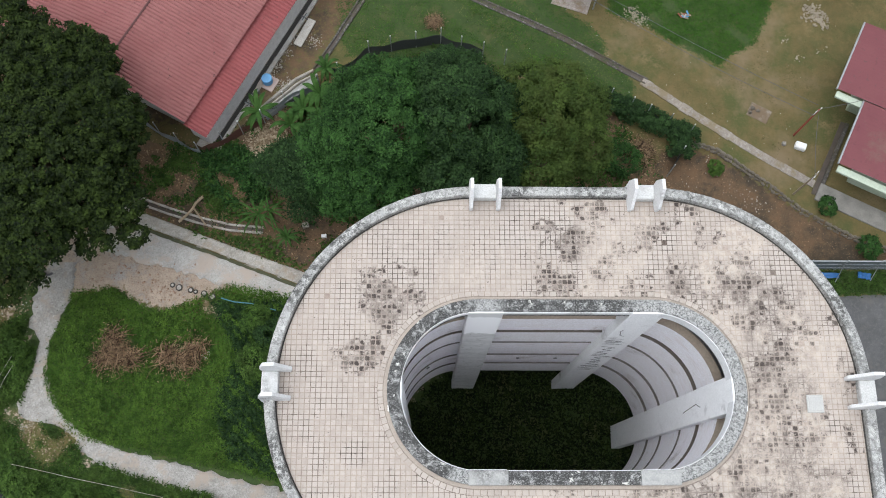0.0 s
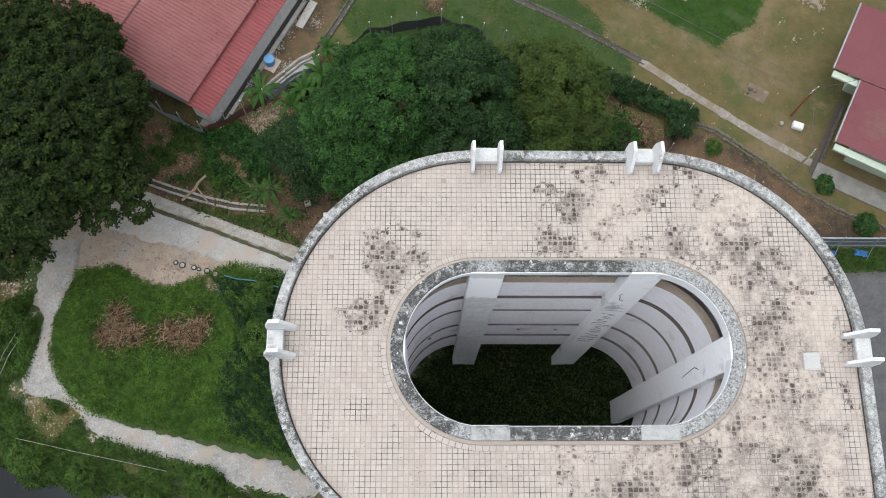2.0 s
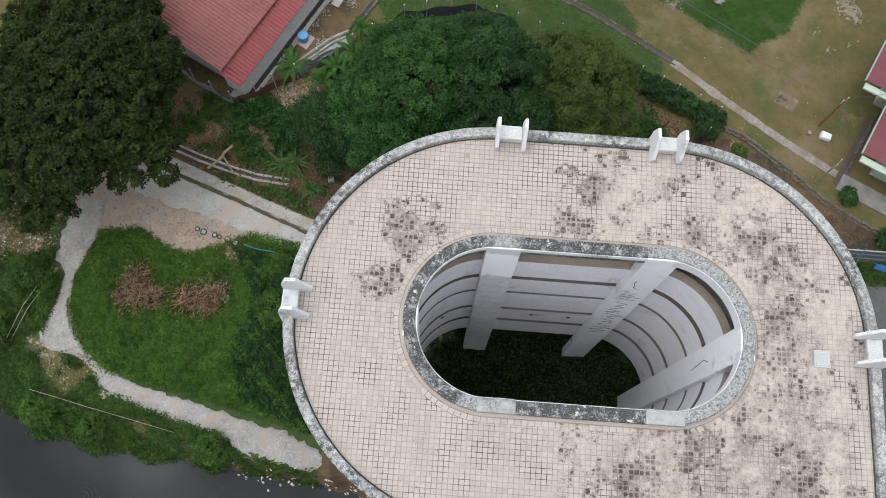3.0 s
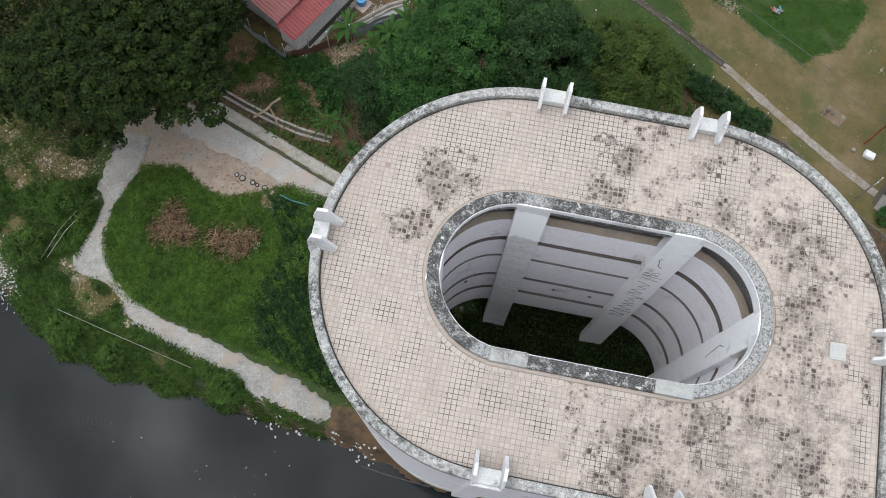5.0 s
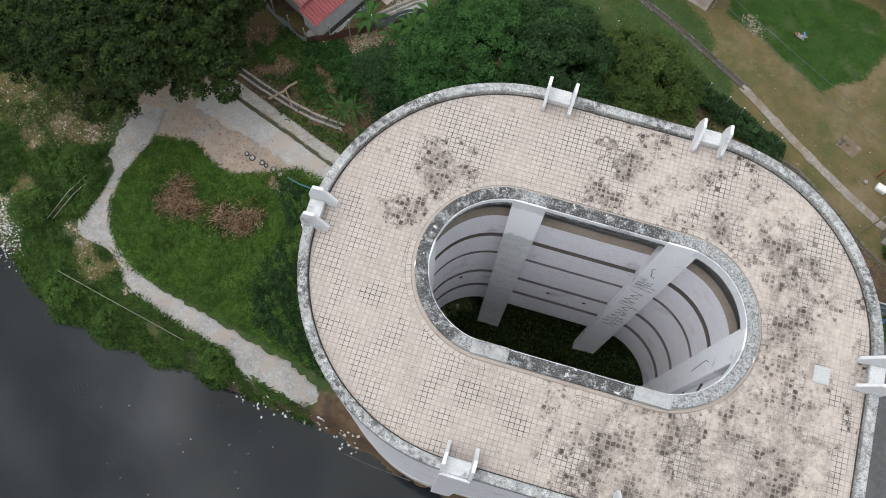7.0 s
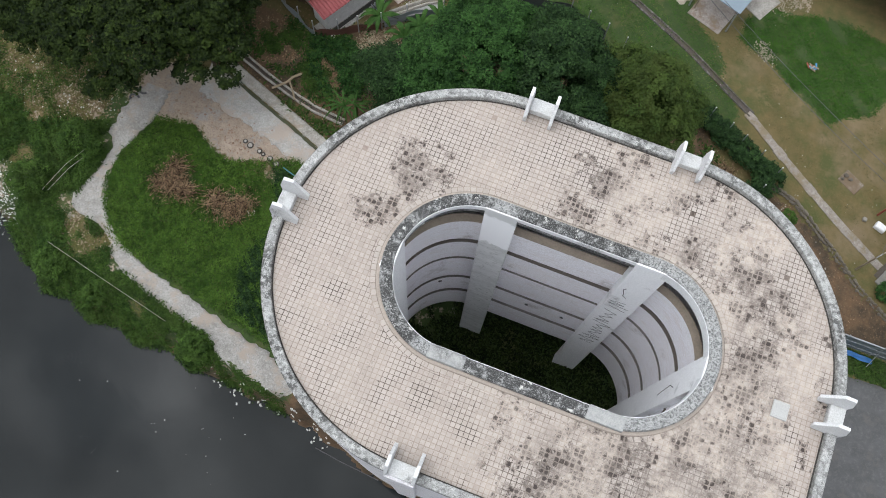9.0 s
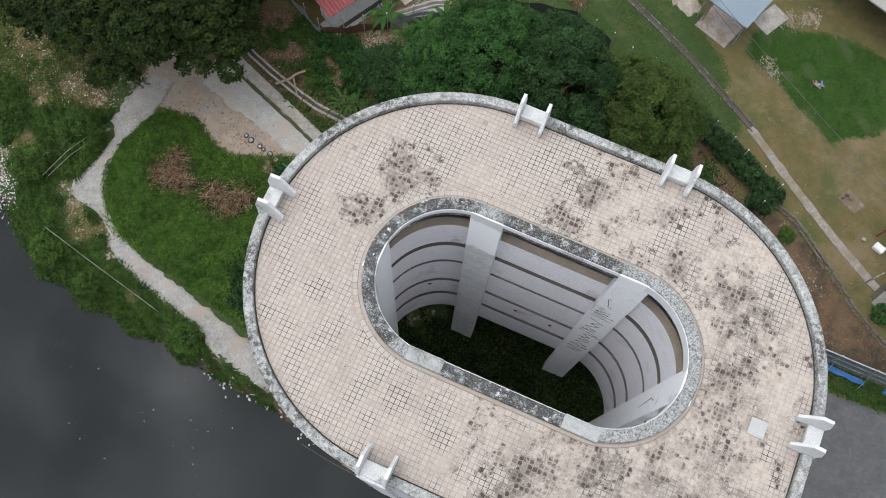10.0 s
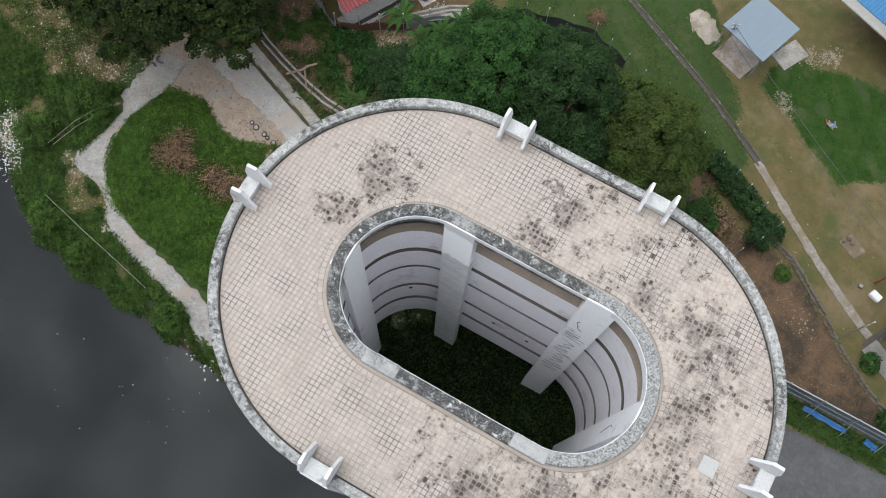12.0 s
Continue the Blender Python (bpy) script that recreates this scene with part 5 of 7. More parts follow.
weeds("dry_grass", "thin dry yellow-brown grass over the yard", [(4, 36), (12, 27.4), (14.6, 26.2), (24.4, 19.6), (30, 16.5), (34, 16), (34, 38)], 26000, 0.05, (0.12, 0.04), LEAF_TUFT, 49, lambda x, y: (wobble(x, y, 0.8, 6.0) + 0.5 * wobble(x, y, 2.7, 2.0) > 0.0) & ~inside(GREEN_PATCH, x, y))
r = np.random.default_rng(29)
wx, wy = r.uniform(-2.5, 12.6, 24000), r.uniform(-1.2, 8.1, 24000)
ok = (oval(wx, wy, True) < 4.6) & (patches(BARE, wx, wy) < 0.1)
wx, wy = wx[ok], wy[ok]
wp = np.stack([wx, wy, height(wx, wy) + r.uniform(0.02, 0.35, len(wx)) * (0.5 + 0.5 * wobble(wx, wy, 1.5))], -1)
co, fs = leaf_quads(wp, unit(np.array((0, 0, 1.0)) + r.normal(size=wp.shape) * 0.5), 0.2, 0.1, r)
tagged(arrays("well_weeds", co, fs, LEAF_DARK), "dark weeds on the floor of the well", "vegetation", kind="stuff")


def bush(label, at, size, count, material, seed, leaf=(0.14, 0.08)):
    z = float(height(at[0], at[1]))
    ob = thing("bush", label, "bush", (at[0], at[1], z), "bushes")
    crown([(0, 0, size * 0.55, size, size, size * 0.7)], count, 22, leaf, material, ob, seed, (size * 0.2, size * 0.38))
    return ob


bush("small round green bush in the dry yard", (24.9, 17.3), 0.6, 60, LEAF_MID, 31)
bush("small round green bush below the retaining wall", (27.3, 14.8), 0.7, 70, LEAF_MID, 32)
bush("low dark bush below the retaining wall", (18.3, 20.0), 0.5, 50, LEAF_WEED, 33)
bush("leafy green bush behind the tower", (12.3, 20.3), 1.1, 110, LEAF_MID, 34)
bush("leafy dark bush beside the tower", (-9.8, 10.1), 0.9, 80, LEAF_WEED, 35)
bush("leafy dark bush beside the tower", (-9.6, 7.6), 1.1, 110, LEAF_WEED, 36)
bush("leafy dark bush beside the tower", (-8.9, 9.0), 1.0, 90, LEAF_DEEP, 37)
bush("round bush hanging over the river bank", (-12.2, -0.7), 0.95, 100, LEAF_WEED, 38)
bush("round bush hanging over the river bank", (-24.2, 8.2), 1.3, 120, LEAF_WEED, 39)
bush("round bush hanging over the river bank", (-22.6, 0.8), 1.0, 90, LEAF_WEED, 40)
bush("round bush hanging over the river bank", (-26, 5.0), 1.2, 110, LEAF_WEED, 41)
bush("round bush hanging over the river bank", (-19.5, 0.1), 0.8, 80, LEAF_WEED, 42)


def fronds(label, at, count, length, width, seed, name="banana_plant", rise=0.9):
    """A clump of long arching leaves round a short stem."""
    r = np.random.default_rng(seed)
    z = float(height(at[0], at[1]))
    ob = thing(name, label, "plant", (at[0], at[1], z), "palms" if name == "palm" else "banana plants")
    bm = bmesh.new()
    tube(bm, [(0, 0, -0.1), (0.03, 0, rise * 0.6), (0, 0.03, rise)], [0.12, 0.1, 0.07], 8)
    part("stem", bm, LEAF_PALM, ob)
    for k in range(count):
        a = 2 * math.pi * k / count + r.uniform(-0.3, 0.3)
        ln, lift = length * r.uniform(0.75, 1.15), r.uniform(0.25, 0.9)
        bm = bmesh.new()
        rows = []
        for i in range(8):
            u = i / 7
            c = Vector((math.cos(a) * ln * u, math.sin(a) * ln * u, rise + lift * math.sin(u * 2.4) - 0.5 * u * u))
            w = width * math.sin(math.pi * min(1, u * 0.92 + 0.08)) ** 0.7
            s = Vector((-math.sin(a), math.cos(a), 0)) * w / 2
            rows.append([bm.verts.new(c + s - Vector((0, 0, w * 0.15))), bm.verts.new(c), bm.verts.new(c - s - Vector((0, 0, w * 0.15)))])
        for p, q in zip(rows, rows[1:]):
            for i in range(2):
                bm.faces.new((p[i], p[i + 1], q[i + 1], q[i]))
        part("leaf", bm, LEAF_PALM, ob)
    return ob


fronds("banana plant with long arching green leaves", (-10.4, 23.2), 11, 1.4, 0.3, 51)
fronds("banana plant with long arching green leaves", (-6.6, 24.4), 11, 1.5, 0.34, 52)
fronds("banana plant with long arching green leaves", (-7.6, 23.4), 9, 1.3, 0.3, 53)
fronds("banana plant with long arching green leaves", (-8.3, 22.3), 9, 1.3, 0.3, 54)
fronds("banana plant with long arching green leaves", (-6.3, 26.2), 9, 1.1, 0.26, 55)
fronds("small palm with narrow arching fronds", (-10.0, 16.4), 14, 1.5, 0.14, 56, "palm")
fronds("small palm with narrow arching fronds", (-8.2, 15.0), 12, 0.9, 0.14, 58, "palm")
fronds("tall palm with narrow arching fronds", (-9.3, 16.5), 13, 1.25, 0.1, 59, "palm", 1.2)
fronds("leafy banana plant at the edge of the trees", (-6.9, 21.0), 10, 1.3, 0.3, 60)
fronds("leafy banana plant at the edge of the trees", (-6.2, 22.4), 10, 1.2, 0.3, 61)
fronds("small palm with narrow arching fronds", (8.6, 16.6), 12, 1.3, 0.12, 57, "palm")


# ---- drains, walls and slabs ----
def along(line, gap):
    """Points every gap metres along a line, with the heading there."""
    line = [Vector((*p, 0)) for p in line]
    out, left = [], 0.0
    for a, b in zip(line, line[1:]):
        d = (b - a)
        u = left
        while u < d.length:
            out.append((a + d * (u / d.length), math.atan2(d.y, d.x)))
            u += gap
        left = u - d.length
    return out


def shifted_line(line, off):
    pts = [Vector(p) for p in line]
    out = []
    for i, p in enumerate(pts):
        d = (pts[min(i + 1, len(pts) - 1)] - pts[max(i - 1, 0)]).normalized()
        out.append((p.x - d.y * off, p.y + d.x * off))
    return out


def drain(line, width, label, struts, wall=0.09, up=0.1, stone=None):
    """An open concrete drain with a dark bed and cross struts."""
    ob = thing("drain", label, "drain", (0, 0, 0))
    for side in (-1, 1):
        a, b = shifted_line(line, side * width / 2), shifted_line(line, side * (width / 2 + wall))
        if side < 0:
            a, b = b, a
        s = strip("drain_wall", b, a, stone or DRAIN_STONE, up, "", "", 0.012, 0.3)
        s.parent = ob
        for key in ("kind", "label", "category"):
            if key in s:
                del s[key]
    s = strip("drain_bed", shifted_line(line, width / 2), shifted_line(line, -width / 2), DARK_WET, 0.012, "", "", 0.0, 0.3)
    s.parent = ob
    for key in ("kind", "label", "category"):
        if key in s:
            del s[key]
    if struts:
        bm = bmesh.new()
        box(bm, -0.05, 0.05, -width / 2 - 0.02, width / 2 + 0.02, 0.03, 0.1, bevel=0.01)
        me = finish(bm, "strut", DARK_WET)
        for p, a in along(line, struts):
            o = new("strut", me)
            o.parent = ob
            o.matrix_basis = Matrix.Translation((p.x, p.y, float(height(p.x, p.y)))) @ Matrix.Rotation(a, 4, "Z")
    return ob


DRAIN_N = [(-4, 35.4), (2.05, 32.4), (5.6, 30.7), (9.3, 28.8), (14.3, 25.85)]
drain(DRAIN_N, 0.26, "long open concrete drain with cross struts", 0.75)
drain([(-20.0, 19.0), (-19.1, 18.4), (-17.4, 17.5), (-15.6, 16.85), (-13.6, 16.25), (-11.8, 15.8), (-9.8, 15.65)], 0.26, "narrow open concrete gutter through the undergrowth", 2.4, 0.1, 0.2, PALE_CONCRETE)

path_slabs = thing("slab_path", "line of pale concrete slabs across the dry yard", "path", (0, 0, 0))
SLAB = [(14.3, 25.7), (18.0, 23.0), (21.3, 20.75), (23.9, 19.15), (24.7, 18.7)]
variants = []
for k in range(4):
    bm = bmesh.new()
    w = 0.25 + 0.02 * k
    box(bm, -0.366, 0.366, -w, w, -0.08, 0.05, bevel=0.012)
    variants.append(finish(bm, "slab", SLAB_STONE))
rr = random.Random(5)
for p, a in along(SLAB, 0.74):
    o = new("slab", rr.choice(variants))
    o.parent = path_slabs
    o.matrix_basis = Matrix.Translation((p.x, p.y, float(height(p.x, p.y)))) @ Matrix.Rotation(a + rr.uniform(-0.04, 0.04), 4, "Z") @ Matrix.Rotation(rr.uniform(-0.03, 0.03), 4, "X")


def stone_mesh(seed, rough=0.28):
    r = random.Random(seed)
    bm = bmesh.new()
    bmesh.ops.create_icosphere(bm, subdivisions=1, radius=0.5)
    for v in bm.verts:
        v.co *= 1 + r.uniform(-rough, rough)
    return bm


ROCK = plain("rubble_stone", (0.15, 0.13, 0.105), 0.95, 0.35, 2.5, 0.6)
rocks = [finish(stone_mesh(k), "stone", ROCK) for k in range(6)]
wall_thing = thing("retaining_wall", "low rubble retaining wall of dark stones", "wall", (0, 0, 0))
for p, a in along(WALL_LINE, 0.27):
    for row in range(2):
        o = new("stone", rr.choice(rocks))
        o.parent = wall_thing
        o.matrix_basis = Matrix.Translation((p.x + rr.uniform(-.05, .05), p.y - 0.12 + 0.14 * row + rr.uniform(-.04, .04), -0.22 + 0.16 * row)) @ Matrix.Rotation(a + rr.uniform(-.3, .3), 4, "Z") @ Matrix.Rotation(rr.uniform(-.4, .4), 4, "X") @ Matrix.Diagonal((0.36, 0.26, 0.28, 1))


# ---- fences ----
def fence_posts(points, h, group, label):
    bm = bmesh.new()
    rod(bm, (0, 0, -0.2), (0, 0, h), 0.035, 0.035, 7)
    shaft = finish(bm, "post", STEEL)
    bm = bmesh.new()
    bmesh.ops.create_icosphere(bm, subdivisions=1, radius=0.05, matrix=Matrix.Translation((0, 0, h + 0.03)))
    cap = finish(bm, "cap", WHITE)
    for x, y in points:
        ob = thing("fence_post", label, "post", (x, y, float(height(x, y))), group)
        for nm, me in (("shaft", shaft), ("cap", cap)):
            o = new(nm, me)
            o.parent = ob


POSTS_E = [(10.1, 25.0), (11.7, 24.4), (13.0, 23.8), (14.0, 23.3), (15.3, 22.7), (16.6, 22.0), (16.0, 20.7), (15.2, 19.4)]
POSTS_N = [(-5.5, 26.0), (-3.6, 27.5), (-2.2, 27.9), (-0.6, 28.2), (1.0, 28.5), (2.3, 27.9), (3.7, 27.5), (5.1, 27.0)]
POSTS_W = [(-6.7, 25.2), (-8.8, 24.0), (-10.1, 22.8), (-11.4, 22.0), (-12.5, 21.3), (-13.9, 20.6), (-15.2, 21.2), (-16.5, 21.9)]
for pts in (POSTS_E, POSTS_N, POSTS_W):
    fence_posts(pts, 1.95, "fence posts", "thin grey steel fence post with a white cap")


def netting(points, h, material, label, sag=0.12):
    """A sagging sheet of netting hung from post to post."""
    co, fs = [], []
    row = along(points, 0.25)
    r = random.Random(3)
    for i, (p, a) in enumerate(row):
        z = float(height(p.x, p.y))
        off = Vector((-math.sin(a), math.cos(a), 0)) * 0.02 * math.sin(i * 0.7)
        for k in range(4):
            q = p + off * (k + 1)
            co.append((q.x, q.y, z + h * k / 3 - sag * (0.5 + 0.5 * math.sin(i * 0.45)) * (k == 3)))
    m = len(row)
    fs = [(i * 4 + k, (i + 1) * 4 + k, (i + 1) * 4 + k + 1, i * 4 + k + 1) for i in range(m - 1) for k in range(3)]
    ob = thing("netting_fence", label, "fence", (0, 0, 0))
    arrays("netting", co, fs, material, ob, smooth=True)
    return ob


GREY_SHEET = plain("grey_sheeting", (0.33, 0.37, 0.40), 0.5, 0.25, 1.4)
netting([(-6.0, 26.1)] + POSTS_N[:7], 1.15, BLACK_NET, "sagging black netting fence under the trees")
netting(POSTS_E[1:], 0.9, BLACK_NET, "black netting fence grown over with creepers")
netting(POSTS_W[:3], 1.1, GREY_SHEET, "bulging grey sheeting fence round the house yard")
netting(POSTS_W[2:6], 0.9, plain("rusty_sheeting", (0.13, 0.055, 0.04), 0.8, 0.3), "rusty brown sheet fence beside the house")
netting(POSTS_W[5:] + [(-18, 22.8)], 0.9, GREY_SHEET, "bluish grey sheeting fence behind the house")

# creepers over the eastern fence
cre = thing("hedge", "dark green creepers smothering the fence", "hedge", (0, 0, 0))
lob = []
for p, a in along(POSTS_E[1:6] + [(16.0, 20.9)], 0.8):
    lob.append((p.x - 0.1, p.y - 0.15, 0.55, 0.75, 0.65, 0.75))
crown(lob, 330, 40, (0.15, 0.1), LEAF_DEEP, cre, 61, (0.22, 0.4))


# ---- grey panel fence by the yard ----
PANEL_GREY = plain("grey_blue_sheet", (0.20, 0.235, 0.245), 0.55, 0.3, 1.2)


def panel_fence(x0, x1, y, label):
    ob = thing("panel_fence", label, "fence", (0, 0, 0))
    bm = bmesh.new()
    box(bm, -0.52, 0.52, -0.012, 0.012, 0.1, 1.95, bevel=0.004)
    for k in range(5):
        box(bm, -0.5 + k * 0.24, -0.44 + k * 0.24, -0.035, 0.0, 0.1, 1.95)
    me = finish(bm, "panel", PANEL_GREY)
    bm = bmesh.new()
    box(bm, -0.035, 0.035, -0.06, 0.03, -0.1, 2.1, bevel=0.008)
    rod(bm, (0, 0, 1.6), (0, -0.8, 0.0), 0.025)
    post = finish(bm, "post", STEEL)
    bm = bmesh.new()
    for z0 in (0.5, 1.25, 1.95):
        box(bm, 0, x1 - x0, -0.055, 0.02, z0, z0 + 0.05, bevel=0.008)
    rail = finish(bm, "rail", STEEL)
    x, k = x0 + 0.55, 0
    z = float(height((x0 + x1) / 2, y))
    while x < x1:
        for nm, m in (("panel", me),) + ((("post", post),) if k % 2 == 0 else ()):
            o = new(nm, m)
            o.parent, o.location = ob, (x if nm == "panel" else x - 0.53, y, z)
        x, k = x + 1.06, k + 1
    o = new("rail", rail)
    o.parent, o.location = ob, (x0, y, z)
    return ob


panel_fence(14.5, 34.0, 13.45, "grey sheet metal fence with raking props")


TARP_BLUE = plain("tarpaulin_blue", (0.03, 0.17, 0.46), 0.45, 0.3, 2.5, 0.2)


def tarp(at, size, turn, label):
    bm = bmesh.new()
    n = 10
    r = random.Random(int(at[0] * 10))
    vs = [[bm.verts.new(((i / n - 0.5) * size[0], (j / n - 0.5) * size[1], 0.05 + 0.12 * r.random() + 0.15 * math.sin(i * 0.9) ** 2)) for j in range(n + 1)] for i in range(n + 1)]
    for i in range(n):
        for j in range(n):
            bm.faces.new((vs[i][j], vs[i + 1][j], vs[i + 1][j + 1], vs[i][j + 1]))
    ob = part("tarpaulin", bm, TARP_BLUE, None, "", True)
    ob.matrix_basis = Matrix.Translation((*at, float(height(*at)))) @ Matrix.Rotation(turn, 4, "Z")
    return tagged(ob, label, "tarpaulin", "tarpaulins")


tarp((24.0, 13.05), (2.7, 0.34), -0.03, "long crumpled bright blue tarpaulin at the fence foot")
tarp((26.9, 13.0), (0.8, 0.4), -0.2, "small crumpled bright blue tarpaulin at the fence foot")


# ---- houses ----
def corrugated(bm, u0, u1, v0, v1, z0, z1, pitch=0.2, amp=0.025, frame_m=None):
    """A ribbed roof sheet; the ribs run along v."""
    k = int((u1 - u0) / pitch * 4)
    rows = []
    for i in range(k + 1):
        u = u0 + (u1 - u0) * i / k
        dz = amp * (1, 0.7, -0.6, 0.7)[i % 4]
        rows.append([bm.verts.new(frame_m @ Vector((u, v, z + dz))) for v, z in ((v0, z0 - 0.03), (v0, z0), ((v0 + v1) / 2, (z0 + z1) / 2), (v1, z1))])
    for a, b in zip(rows, rows[1:]):
        for j in range(3):
            bm.faces.new((a[j], b[j], b[j + 1], a[j + 1]))


def roof_paint(name, colour, faded):
    n = Nodes(name, 0.7)
    c = n.mix(n.ramp(n.noise(0.35, 5), 0.3, 0.7), colour, faded)
    c = n.mix(n.ramp(n.noise(2.2, 6, 0.7), 0.58, 0.72), c, shade(colour, 0.72))
    c = n.mix(n.math("MULTIPLY", n.ramp(n.noise(4, 5, 0.7), 0.60, 0.66), n.ramp(n.noise(0.5, 3), 0.44, 0.58)), c, (0.12, 0.05, 0.05))
    c = n.mix(n.math("MULTIPLY", n.ramp(n.noise(1.1, 7, 0.75), 0.5, 0.66), 0.35), c, shade(faded, 1.12))
    c = n.mix(n.math("MULTIPLY", n.ramp(n.noise(0.22, 6, 0.7), 0.60, 0.68), 0.55), c, (0.17, 0.115, 0.085))
    return n.done(c)


RED_ROOF = roof_paint("faded_red_sheet", (0.255, 0.083, 0.082), (0.30, 0.118, 0.114))
RED_ROOF_2 = roof_paint("red_sheet", (0.25, 0.052, 0.056), (0.285, 0.072, 0.074))
MAROON = roof_paint("maroon_sheet", (0.155, 0.038, 0.048), (0.18, 0.05, 0.058))
PALE_GREEN = plain("pale_green_paint", (0.50, 0.58, 0.47), 0.7, 0.12, 1.0)

HF = Matrix(((0.47, -0.8827, 0, -14.3), (0.8827, 0.47, 0, 21.5), (0, 0, 1, 0), (0, 0, 0, 1)))
house = thing("house", "house with faded red ribbed metal roof and lean-to", "house", (0, 0, 0))
bm = bmesh.new()
box(bm, 0.6, 22, 0.5, 12.4, -0.2, 2.85, HF)
part("wall", bm, plain("house_wall", (0.55, 0.53, 0.50), 0.85, 0.2), house)
bm = bmesh.new()
corrugated(bm, 0, 23, 0, 5.7, 2.8, 3.9, 0.24, 0.045, HF)
part("roof", bm, RED_ROOF, house)
bm = bmesh.new()
corrugated(bm, 0, 23, 17, 5.7, 2.2, 3.9, 0.24, 0.045, HF)
part("roof", bm, RED_ROOF, house)
bm = bmesh.new()
rod(bm, HF @ Vector((0, 5.7, 3.92)), HF @ Vector((23, 5.7, 3.92)), 0.07)
part("ridge_cap", bm, plain("ridge_dirt", (0.12, 0.05, 0.05), 0.8), house, "dark ridge capping")
bm = bmesh.new()
corrugated(bm, -0.1, 23, -1.36, 0.12, 2.25, 2.58, 0.24, 0.045, HF)
part("lean_to_roof", bm, RED_ROOF_2, house, "deeper red lean-to roof")
bm = bmesh.new()
box(bm, 0.3, 22, -1.0, 0.4, -0.2, 2.2, HF)
part("lean_to_wall", bm, plain("lean_to_wall_paint", (0.80, 0.80, 0.79), 0.85, 0.25), house)

for a, b, mt, z, nm, lb in ((-1.05, -0.1, CONCRETE, 0.06, "apron", "grey concrete apron along the house"), (-1.62, -1.35, CONCRETE, 0.12, "yard_kerb", "pale broken concrete kerb beside the house drain")):
    bm = bmesh.new()
    box(bm, -0.2, 22, a, b, -0.2, z, HF, 0.02)
    tagged(part(nm, bm, mt), lb, "paving", kind="structure")
bm = bmesh.new()
box(bm, -0.2, 22, -1.35, -1.05, -0.2, 0.05, HF)
tagged(part("house_drain", bm, plain("black_drain_bed", (0.025, 0.023, 0.02), 0.6, 0.4, 2.0)), "black open drain along the house apron", "drain", kind="structure")
drain([(-7.05, 26.5), (-5.7, 28.85), (-4.4, 31.3), (-2.0, 36.0)], 0.22, "dark open drain round the house yard", 0, 0.1, 0.14)
KERB = [(-11.0, 23.1), (-10.3, 23.9), (-9.4, 24.8), (-8.3, 25.8), (-7.2, 26.45)]
strip("garden_kerb", KERB, shifted_line(KERB, -0.13), PALE_CONCRETE, 0.3, "curved pale concrete kerb by the house yard", "kerb", 0.01, 0.2)
strip("garden_kerb", shifted_line(KERB, -0.3), shifted_line(KERB, -0.4), PALE_CONCRETE, 0.25, "curved pale concrete kerb by the house yard", "kerb", 0.01, 0.2)
sheet = thing("ground_sheet", "bulging pale grey sheeting against the yard fence", "sheeting", (0, 0, 0))
lo_line, hi_line = shifted_line(KERB, -0.45), [(-10.2, 22.8), (-9.5, 23.3), (-8.8, 23.95), (-7.8, 24.6), (-6.8, 25.3)]
co, fs = [], []
for i, ((ax, ay), (bx, by)) in enumerate(zip(lo_line, hi_line)):
    for k in range(7):
        u = k / 6
        co.append((ax + (bx - ax) * u + 0.05 * math.sin(i * 7 + k), ay + (by - ay) * u, 0.12 + 0.5 * math.sin(u * 1.6) + 0.06 * math.sin(i * 3.1 + k * 1.7)))
fs = [(i * 7 + k, i * 7 + k + 1, (i + 1) * 7 + k + 1, (i + 1) * 7 + k) for i in range(4) for k in range(6)]
arrays("sheeting", co, fs, plain("pale_sheeting", (0.38, 0.38, 0.37), 0.6, 0.4, 1.6), sheet, smooth=True)
bm = bmesh.new()
box(bm, -0.28, 0.28, -1.05, 1.05, 0.0, 0.1, Matrix.Translation((-7.85, 29.15, 0.05)) @ Matrix.Rotation(-0.44, 4, "Z"), 0.02)
tagged(part("concrete_slab", bm, worn_paving("whitish_slab", (0.60, 0.57, 0.53), (0.40, 0.38, 0.35), (0.30, 0.24, 0.18), 0.1)), "whitish concrete slab lying in the house yard", "slab")


def barrel(at, label):
    ob = thing("water_barrel", label, "barrel", (*at, 0.06))
    bm = bmesh.new()
    prof = [(0.0, 0.0), (0.29, 0.0), (0.31, 0.04), (0.33, 0.2), (0.335, 0.23), (0.33, 0.26), (0.33, 0.4), (0.335, 0.43), (0.32, 0.52), (0.30, 0.55)]
    rows = [[bm.verts.new((r * math.cos(2 * math.pi * k / 24), r * math.sin(2 * math.pi * k / 24), z)) for k in range(24)] for r, z in prof[1:]]
    for a, b in zip(rows, rows[1:]):
        for k in range(24):
            bm.faces.new((a[k], a[(k + 1) % 24], b[(k + 1) % 24], b[k]))
    bm.faces.new(rows[0][::-1])
    part("body", bm, BLUE, ob, "", True)
    bm = bmesh.new()
    bmesh.ops.create_cone(bm, cap_ends=True, segments=24, radius1=0.34, radius2=0.32, depth=0.05, matrix=Matrix.Translation((0, 0, 0.56)))
    part("lid", bm, plain("pale_blue_lid", (0.16, 0.42, 0.74), 0.45, 0.1), ob, "pale blue lid")
    return ob


barrel((-10.05, 25.6), "bright blue plastic water barrel with a lid")
bm = bmesh.new()
box(bm, -0.55, 0.55, -0.5, 0.5, -0.1, 0.055, Matrix.Translation((-10.05, 25.6, 0)) @ Matrix.Rotation(-0.5, 4, "Z"), 0.02)
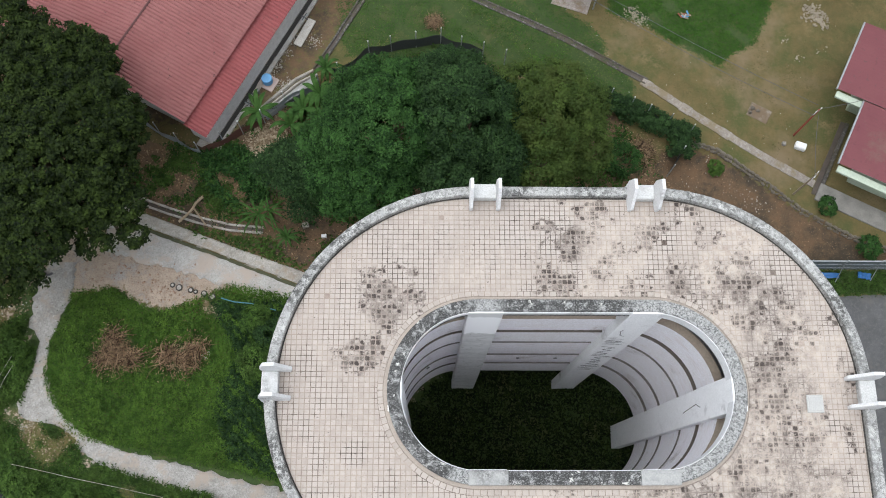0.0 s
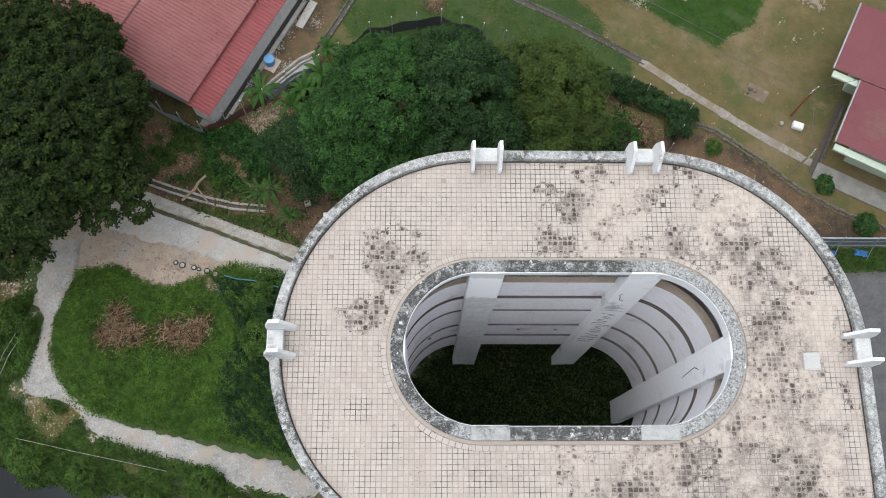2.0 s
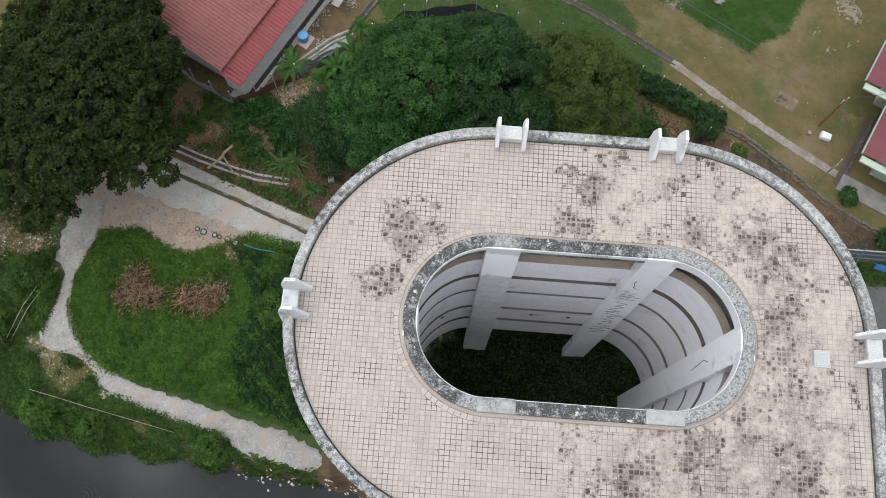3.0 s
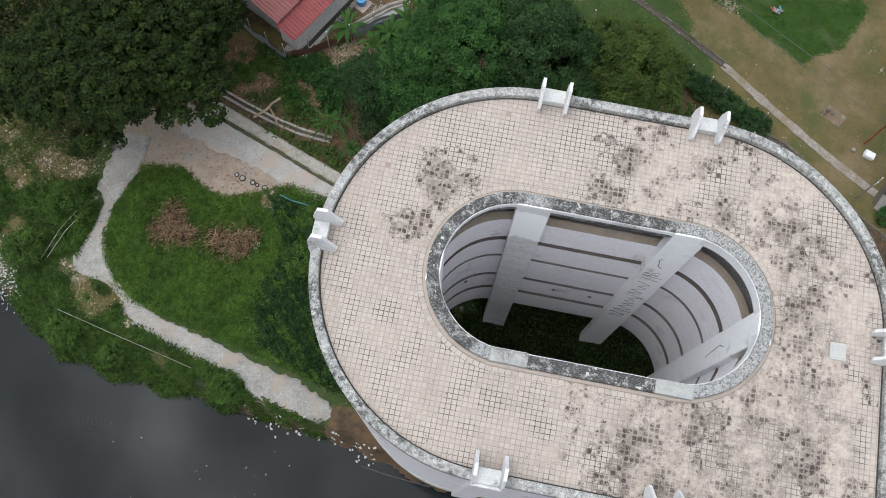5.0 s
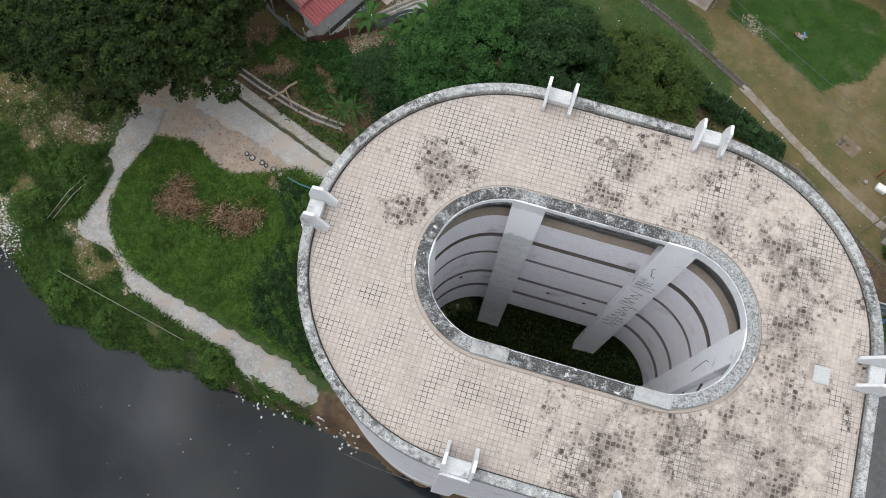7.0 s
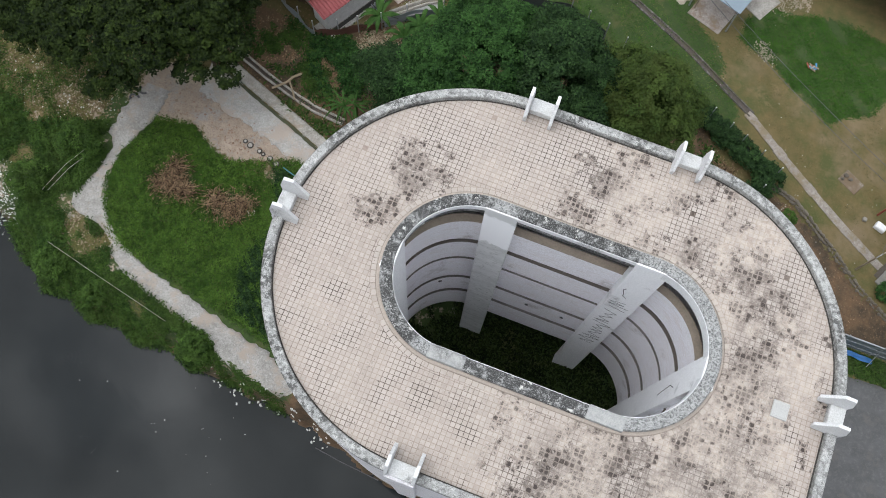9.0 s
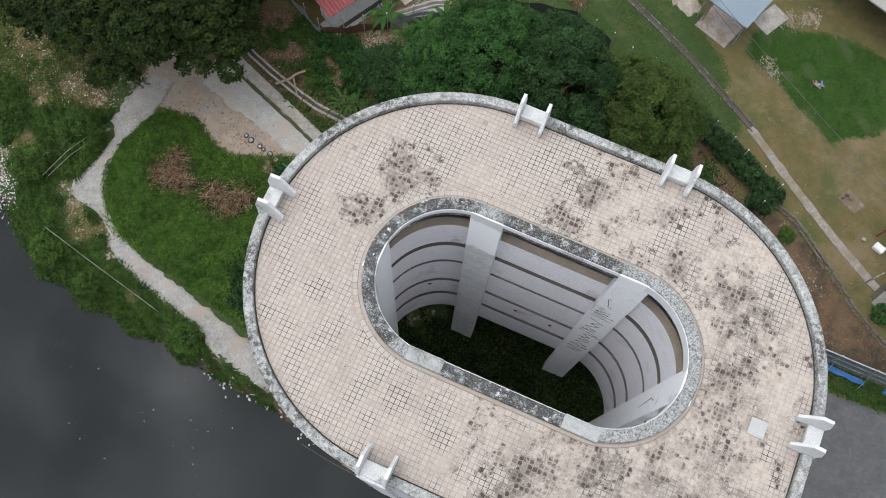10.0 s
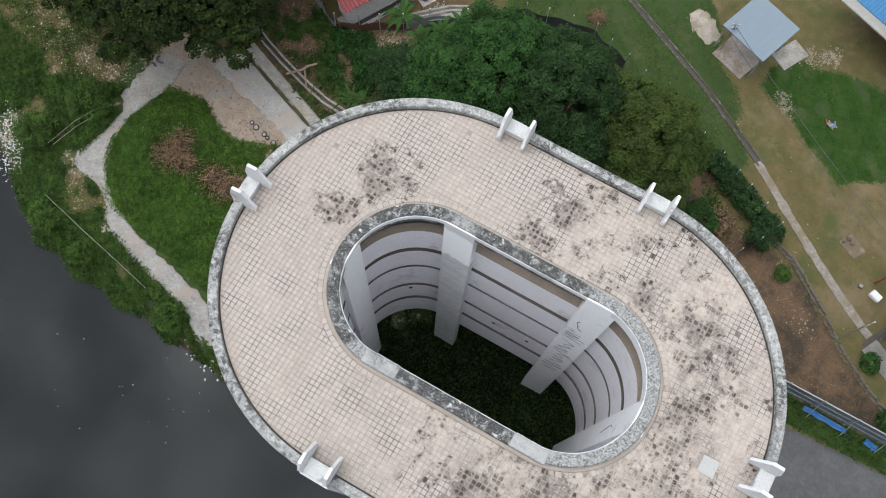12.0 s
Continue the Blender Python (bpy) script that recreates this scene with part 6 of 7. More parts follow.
tagged(part("barrel_plinth", bm, plain("pinkish_slab", (0.55, 0.44, 0.40), 0.85, 0.2)), "pinkish concrete plinth under the water barrel", "slab")

RF = Matrix(((0.455, 0.89, 0, 24.7), (0.89, -0.455, 0, 19.1), (0, 0, 1, 0), (0, 0, 0, 1)))
house2 = thing("house", "house with maroon metal roof and pale green walls", "house", (0, 0, 0))
for u0, u1, v0, v1 in ((0, 4.6, 0, 9), (4.6, 9.75, -1.75, 9)):
    bm = bmesh.new()
    corrugated(bm, u0, u1, v0, v1, 2.95, 3.35, 0.26, 0.004, RF)
    bmesh.ops.recalc_face_normals(bm, faces=bm.faces)
    part("roof", bm, MAROON, house2)
    bm = bmesh.new()
    box(bm, u0 + 0.8, u1 - 0.02, v0 + 1.6, v1, -0.2, 2.88, RF)
    bmesh.ops.recalc_face_normals(bm, faces=bm.faces)
    part("wall", bm, PALE_GREEN, house2)
    bm = bmesh.new()
    box(bm, u0 - 0.45, u0 - 0.005, v0 + 0.05, v1, 2.62, 2.78, RF, 0.02)
    bmesh.ops.recalc_face_normals(bm, faces=bm.faces)
    part("ledge", bm, PALE_GREEN, house2, "pale green concrete ledge")
    bm = bmesh.new()
    box(bm, u0 + 0.01, u1, v0 - 0.1, v0 - 0.01, 2.8, 2.95, RF, 0.01)
    bmesh.ops.recalc_face_normals(bm, faces=bm.faces)
    part("gutter", bm, STEEL, house2)
bm = bmesh.new()
box(bm, -1.3, -0.1, 0.18, 12, -0.2, 0.12, RF, 0.02)
bmesh.ops.recalc_face_normals(bm, faces=bm.faces)
tagged(part("house_apron", bm, plain("mottled_apron", (0.27, 0.26, 0.24), 0.95, 0.5, 1.6, 0.6)), "weathered grey concrete apron round the house", "paving", kind="structure")
bm = bmesh.new()
box(bm, -1.0, 4.5, -0.12, 0.17, -0.2, 0.03, RF)
bmesh.ops.recalc_face_normals(bm, faces=bm.faces)
ditch_curb = bmesh.new()
box(ditch_curb, -0.09, 4.5, 0.18, 0.42, -0.2, 0.14, RF, 0.02)
bmesh.ops.recalc_face_normals(ditch_curb, faces=ditch_curb.faces)
tagged(part("house_curb", ditch_curb, DRAIN_STONE), "dark weathered curb between ditch and house", "kerb", kind="structure")
tagged(part("house_ditch", bm, DARK_WET), "dark narrow ditch beside the house", "drain", kind="structure")

shed = thing("shed", "open shed with a flat pale blue metal roof", "shed", (10.15, 33.05, 0))
SR = Matrix.Rotation(math.atan2(-1.1, 3.2) , 4, "Z")
bm = bmesh.new()
k = 34
rows = []
for i in range(k + 1):
    u = -1.72 + 3.44 * i / k
    rows.append([bm.verts.new(SR @ Vector((u, v, 2.6 + z + 0.012 * (i % 2)))) for v, z in ((-1.72, -0.05), (-1.72, 0.0), (1.72, 0.12), (1.72, 0.07))])
for a, b in zip(rows, rows[1:]):
    for j in range(3):
        bm.faces.new((a[j], b[j], b[j + 1], a[j + 1]))
part("roof", bm, TIN_BLUE, shed, "flat pale blue metal roof")
bm = bmesh.new()
rod(bm, (0, 0, 0), (0, 0, 2.55), 0.05, 0.05, 8)
leg = finish(bm, "post", STEEL)
for sx in (-1.5, 1.5):
    for sy in (-1.5, 1.5):
        o = new("post", leg)
        o.parent = shed
        o.location = SR @ Vector((sx, sy, 0))
bm = bmesh.new()
box(bm, -1.6, 0.9, -1.95, 1.3, -0.2, 0.05, Matrix.Translation((10.45, 32.85, 0)) @ SR, 0.02)
tagged(part("shed_floor", bm, worn_paving("pinkish_floor", (0.44, 0.39, 0.36), (0.27, 0.23, 0.20), (0.25, 0.19, 0.14), 0.16)), "stained pinkish concrete floor slab under the shed", "slab", kind="structure")
bm = bmesh.new()
box(bm, -1.05, 1.05, -0.7, 0.7, -0.2, 0.06, Matrix.Translation((12.85, 34.05, 0)) @ Matrix.Rotation(1.08, 4, "Z"), 0.03)
tagged(part("shed_step", bm, PALE_CONCRETE), "pale broken concrete slab beside the shed", "slab", kind="structure")

BF = Matrix(((0.945, 0.327, 0, 13.85), (-0.327, 0.945, 0, 37.1), (0, 0, 1, 0), (0, 0, 0, 1)))
house3 = thing("house", "house with bright blue metal roof and white ledge", "house", (0, 0, 0))
bm = bmesh.new()
box(bm, 1.2, 16, 2.7, 8, -0.2, 2.6, BF)
part("wall", bm, WHITE, house3)
bm = bmesh.new()
box(bm, -0.1, 16, 0.32, 1.05, 2.6, 2.72, BF, 0.02)
part("ledge", bm, plain("white_ledge", (0.38, 0.37, 0.345), 0.8, 0.4, 0.8, 0.4), house3, "stained white concrete ledge")
bm = bmesh.new()
corrugated(bm, -0.2, 16, 1.05, 8, 2.75, 3.4, 0.25, 0.02, BF)
part("roof", bm, plain("blue_roof_sheet", (0.04, 0.20, 0.42), 0.5, 0.12), house3)


# ---- poles and wires ----
def utility_pole(at, h, material, label, arm):
    ob = thing("utility_pole", label, "pole", (*at, float(height(*at))))
    bm = bmesh.new()
    rod(bm, (0, 0, -0.3), (0, 0, h), 0.07, 0.05, 8)
    part("shaft", bm, material, ob)
    for dz in (0.0, -0.35):
        bm = bmesh.new()
        box(bm, -0.26, 0.26, -0.025, 0.025, h - 0.15 + dz, h - 0.09 + dz, Matrix.Rotation(arm, 4, "Z"), 0.006)
        part("crossarm", bm, STEEL, ob)
    for s in (-0.22, 0.22):
        bm = bmesh.new()
        bmesh.ops.create_cone(bm, cap_ends=True, segments=8, radius1=0.035, radius2=0.02, depth=0.1, matrix=Matrix.Rotation(arm, 4, "Z") @ Matrix.Translation((s, 0, h - 0.04)))
        part("insulator", bm, WHITE, ob)
    return ob


utility_pole((23.5, 22.2), 3.8, BRICK_RED, "short rust-red utility pole with wires", 0.6)
utility_pole((23.0, 18.2), 3.5, TIMBER, "short grey timber utility pole by the house", 0.9)
utility_pole((8.66, 32.05), 3.2, TIMBER, "short grey timber utility pole by the shed", 0.4)


def wire(a, b, sag, label, r=0.017):
    bm = bmesh.new()
    a, b = Vector(a), Vector(b)
    pts = [a + (b - a) * u - Vector((0, 0, sag * 4 * u * (1 - u))) for u in np.linspace(0, 1, 15)]
    tube(bm, pts, [r] * len(pts), 5)
    return tagged(part("overhead_wire", bm, CHARCOAL), label, "wire", "overhead wires")


wire((23.5, 22.5, 3.75), (8.5, 31.9, 3.3), 0.35, "thin black overhead wire across the yard")
wire((23.3, 22.0, 3.4), (8.4, 31.4, 3.0), 0.5, "thin black overhead wire across the yard")
wire((23.6, 22.3, 3.7), (26.5, 23.2, 2.95), 0.1, "thin black overhead wire to the house")
wire((23.6, 22.0, 3.4), (22.95, 18.3, 3.4), 0.15, "thin black overhead wire between two poles")


# ---- small things ----
TAN_RUBBLE = plain("tan_rubble", (0.36, 0.31, 0.24), 0.95, 0.4, 3.0)
DRY_WOOD = plain("dry_wood", (0.36, 0.28, 0.19), 0.9, 0.3, 3.0)
def rubble(name, label, spots, count, size, material, seed, spread_r, category="rubble"):
    """Scattered broken pieces, too many to count."""
    r = random.Random(seed)
    co, fs = [], []
    base = bmesh.new()
    bmesh.ops.create_cube(base, size=1.0)
    verts = [v.co.copy() for v in base.verts]
    faces = [[v.index for v in f.verts] for f in base.faces]
    base.free()
    for k in range(count):
        x, y = r.choice(spots)
        x, y = x + r.gauss(0, spread_r), y + r.gauss(0, spread_r)
        s = size * r.uniform(0.4, 1.4)
        z = max(float(height(x, y)), WATER) + s * 0.2
        m = Matrix.Translation((x, y, z)) @ Euler((r.uniform(-.5, .5), r.uniform(-.5, .5), r.uniform(0, 6))).to_matrix().to_4x4() @ Matrix.Diagonal((s, s * r.uniform(.4, 1), s * r.uniform(.2, .6), 1))
        b = len(co)
        co += [tuple(m @ (v * (1 + r.uniform(-.25, .25)))) for v in verts]
        fs += [[b + i for i in f] for f in faces]
    return tagged(arrays(name, co, fs, material), label, category, kind="stuff")


rubble("litter", "white plastic litter washed up on the bank", [(-28.4, 4.3), (-27.6, 3.4), (-29.2, 5.0), (-27.0, 3.2), (-28.0, 2.9)], 480, 0.085, LITTER, 71, 0.62, "litter")
rubble("litter", "white litter and debris along the waterline", [(-10.7, -1.75), (-9.4, -1.9), (-8, -2.0), (-6.8, -2.1), (-5.5, -2.2), (-4.2, -2.5), (-3.2, -2.8)], 80, 0.11, LITTER, 72, 0.28, "litter")
rubble("litter", "pale litter strewn through the grass", [(-29, 11), (-27, 10.5), (-25.5, 10.9), (-31, 12), (-24.5, 11.2)], 300, 0.062, LITTER, 73, 1.2, "litter")
rubble("leaf_litter", "mats of pale straw and dead leaves on the dry bank", [(-29, 11), (-27, 10.5), (-25.5, 10.9), (-31, 12), (-24.5, 11.2), (-28.2, 10.2), (-26.2, 11.8), (-22.8, 3.6), (-20.8, 2.7), (-12.6, 10.9)], 2700, 0.075, LEAF_STRAW, 97, 0.7, "leaf litter")
rubble("litter", "bits of white litter adrift on the river", [(-13, -6), (-9, -5), (-16, -8), (-11, -4), (-8, -9), (-18, -4)], 26, 0.05, LITTER, 82, 0.9, "litter")
rubble("litter", "bits of pale litter strewn over the yard", [(14, 27), (18, 25), (21, 28), (22, 22), (10, 29), (16, 32), (5, 29.5), (24, 26), (13, 34)], 60, 0.032, LITTER, 74, 1.8, "litter")
rubble("rubble", "pale rubble and broken concrete in the yard", [(25.6, 31.2), (25.8, 30.9), (26.1, 30.4), (26.2, 30.7)], 230, 0.12, TAN_RUBBLE, 75, 0.3)
rubble("rubble", "a few small stones on the dry yard", [(23.7, 28.8), (24.4, 27.6), (26.0, 28.2)], 26, 0.1, TAN_RUBBLE, 98, 0.22)
rubble("rubble", "tan rubble strewn beside the shed", [(13.6, 34.4), (14.3, 34.4), (14.9, 34.9), (15.5, 35.5), (14.0, 34.9)], 300, 0.07, TAN_RUBBLE, 76, 0.28)
rubble("rubble", "crumbled tan rubble at the edge of the lawn", [(13.9, 30.7), (14.2, 30.3), (13.6, 30.9)], 220, 0.07, TAN_RUBBLE, 99, 0.26)
SAND = worn_paving("pale_sand", (0.50, 0.44, 0.38), (0.38, 0.33, 0.27), (0.30, 0.25, 0.19), 0.2)
mx, my = np.meshgrid(np.linspace(-1.5, 1.5, 44), np.linspace(-1.0, 1.0, 32), indexing="ij")
away = np.hypot(mx / 1.3, my / 0.78) + 0.16 * wobble(mx, my, 3.4, 2.0) + 0.08 * wobble(mx, my, 8.0, 5.0)
mz = 0.34 * np.clip(1 - away, -0.2, 1) ** 1.0 + 0.03 * wobble(mx, my, 11.0, 3.0) * (away < 1)
heap = arrays("sand_mound", np.stack([mx, my, mz], -1).reshape(-1, 3), [(i * 32 + j, (i + 1) * 32 + j, (i + 1) * 32 + j + 1, i * 32 + j + 1) for i in range(43) for j in range(31)], SAND, smooth=True)
heap.matrix_basis = Matrix.Translation((7.05, 33.2, float(height(7.05, 33.2)) + 0.005)) @ Matrix.Rotation(-0.62, 4, "Z")
tagged(heap, "low mound of pale sand on the grass beside the shed", "sand mound")
rubble("rubble", "stones and broken concrete on the bare soil", [(20.0, 18.1), (18.2, 21.0), (21, 17.5), (16.5, 18)], 120, 0.06, PALE_CONCRETE, 77, 0.5)
rubble("leaf_litter", "dry pale leaf litter below the banana plants", [(-10.4, 22.4), (-10.2, 21.6), (-9.8, 21.0), (-10.8, 21.0), (-9.3, 22.2), (-10.4, 20.4), (-9.7, 20.2), (-10.0, 21.9)], 2600, 0.08, LEAF_STRAW, 78, 0.45, "leaf litter")
rubble("leaf_litter", "dry leaves and twigs on bare soil", [(-15.5, 20.3), (-13.2, 19.7), (-17, 19.5), (-13, 17.2), (-10.5, 15.0), (13.5, 20.5), (14.2, 19.6), (12.9, 22), (-8.2, 14.4), (-16, 18.4), (-14.5, 18.8), (-18, 18.6), (-12.5, 15.2), (-15.2, 21), (-17.5, 20.4)], 1500, 0.07, LEAF_DRY, 79, 0.8, "leaf litter")
rubble("rubble", "brick rubble and stones on the dirt clearing", [(-16.0, 12.1), (-15.6, 11.9), (-16.4, 12.4), (-15.0, 11.5), (-18.5, 13.2), (-17.2, 12.6), (-20, 13.2), (-14, 12.6)], 170, 0.085, plain("brick_rubble", (0.34, 0.22, 0.16), 0.9, 0.3), 80, 0.65)
rubble("rubble", "rubble and roots in the house yard", [(-7.2, 28.6), (-9.4, 25.2), (-8.9, 25.5), (-9.6, 26.8), (-9.1, 27.7), (-8.6, 28.7), (-10.0, 26.2)], 520, 0.06, PALE_CONCRETE, 81, 0.26)


def brush_heap(at, label, seed, size=1.0, middles=((0.0, 0.0),), fronds_each=46):
    """Cut fronds and brushwood thrown down in sprays, with dead leaves among them."""
    r = random.Random(seed)
    z = float(height(*at))
    ob = thing("brush_heap", label, "brush heap", (*at, z), "brush heaps")
    ob.scale = (size, size, size)
    for mx, my in middles:
        bm = bmesh.new()
        lead = r.uniform(0, 2 * math.pi)
        for k in range(fronds_each):
            a = lead + r.gauss(0, 1.1)
            ln, s0 = r.uniform(0.3, 1.25), r.uniform(-0.3, 0.35)
            bend = r.uniform(-0.5, 0.5)
            top, jx, jy = r.uniform(0.1, 0.6), r.gauss(0, 0.22), r.gauss(0, 0.22)
            pts = []
            for i in range(4):
                u = i / 3
                pts.append((mx + jx + math.cos(a + bend * u) * (s0 + ln * u), my + jy + math.sin(a + bend * u) * (s0 + ln * u), 0.12 + top * (1 - u * u)))
            tube(bm, pts, [0.026, 0.022, 0.016, 0.008], 4)
        tagged(part("fronds", bm, LEAF_BRUSH, ob), kind="stuff")
    bm = bmesh.new()
    for k in range(420):
        a, d = r.uniform(0, 2 * math.pi), abs(r.gauss(0, 0.5))
        ox, oy = middles[k % len(middles)]
        p = Vector((ox + math.cos(a) * d, oy + math.sin(a) * d, 0.1 + 0.5 * math.exp(-d * d * 1.5) * r.random()))
        b = r.uniform(0, 2 * math.pi)
        q = p + Vector((math.cos(b), math.sin(b), r.uniform(-0.1, 0.3))) * r.uniform(0.2, 0.6)
        q.z = max(q.z, 0.05)
        rod(bm, p, q, r.uniform(0.012, 0.028), 0.008, 4)
    tagged(part("brushwood", bm, LEAF_BRUSH, ob), kind="stuff")
    rr2 = np.random.default_rng(seed)
    m = np.array(middles)[rr2.integers(0, len(middles), 900)]
    pp = np.column_stack([m + rr2.normal(0, 0.45, (900, 2)), rr2.uniform(0.05, 0.55, 900)])
    co, fs = leaf_quads(pp, unit(np.array((0, 0, 1.0)) + rr2.normal(size=pp.shape) * 0.7), 0.2, 0.05, rr2)
    tagged(arrays("dead_leaves", co, fs, LEAF_DRY, ob), kind="stuff")
    return ob


brush_heap((-17.9, 8.2), "sprawling heap of dead brown palm fronds and brushwood", 91, 1.0, ((-0.2, 0.7), (0.2, -0.2), (-0.5, -0.5), (0.9, -0.5)))
brush_heap((13.5, 20.9), "tangle of dead branches below the hedge", 93)
brush_heap((0.6, 30.0), "low heap of reddish brown cut branches", 94, 0.6)
brush_heap((-14.2, 7.9), "wide heap of reddish brown dead fronds and twigs", 92, 1.0, ((-0.7, 0.0), (0.3, -0.3), (0.9, 0.4)))
rubble("plastic_scrap", "broken white plastic scraps beside the brush heap", [(-12.75, 7.95), (-12.65, 8.1)], 16, 0.14, LITTER, 95, 0.14, "litter")


def pot(at, r, label):
    ob = thing("planter_tyre", label, "tyre", (*at, float(height(*at))), "old tyres")
    bm = bmesh.new()
    ring = []
    for i in range(18):
        a = 2 * math.pi * i / 18
        ring.append([bm.verts.new(((r + 0.04 * math.cos(b)) * math.cos(a), (r + 0.04 * math.cos(b)) * math.sin(a), 0.07 + 0.06 * math.sin(b))) for b in np.linspace(0, 2 * math.pi, 7)[:-1]])
    for i in range(18):
        for k in range(6):
            bm.faces.new((ring[i][k], ring[(i + 1) % 18][k], ring[(i + 1) % 18][(k + 1) % 6], ring[i][(k + 1) % 6]))
    part("tyre", bm, plain("tyre_rubber", (0.05, 0.045, 0.04), 0.9, 0.3), ob, "", True)
    bm = bmesh.new()
    bmesh.ops.create_cone(bm, segments=16, cap_ends=True, radius1=r, radius2=r * 0.9, depth=0.06, matrix=Matrix.Translation((0, 0, 0.07)))
    part("filling", bm, PALE_CONCRETE, ob, "pale sand filling")
    return ob


for (x, y), r0 in (((-15.0, 12.2), 0.12), ((-14.6, 12.05), 0.17), ((-13.9, 11.9), 0.13), ((-13.6, 11.8), 0.1), ((-13.1, 11.7), 0.15), ((-12.6, 11.5), 0.17)):
    pot((x, y), r0, "old tyre filled with pale sand on the dirt")


def line_thing(name, pts, r, material, label, category):
    bm = bmesh.new()
    tube(bm, [(x, y, max(float(height(x, y)), WATER) + h) for x, y, h in pts], [r] * len(pts), 6)
    return tagged(part(name, bm, material), label, category)


line_thing("bamboo_rail", [(-22.9, 1.8, 0.75), (-20.8, 1.35, 0.72), (-19.7, 1.1, 0.7), (-17, 0.55, 0.68), (-14.4, 0.0, 0.6)], 0.014, PALE_CONCRETE, "thin pale pole lying over the bank weeds", "pole")
line_thing("bamboo_rail", [(-24.5, 4.7, 0.66), (-23.9, 6.4, 0.8), (-23.4, 7.4, 0.78)], 0.014, PALE_CONCRETE, "thin pale pole lying over the bank weeds", "pole")
for x, y, turn in ((-22.75, 12.35, 0.4), (-22.45, 13.0, 2.2)):
    line_thing("torn_tyre", [(x + 0.3 * math.cos(turn + a), y + 0.2 * math.sin(turn + a), 0.09) for a in np.linspace(0, 3.6, 10)], 0.07, CHARCOAL, "torn piece of black tyre on the path", "tyre")
line_thing("bamboo_rail", [(-24.8, 4.6, 0.7), (-24.2, 6.5, 0.85), (-23.6, 7.8, 0.8)], 0.014, PALE_CONCRETE, "thin pale pole lying over the bank weeds", "pole")
line_thing("hose", [(-12.0, 11.35, 0.4), (-11.2, 11.1, 0.5), (-10.2, 11.0, 0.5), (-8.7, 10.6, 0.5)], 0.035, plain("blue_green_hose", (0.05, 0.20, 0.24), 0.5), "blue-green garden hose in the weeds", "hose")
line_thing("log", [(-14.9, 16.1, 0.3), (-14.6, 16.4, 0.32), (-14.2, 16.85, 0.3), (-14.0, 17.3, 0.26), (-13.6, 17.75, 0.2)], 0.085, DRY_WOOD, "crooked pale dead branch across the gutter", "log")
line_thing("log", [(-14.1, 17.0, 0.24), (-13.7, 16.5, 0.3), (-13.25, 15.9, 0.26)], 0.05, DRY_WOOD, "thin pale dead branch across the gutter", "log")
for k, (x, y) in enumerate(((-10.75, 24.75), (-10.95, 24.35), (-11.15, 24.0), (-7.9, 30.2))):
    o = thing("scrap_heap", "dark jumble of old pipes and scrap beside the house", "scrap", (x, y, 0.05))
    for m in range(5):
        bm = bmesh.new()
        a = rr.uniform(0, 3.1)
        rod(bm, (-math.cos(a) * 0.28, -math.sin(a) * 0.28, 0.06 + 0.04 * m), (math.cos(a) * 0.28, math.sin(a) * 0.28, 0.1 + 0.05 * m), 0.03)
        part("scrap", bm, (CHARCOAL, STEEL)[m % 2], o)
line_thing("floating_branch", [(-3.8, -3.4, 0.03), (-2.2, -3.6, 0.05), (0.4, -3.8, 0.03)], 0.03, CHARCOAL, "dark branch floating beside the tower", "branch")
bm = bmesh.new()
box(bm, -0.34, 0.34, -0.23, 0.23, 0.0, 0.36, Matrix.Translation((23.75, 21.35, 0)) @ Matrix.Rotation(-0.35, 4, "Z"), 0.04)
box(bm, -0.29, 0.29, -0.18, 0.18, 0.36, 0.40, Matrix.Translation((23.75, 21.35, 0)) @ Matrix.Rotation(-0.35, 4, "Z"), 0.015)
tagged(part("cool_box", bm, WHITE), "white rectangular box on the dry yard", "box")
bm = bmesh.new()
box(bm, -0.12, 0.12, -0.12, 0.12, 0.0, 0.22, Matrix.Translation((22.75, 21.55, 0)), 0.03)
tagged(part("small_box", bm, PALE_CONCRETE), "small pale block beside the white box", "block")
bm = bmesh.new()
box(bm, -0.7, 0.7, -0.5, 0.5, -0.1, 0.06, Matrix.Translation((21.4, 23.7, 0)) @ Matrix.Rotation(-0.5, 4, "Z"), 0.03)
tagged(part("stone_slab", bm, worn_paving("worn_slab", (0.27, 0.22, 0.17), (0.17, 0.13, 0.09), (0.18, 0.13, 0.085), 0.2)), "worn stone slab sunk in the dry yard", "slab")
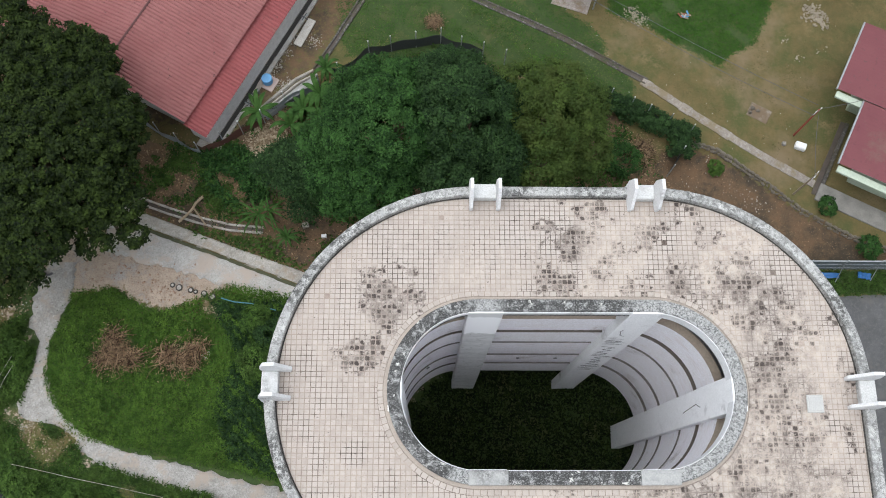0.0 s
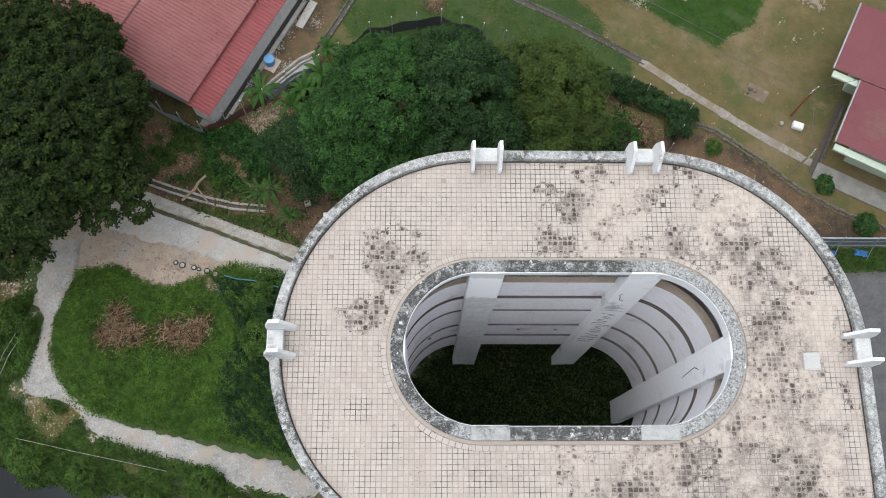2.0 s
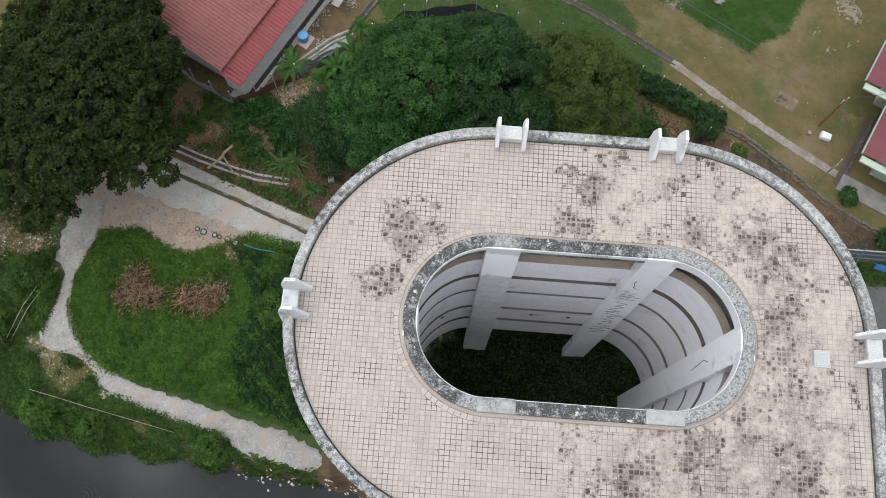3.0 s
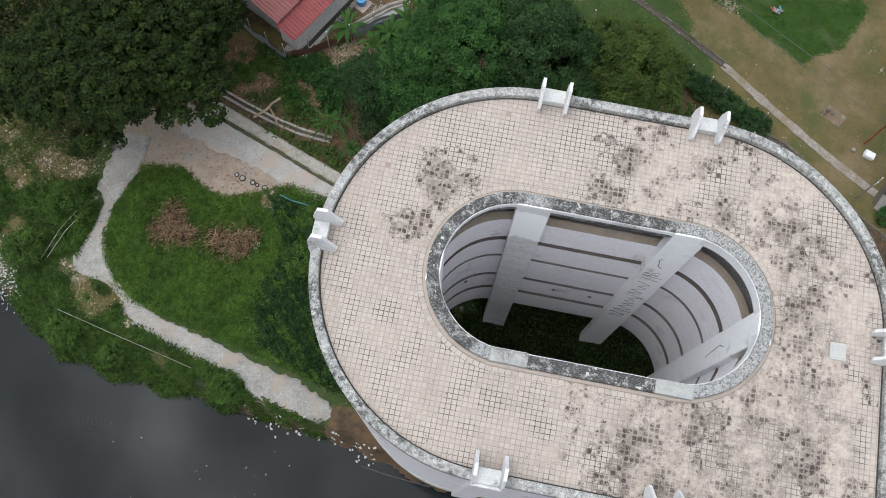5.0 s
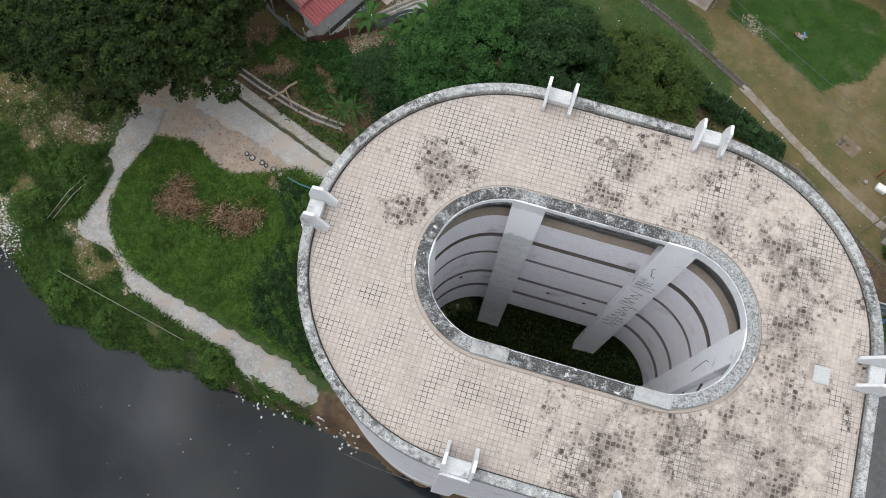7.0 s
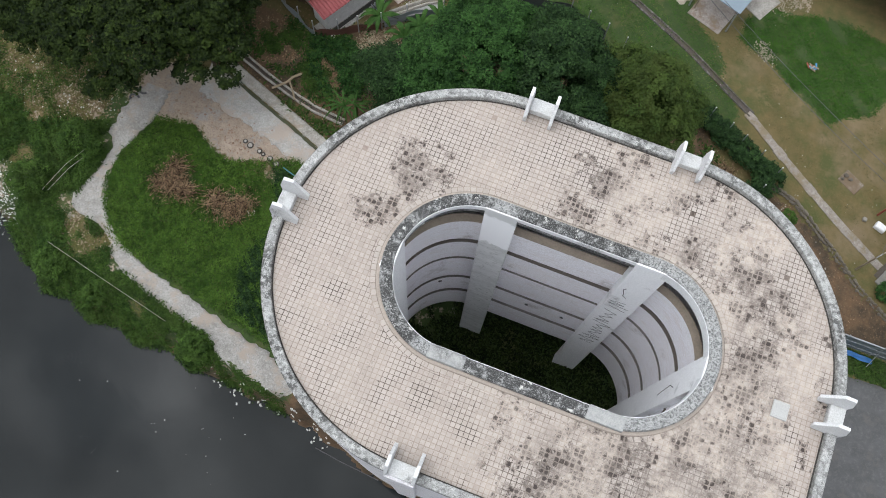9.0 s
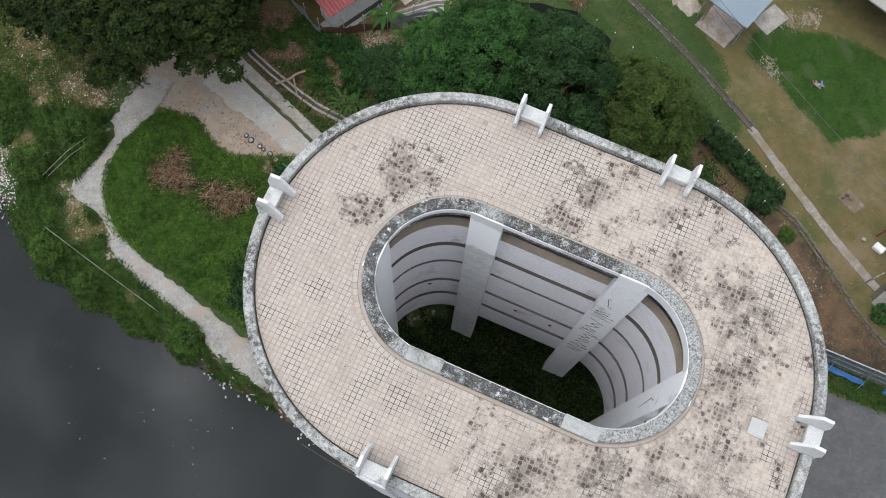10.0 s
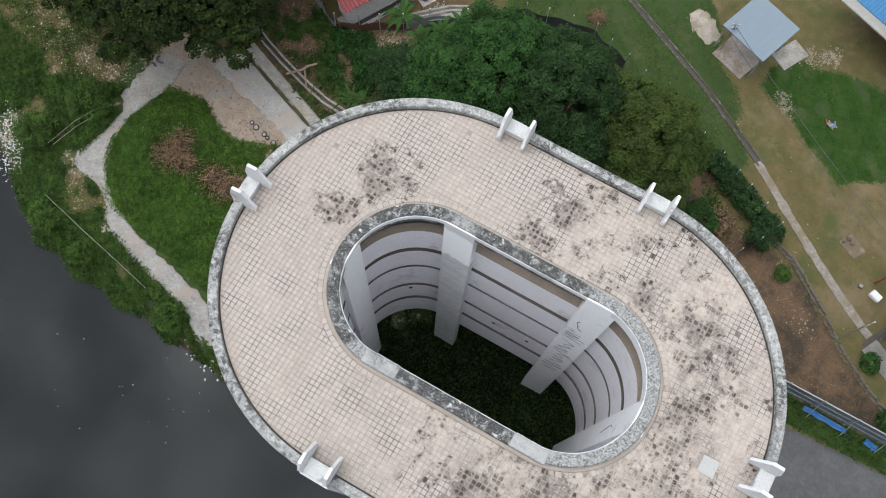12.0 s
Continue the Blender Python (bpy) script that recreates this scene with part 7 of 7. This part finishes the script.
for k, (x, y, s) in enumerate(((21.0, 24.0, 0.42), (21.3, 23.8, 0.34), (20.8, 23.7, 0.3))):
    o = part("boulder", stone_mesh(200 + k), ROCK)
    o.matrix_basis = Matrix.Translation((x, y, 0.14)) @ Matrix.Diagonal((s, s * 0.8, s * 0.6, 1))
    tagged(o, "grey boulder on the worn stone slab", "stone", "boulders")

bm = bmesh.new()
box(bm, -0.16, 0.16, -0.1, 0.1, -0.05, 0.2, Matrix.Translation((-6.1, 15.3, 0)) @ Matrix.Rotation(0.1, 4, "Z"), 0.03)
tagged(part("small_box", bm, WHITE), "small white box on the red soil by the tower", "box")
bm = bmesh.new()
box(bm, -0.2, 0.2, -0.17, 0.17, -0.05, 0.2, Matrix.Translation((-7.25, 16.0, 0)) @ Matrix.Rotation(0.3, 4, "Z"), 0.03)
tagged(part("small_box", bm, PALE_CONCRETE), "pale concrete block under the palm", "block")

toy = thing("toy_heap", "heap of red and blue plastic scraps on the lawn", "scrap heap", (17.1, 30.6, 0))
for k in range(9):
    bm = bmesh.new()
    box(bm, -0.3 + 0.02 * k, 0.3 - 0.02 * k, -0.04, 0.04, 0.0, 0.05, Matrix.Translation((rr.gauss(0, 0.13), rr.gauss(0, 0.1), 0.02 + 0.03 * k)) @ Matrix.Rotation(rr.uniform(0, 3), 4, "Z"))
    part("scrap", bm, (BRICK_RED, TIMBER, STEEL, BLUE, TIMBER)[k % 5], toy)

# ---- single tiles of the southern roof walk ----
h = TILE / 2 - g
bm = bmesh.new()
lo = [bm.verts.new((x, y, -0.03)) for x, y in ((-h, -h), (h, -h), (h, h), (-h, h))]
hi = [bm.verts.new((x * 0.97, y * 0.97, 0)) for x, y in ((-h, -h), (h, -h), (h, h), (-h, h))]
bm.faces.new(hi)
for i in range(4):
    j = (i + 1) % 4
    bm.faces.new((lo[i], lo[j], hi[j], hi[i]))
tile_mesh = finish(bm, "roof_tile", TILE_ONE)
for x, y in singles:
    o = new("tile", tile_mesh)
    o.parent = roof_slab
    o.location = (x, y, ROOF + rng.uniform(-0.002, 0.002))
    o.rotation_euler = (rng.uniform(-.006, .006), rng.uniform(-.006, .006), 0)
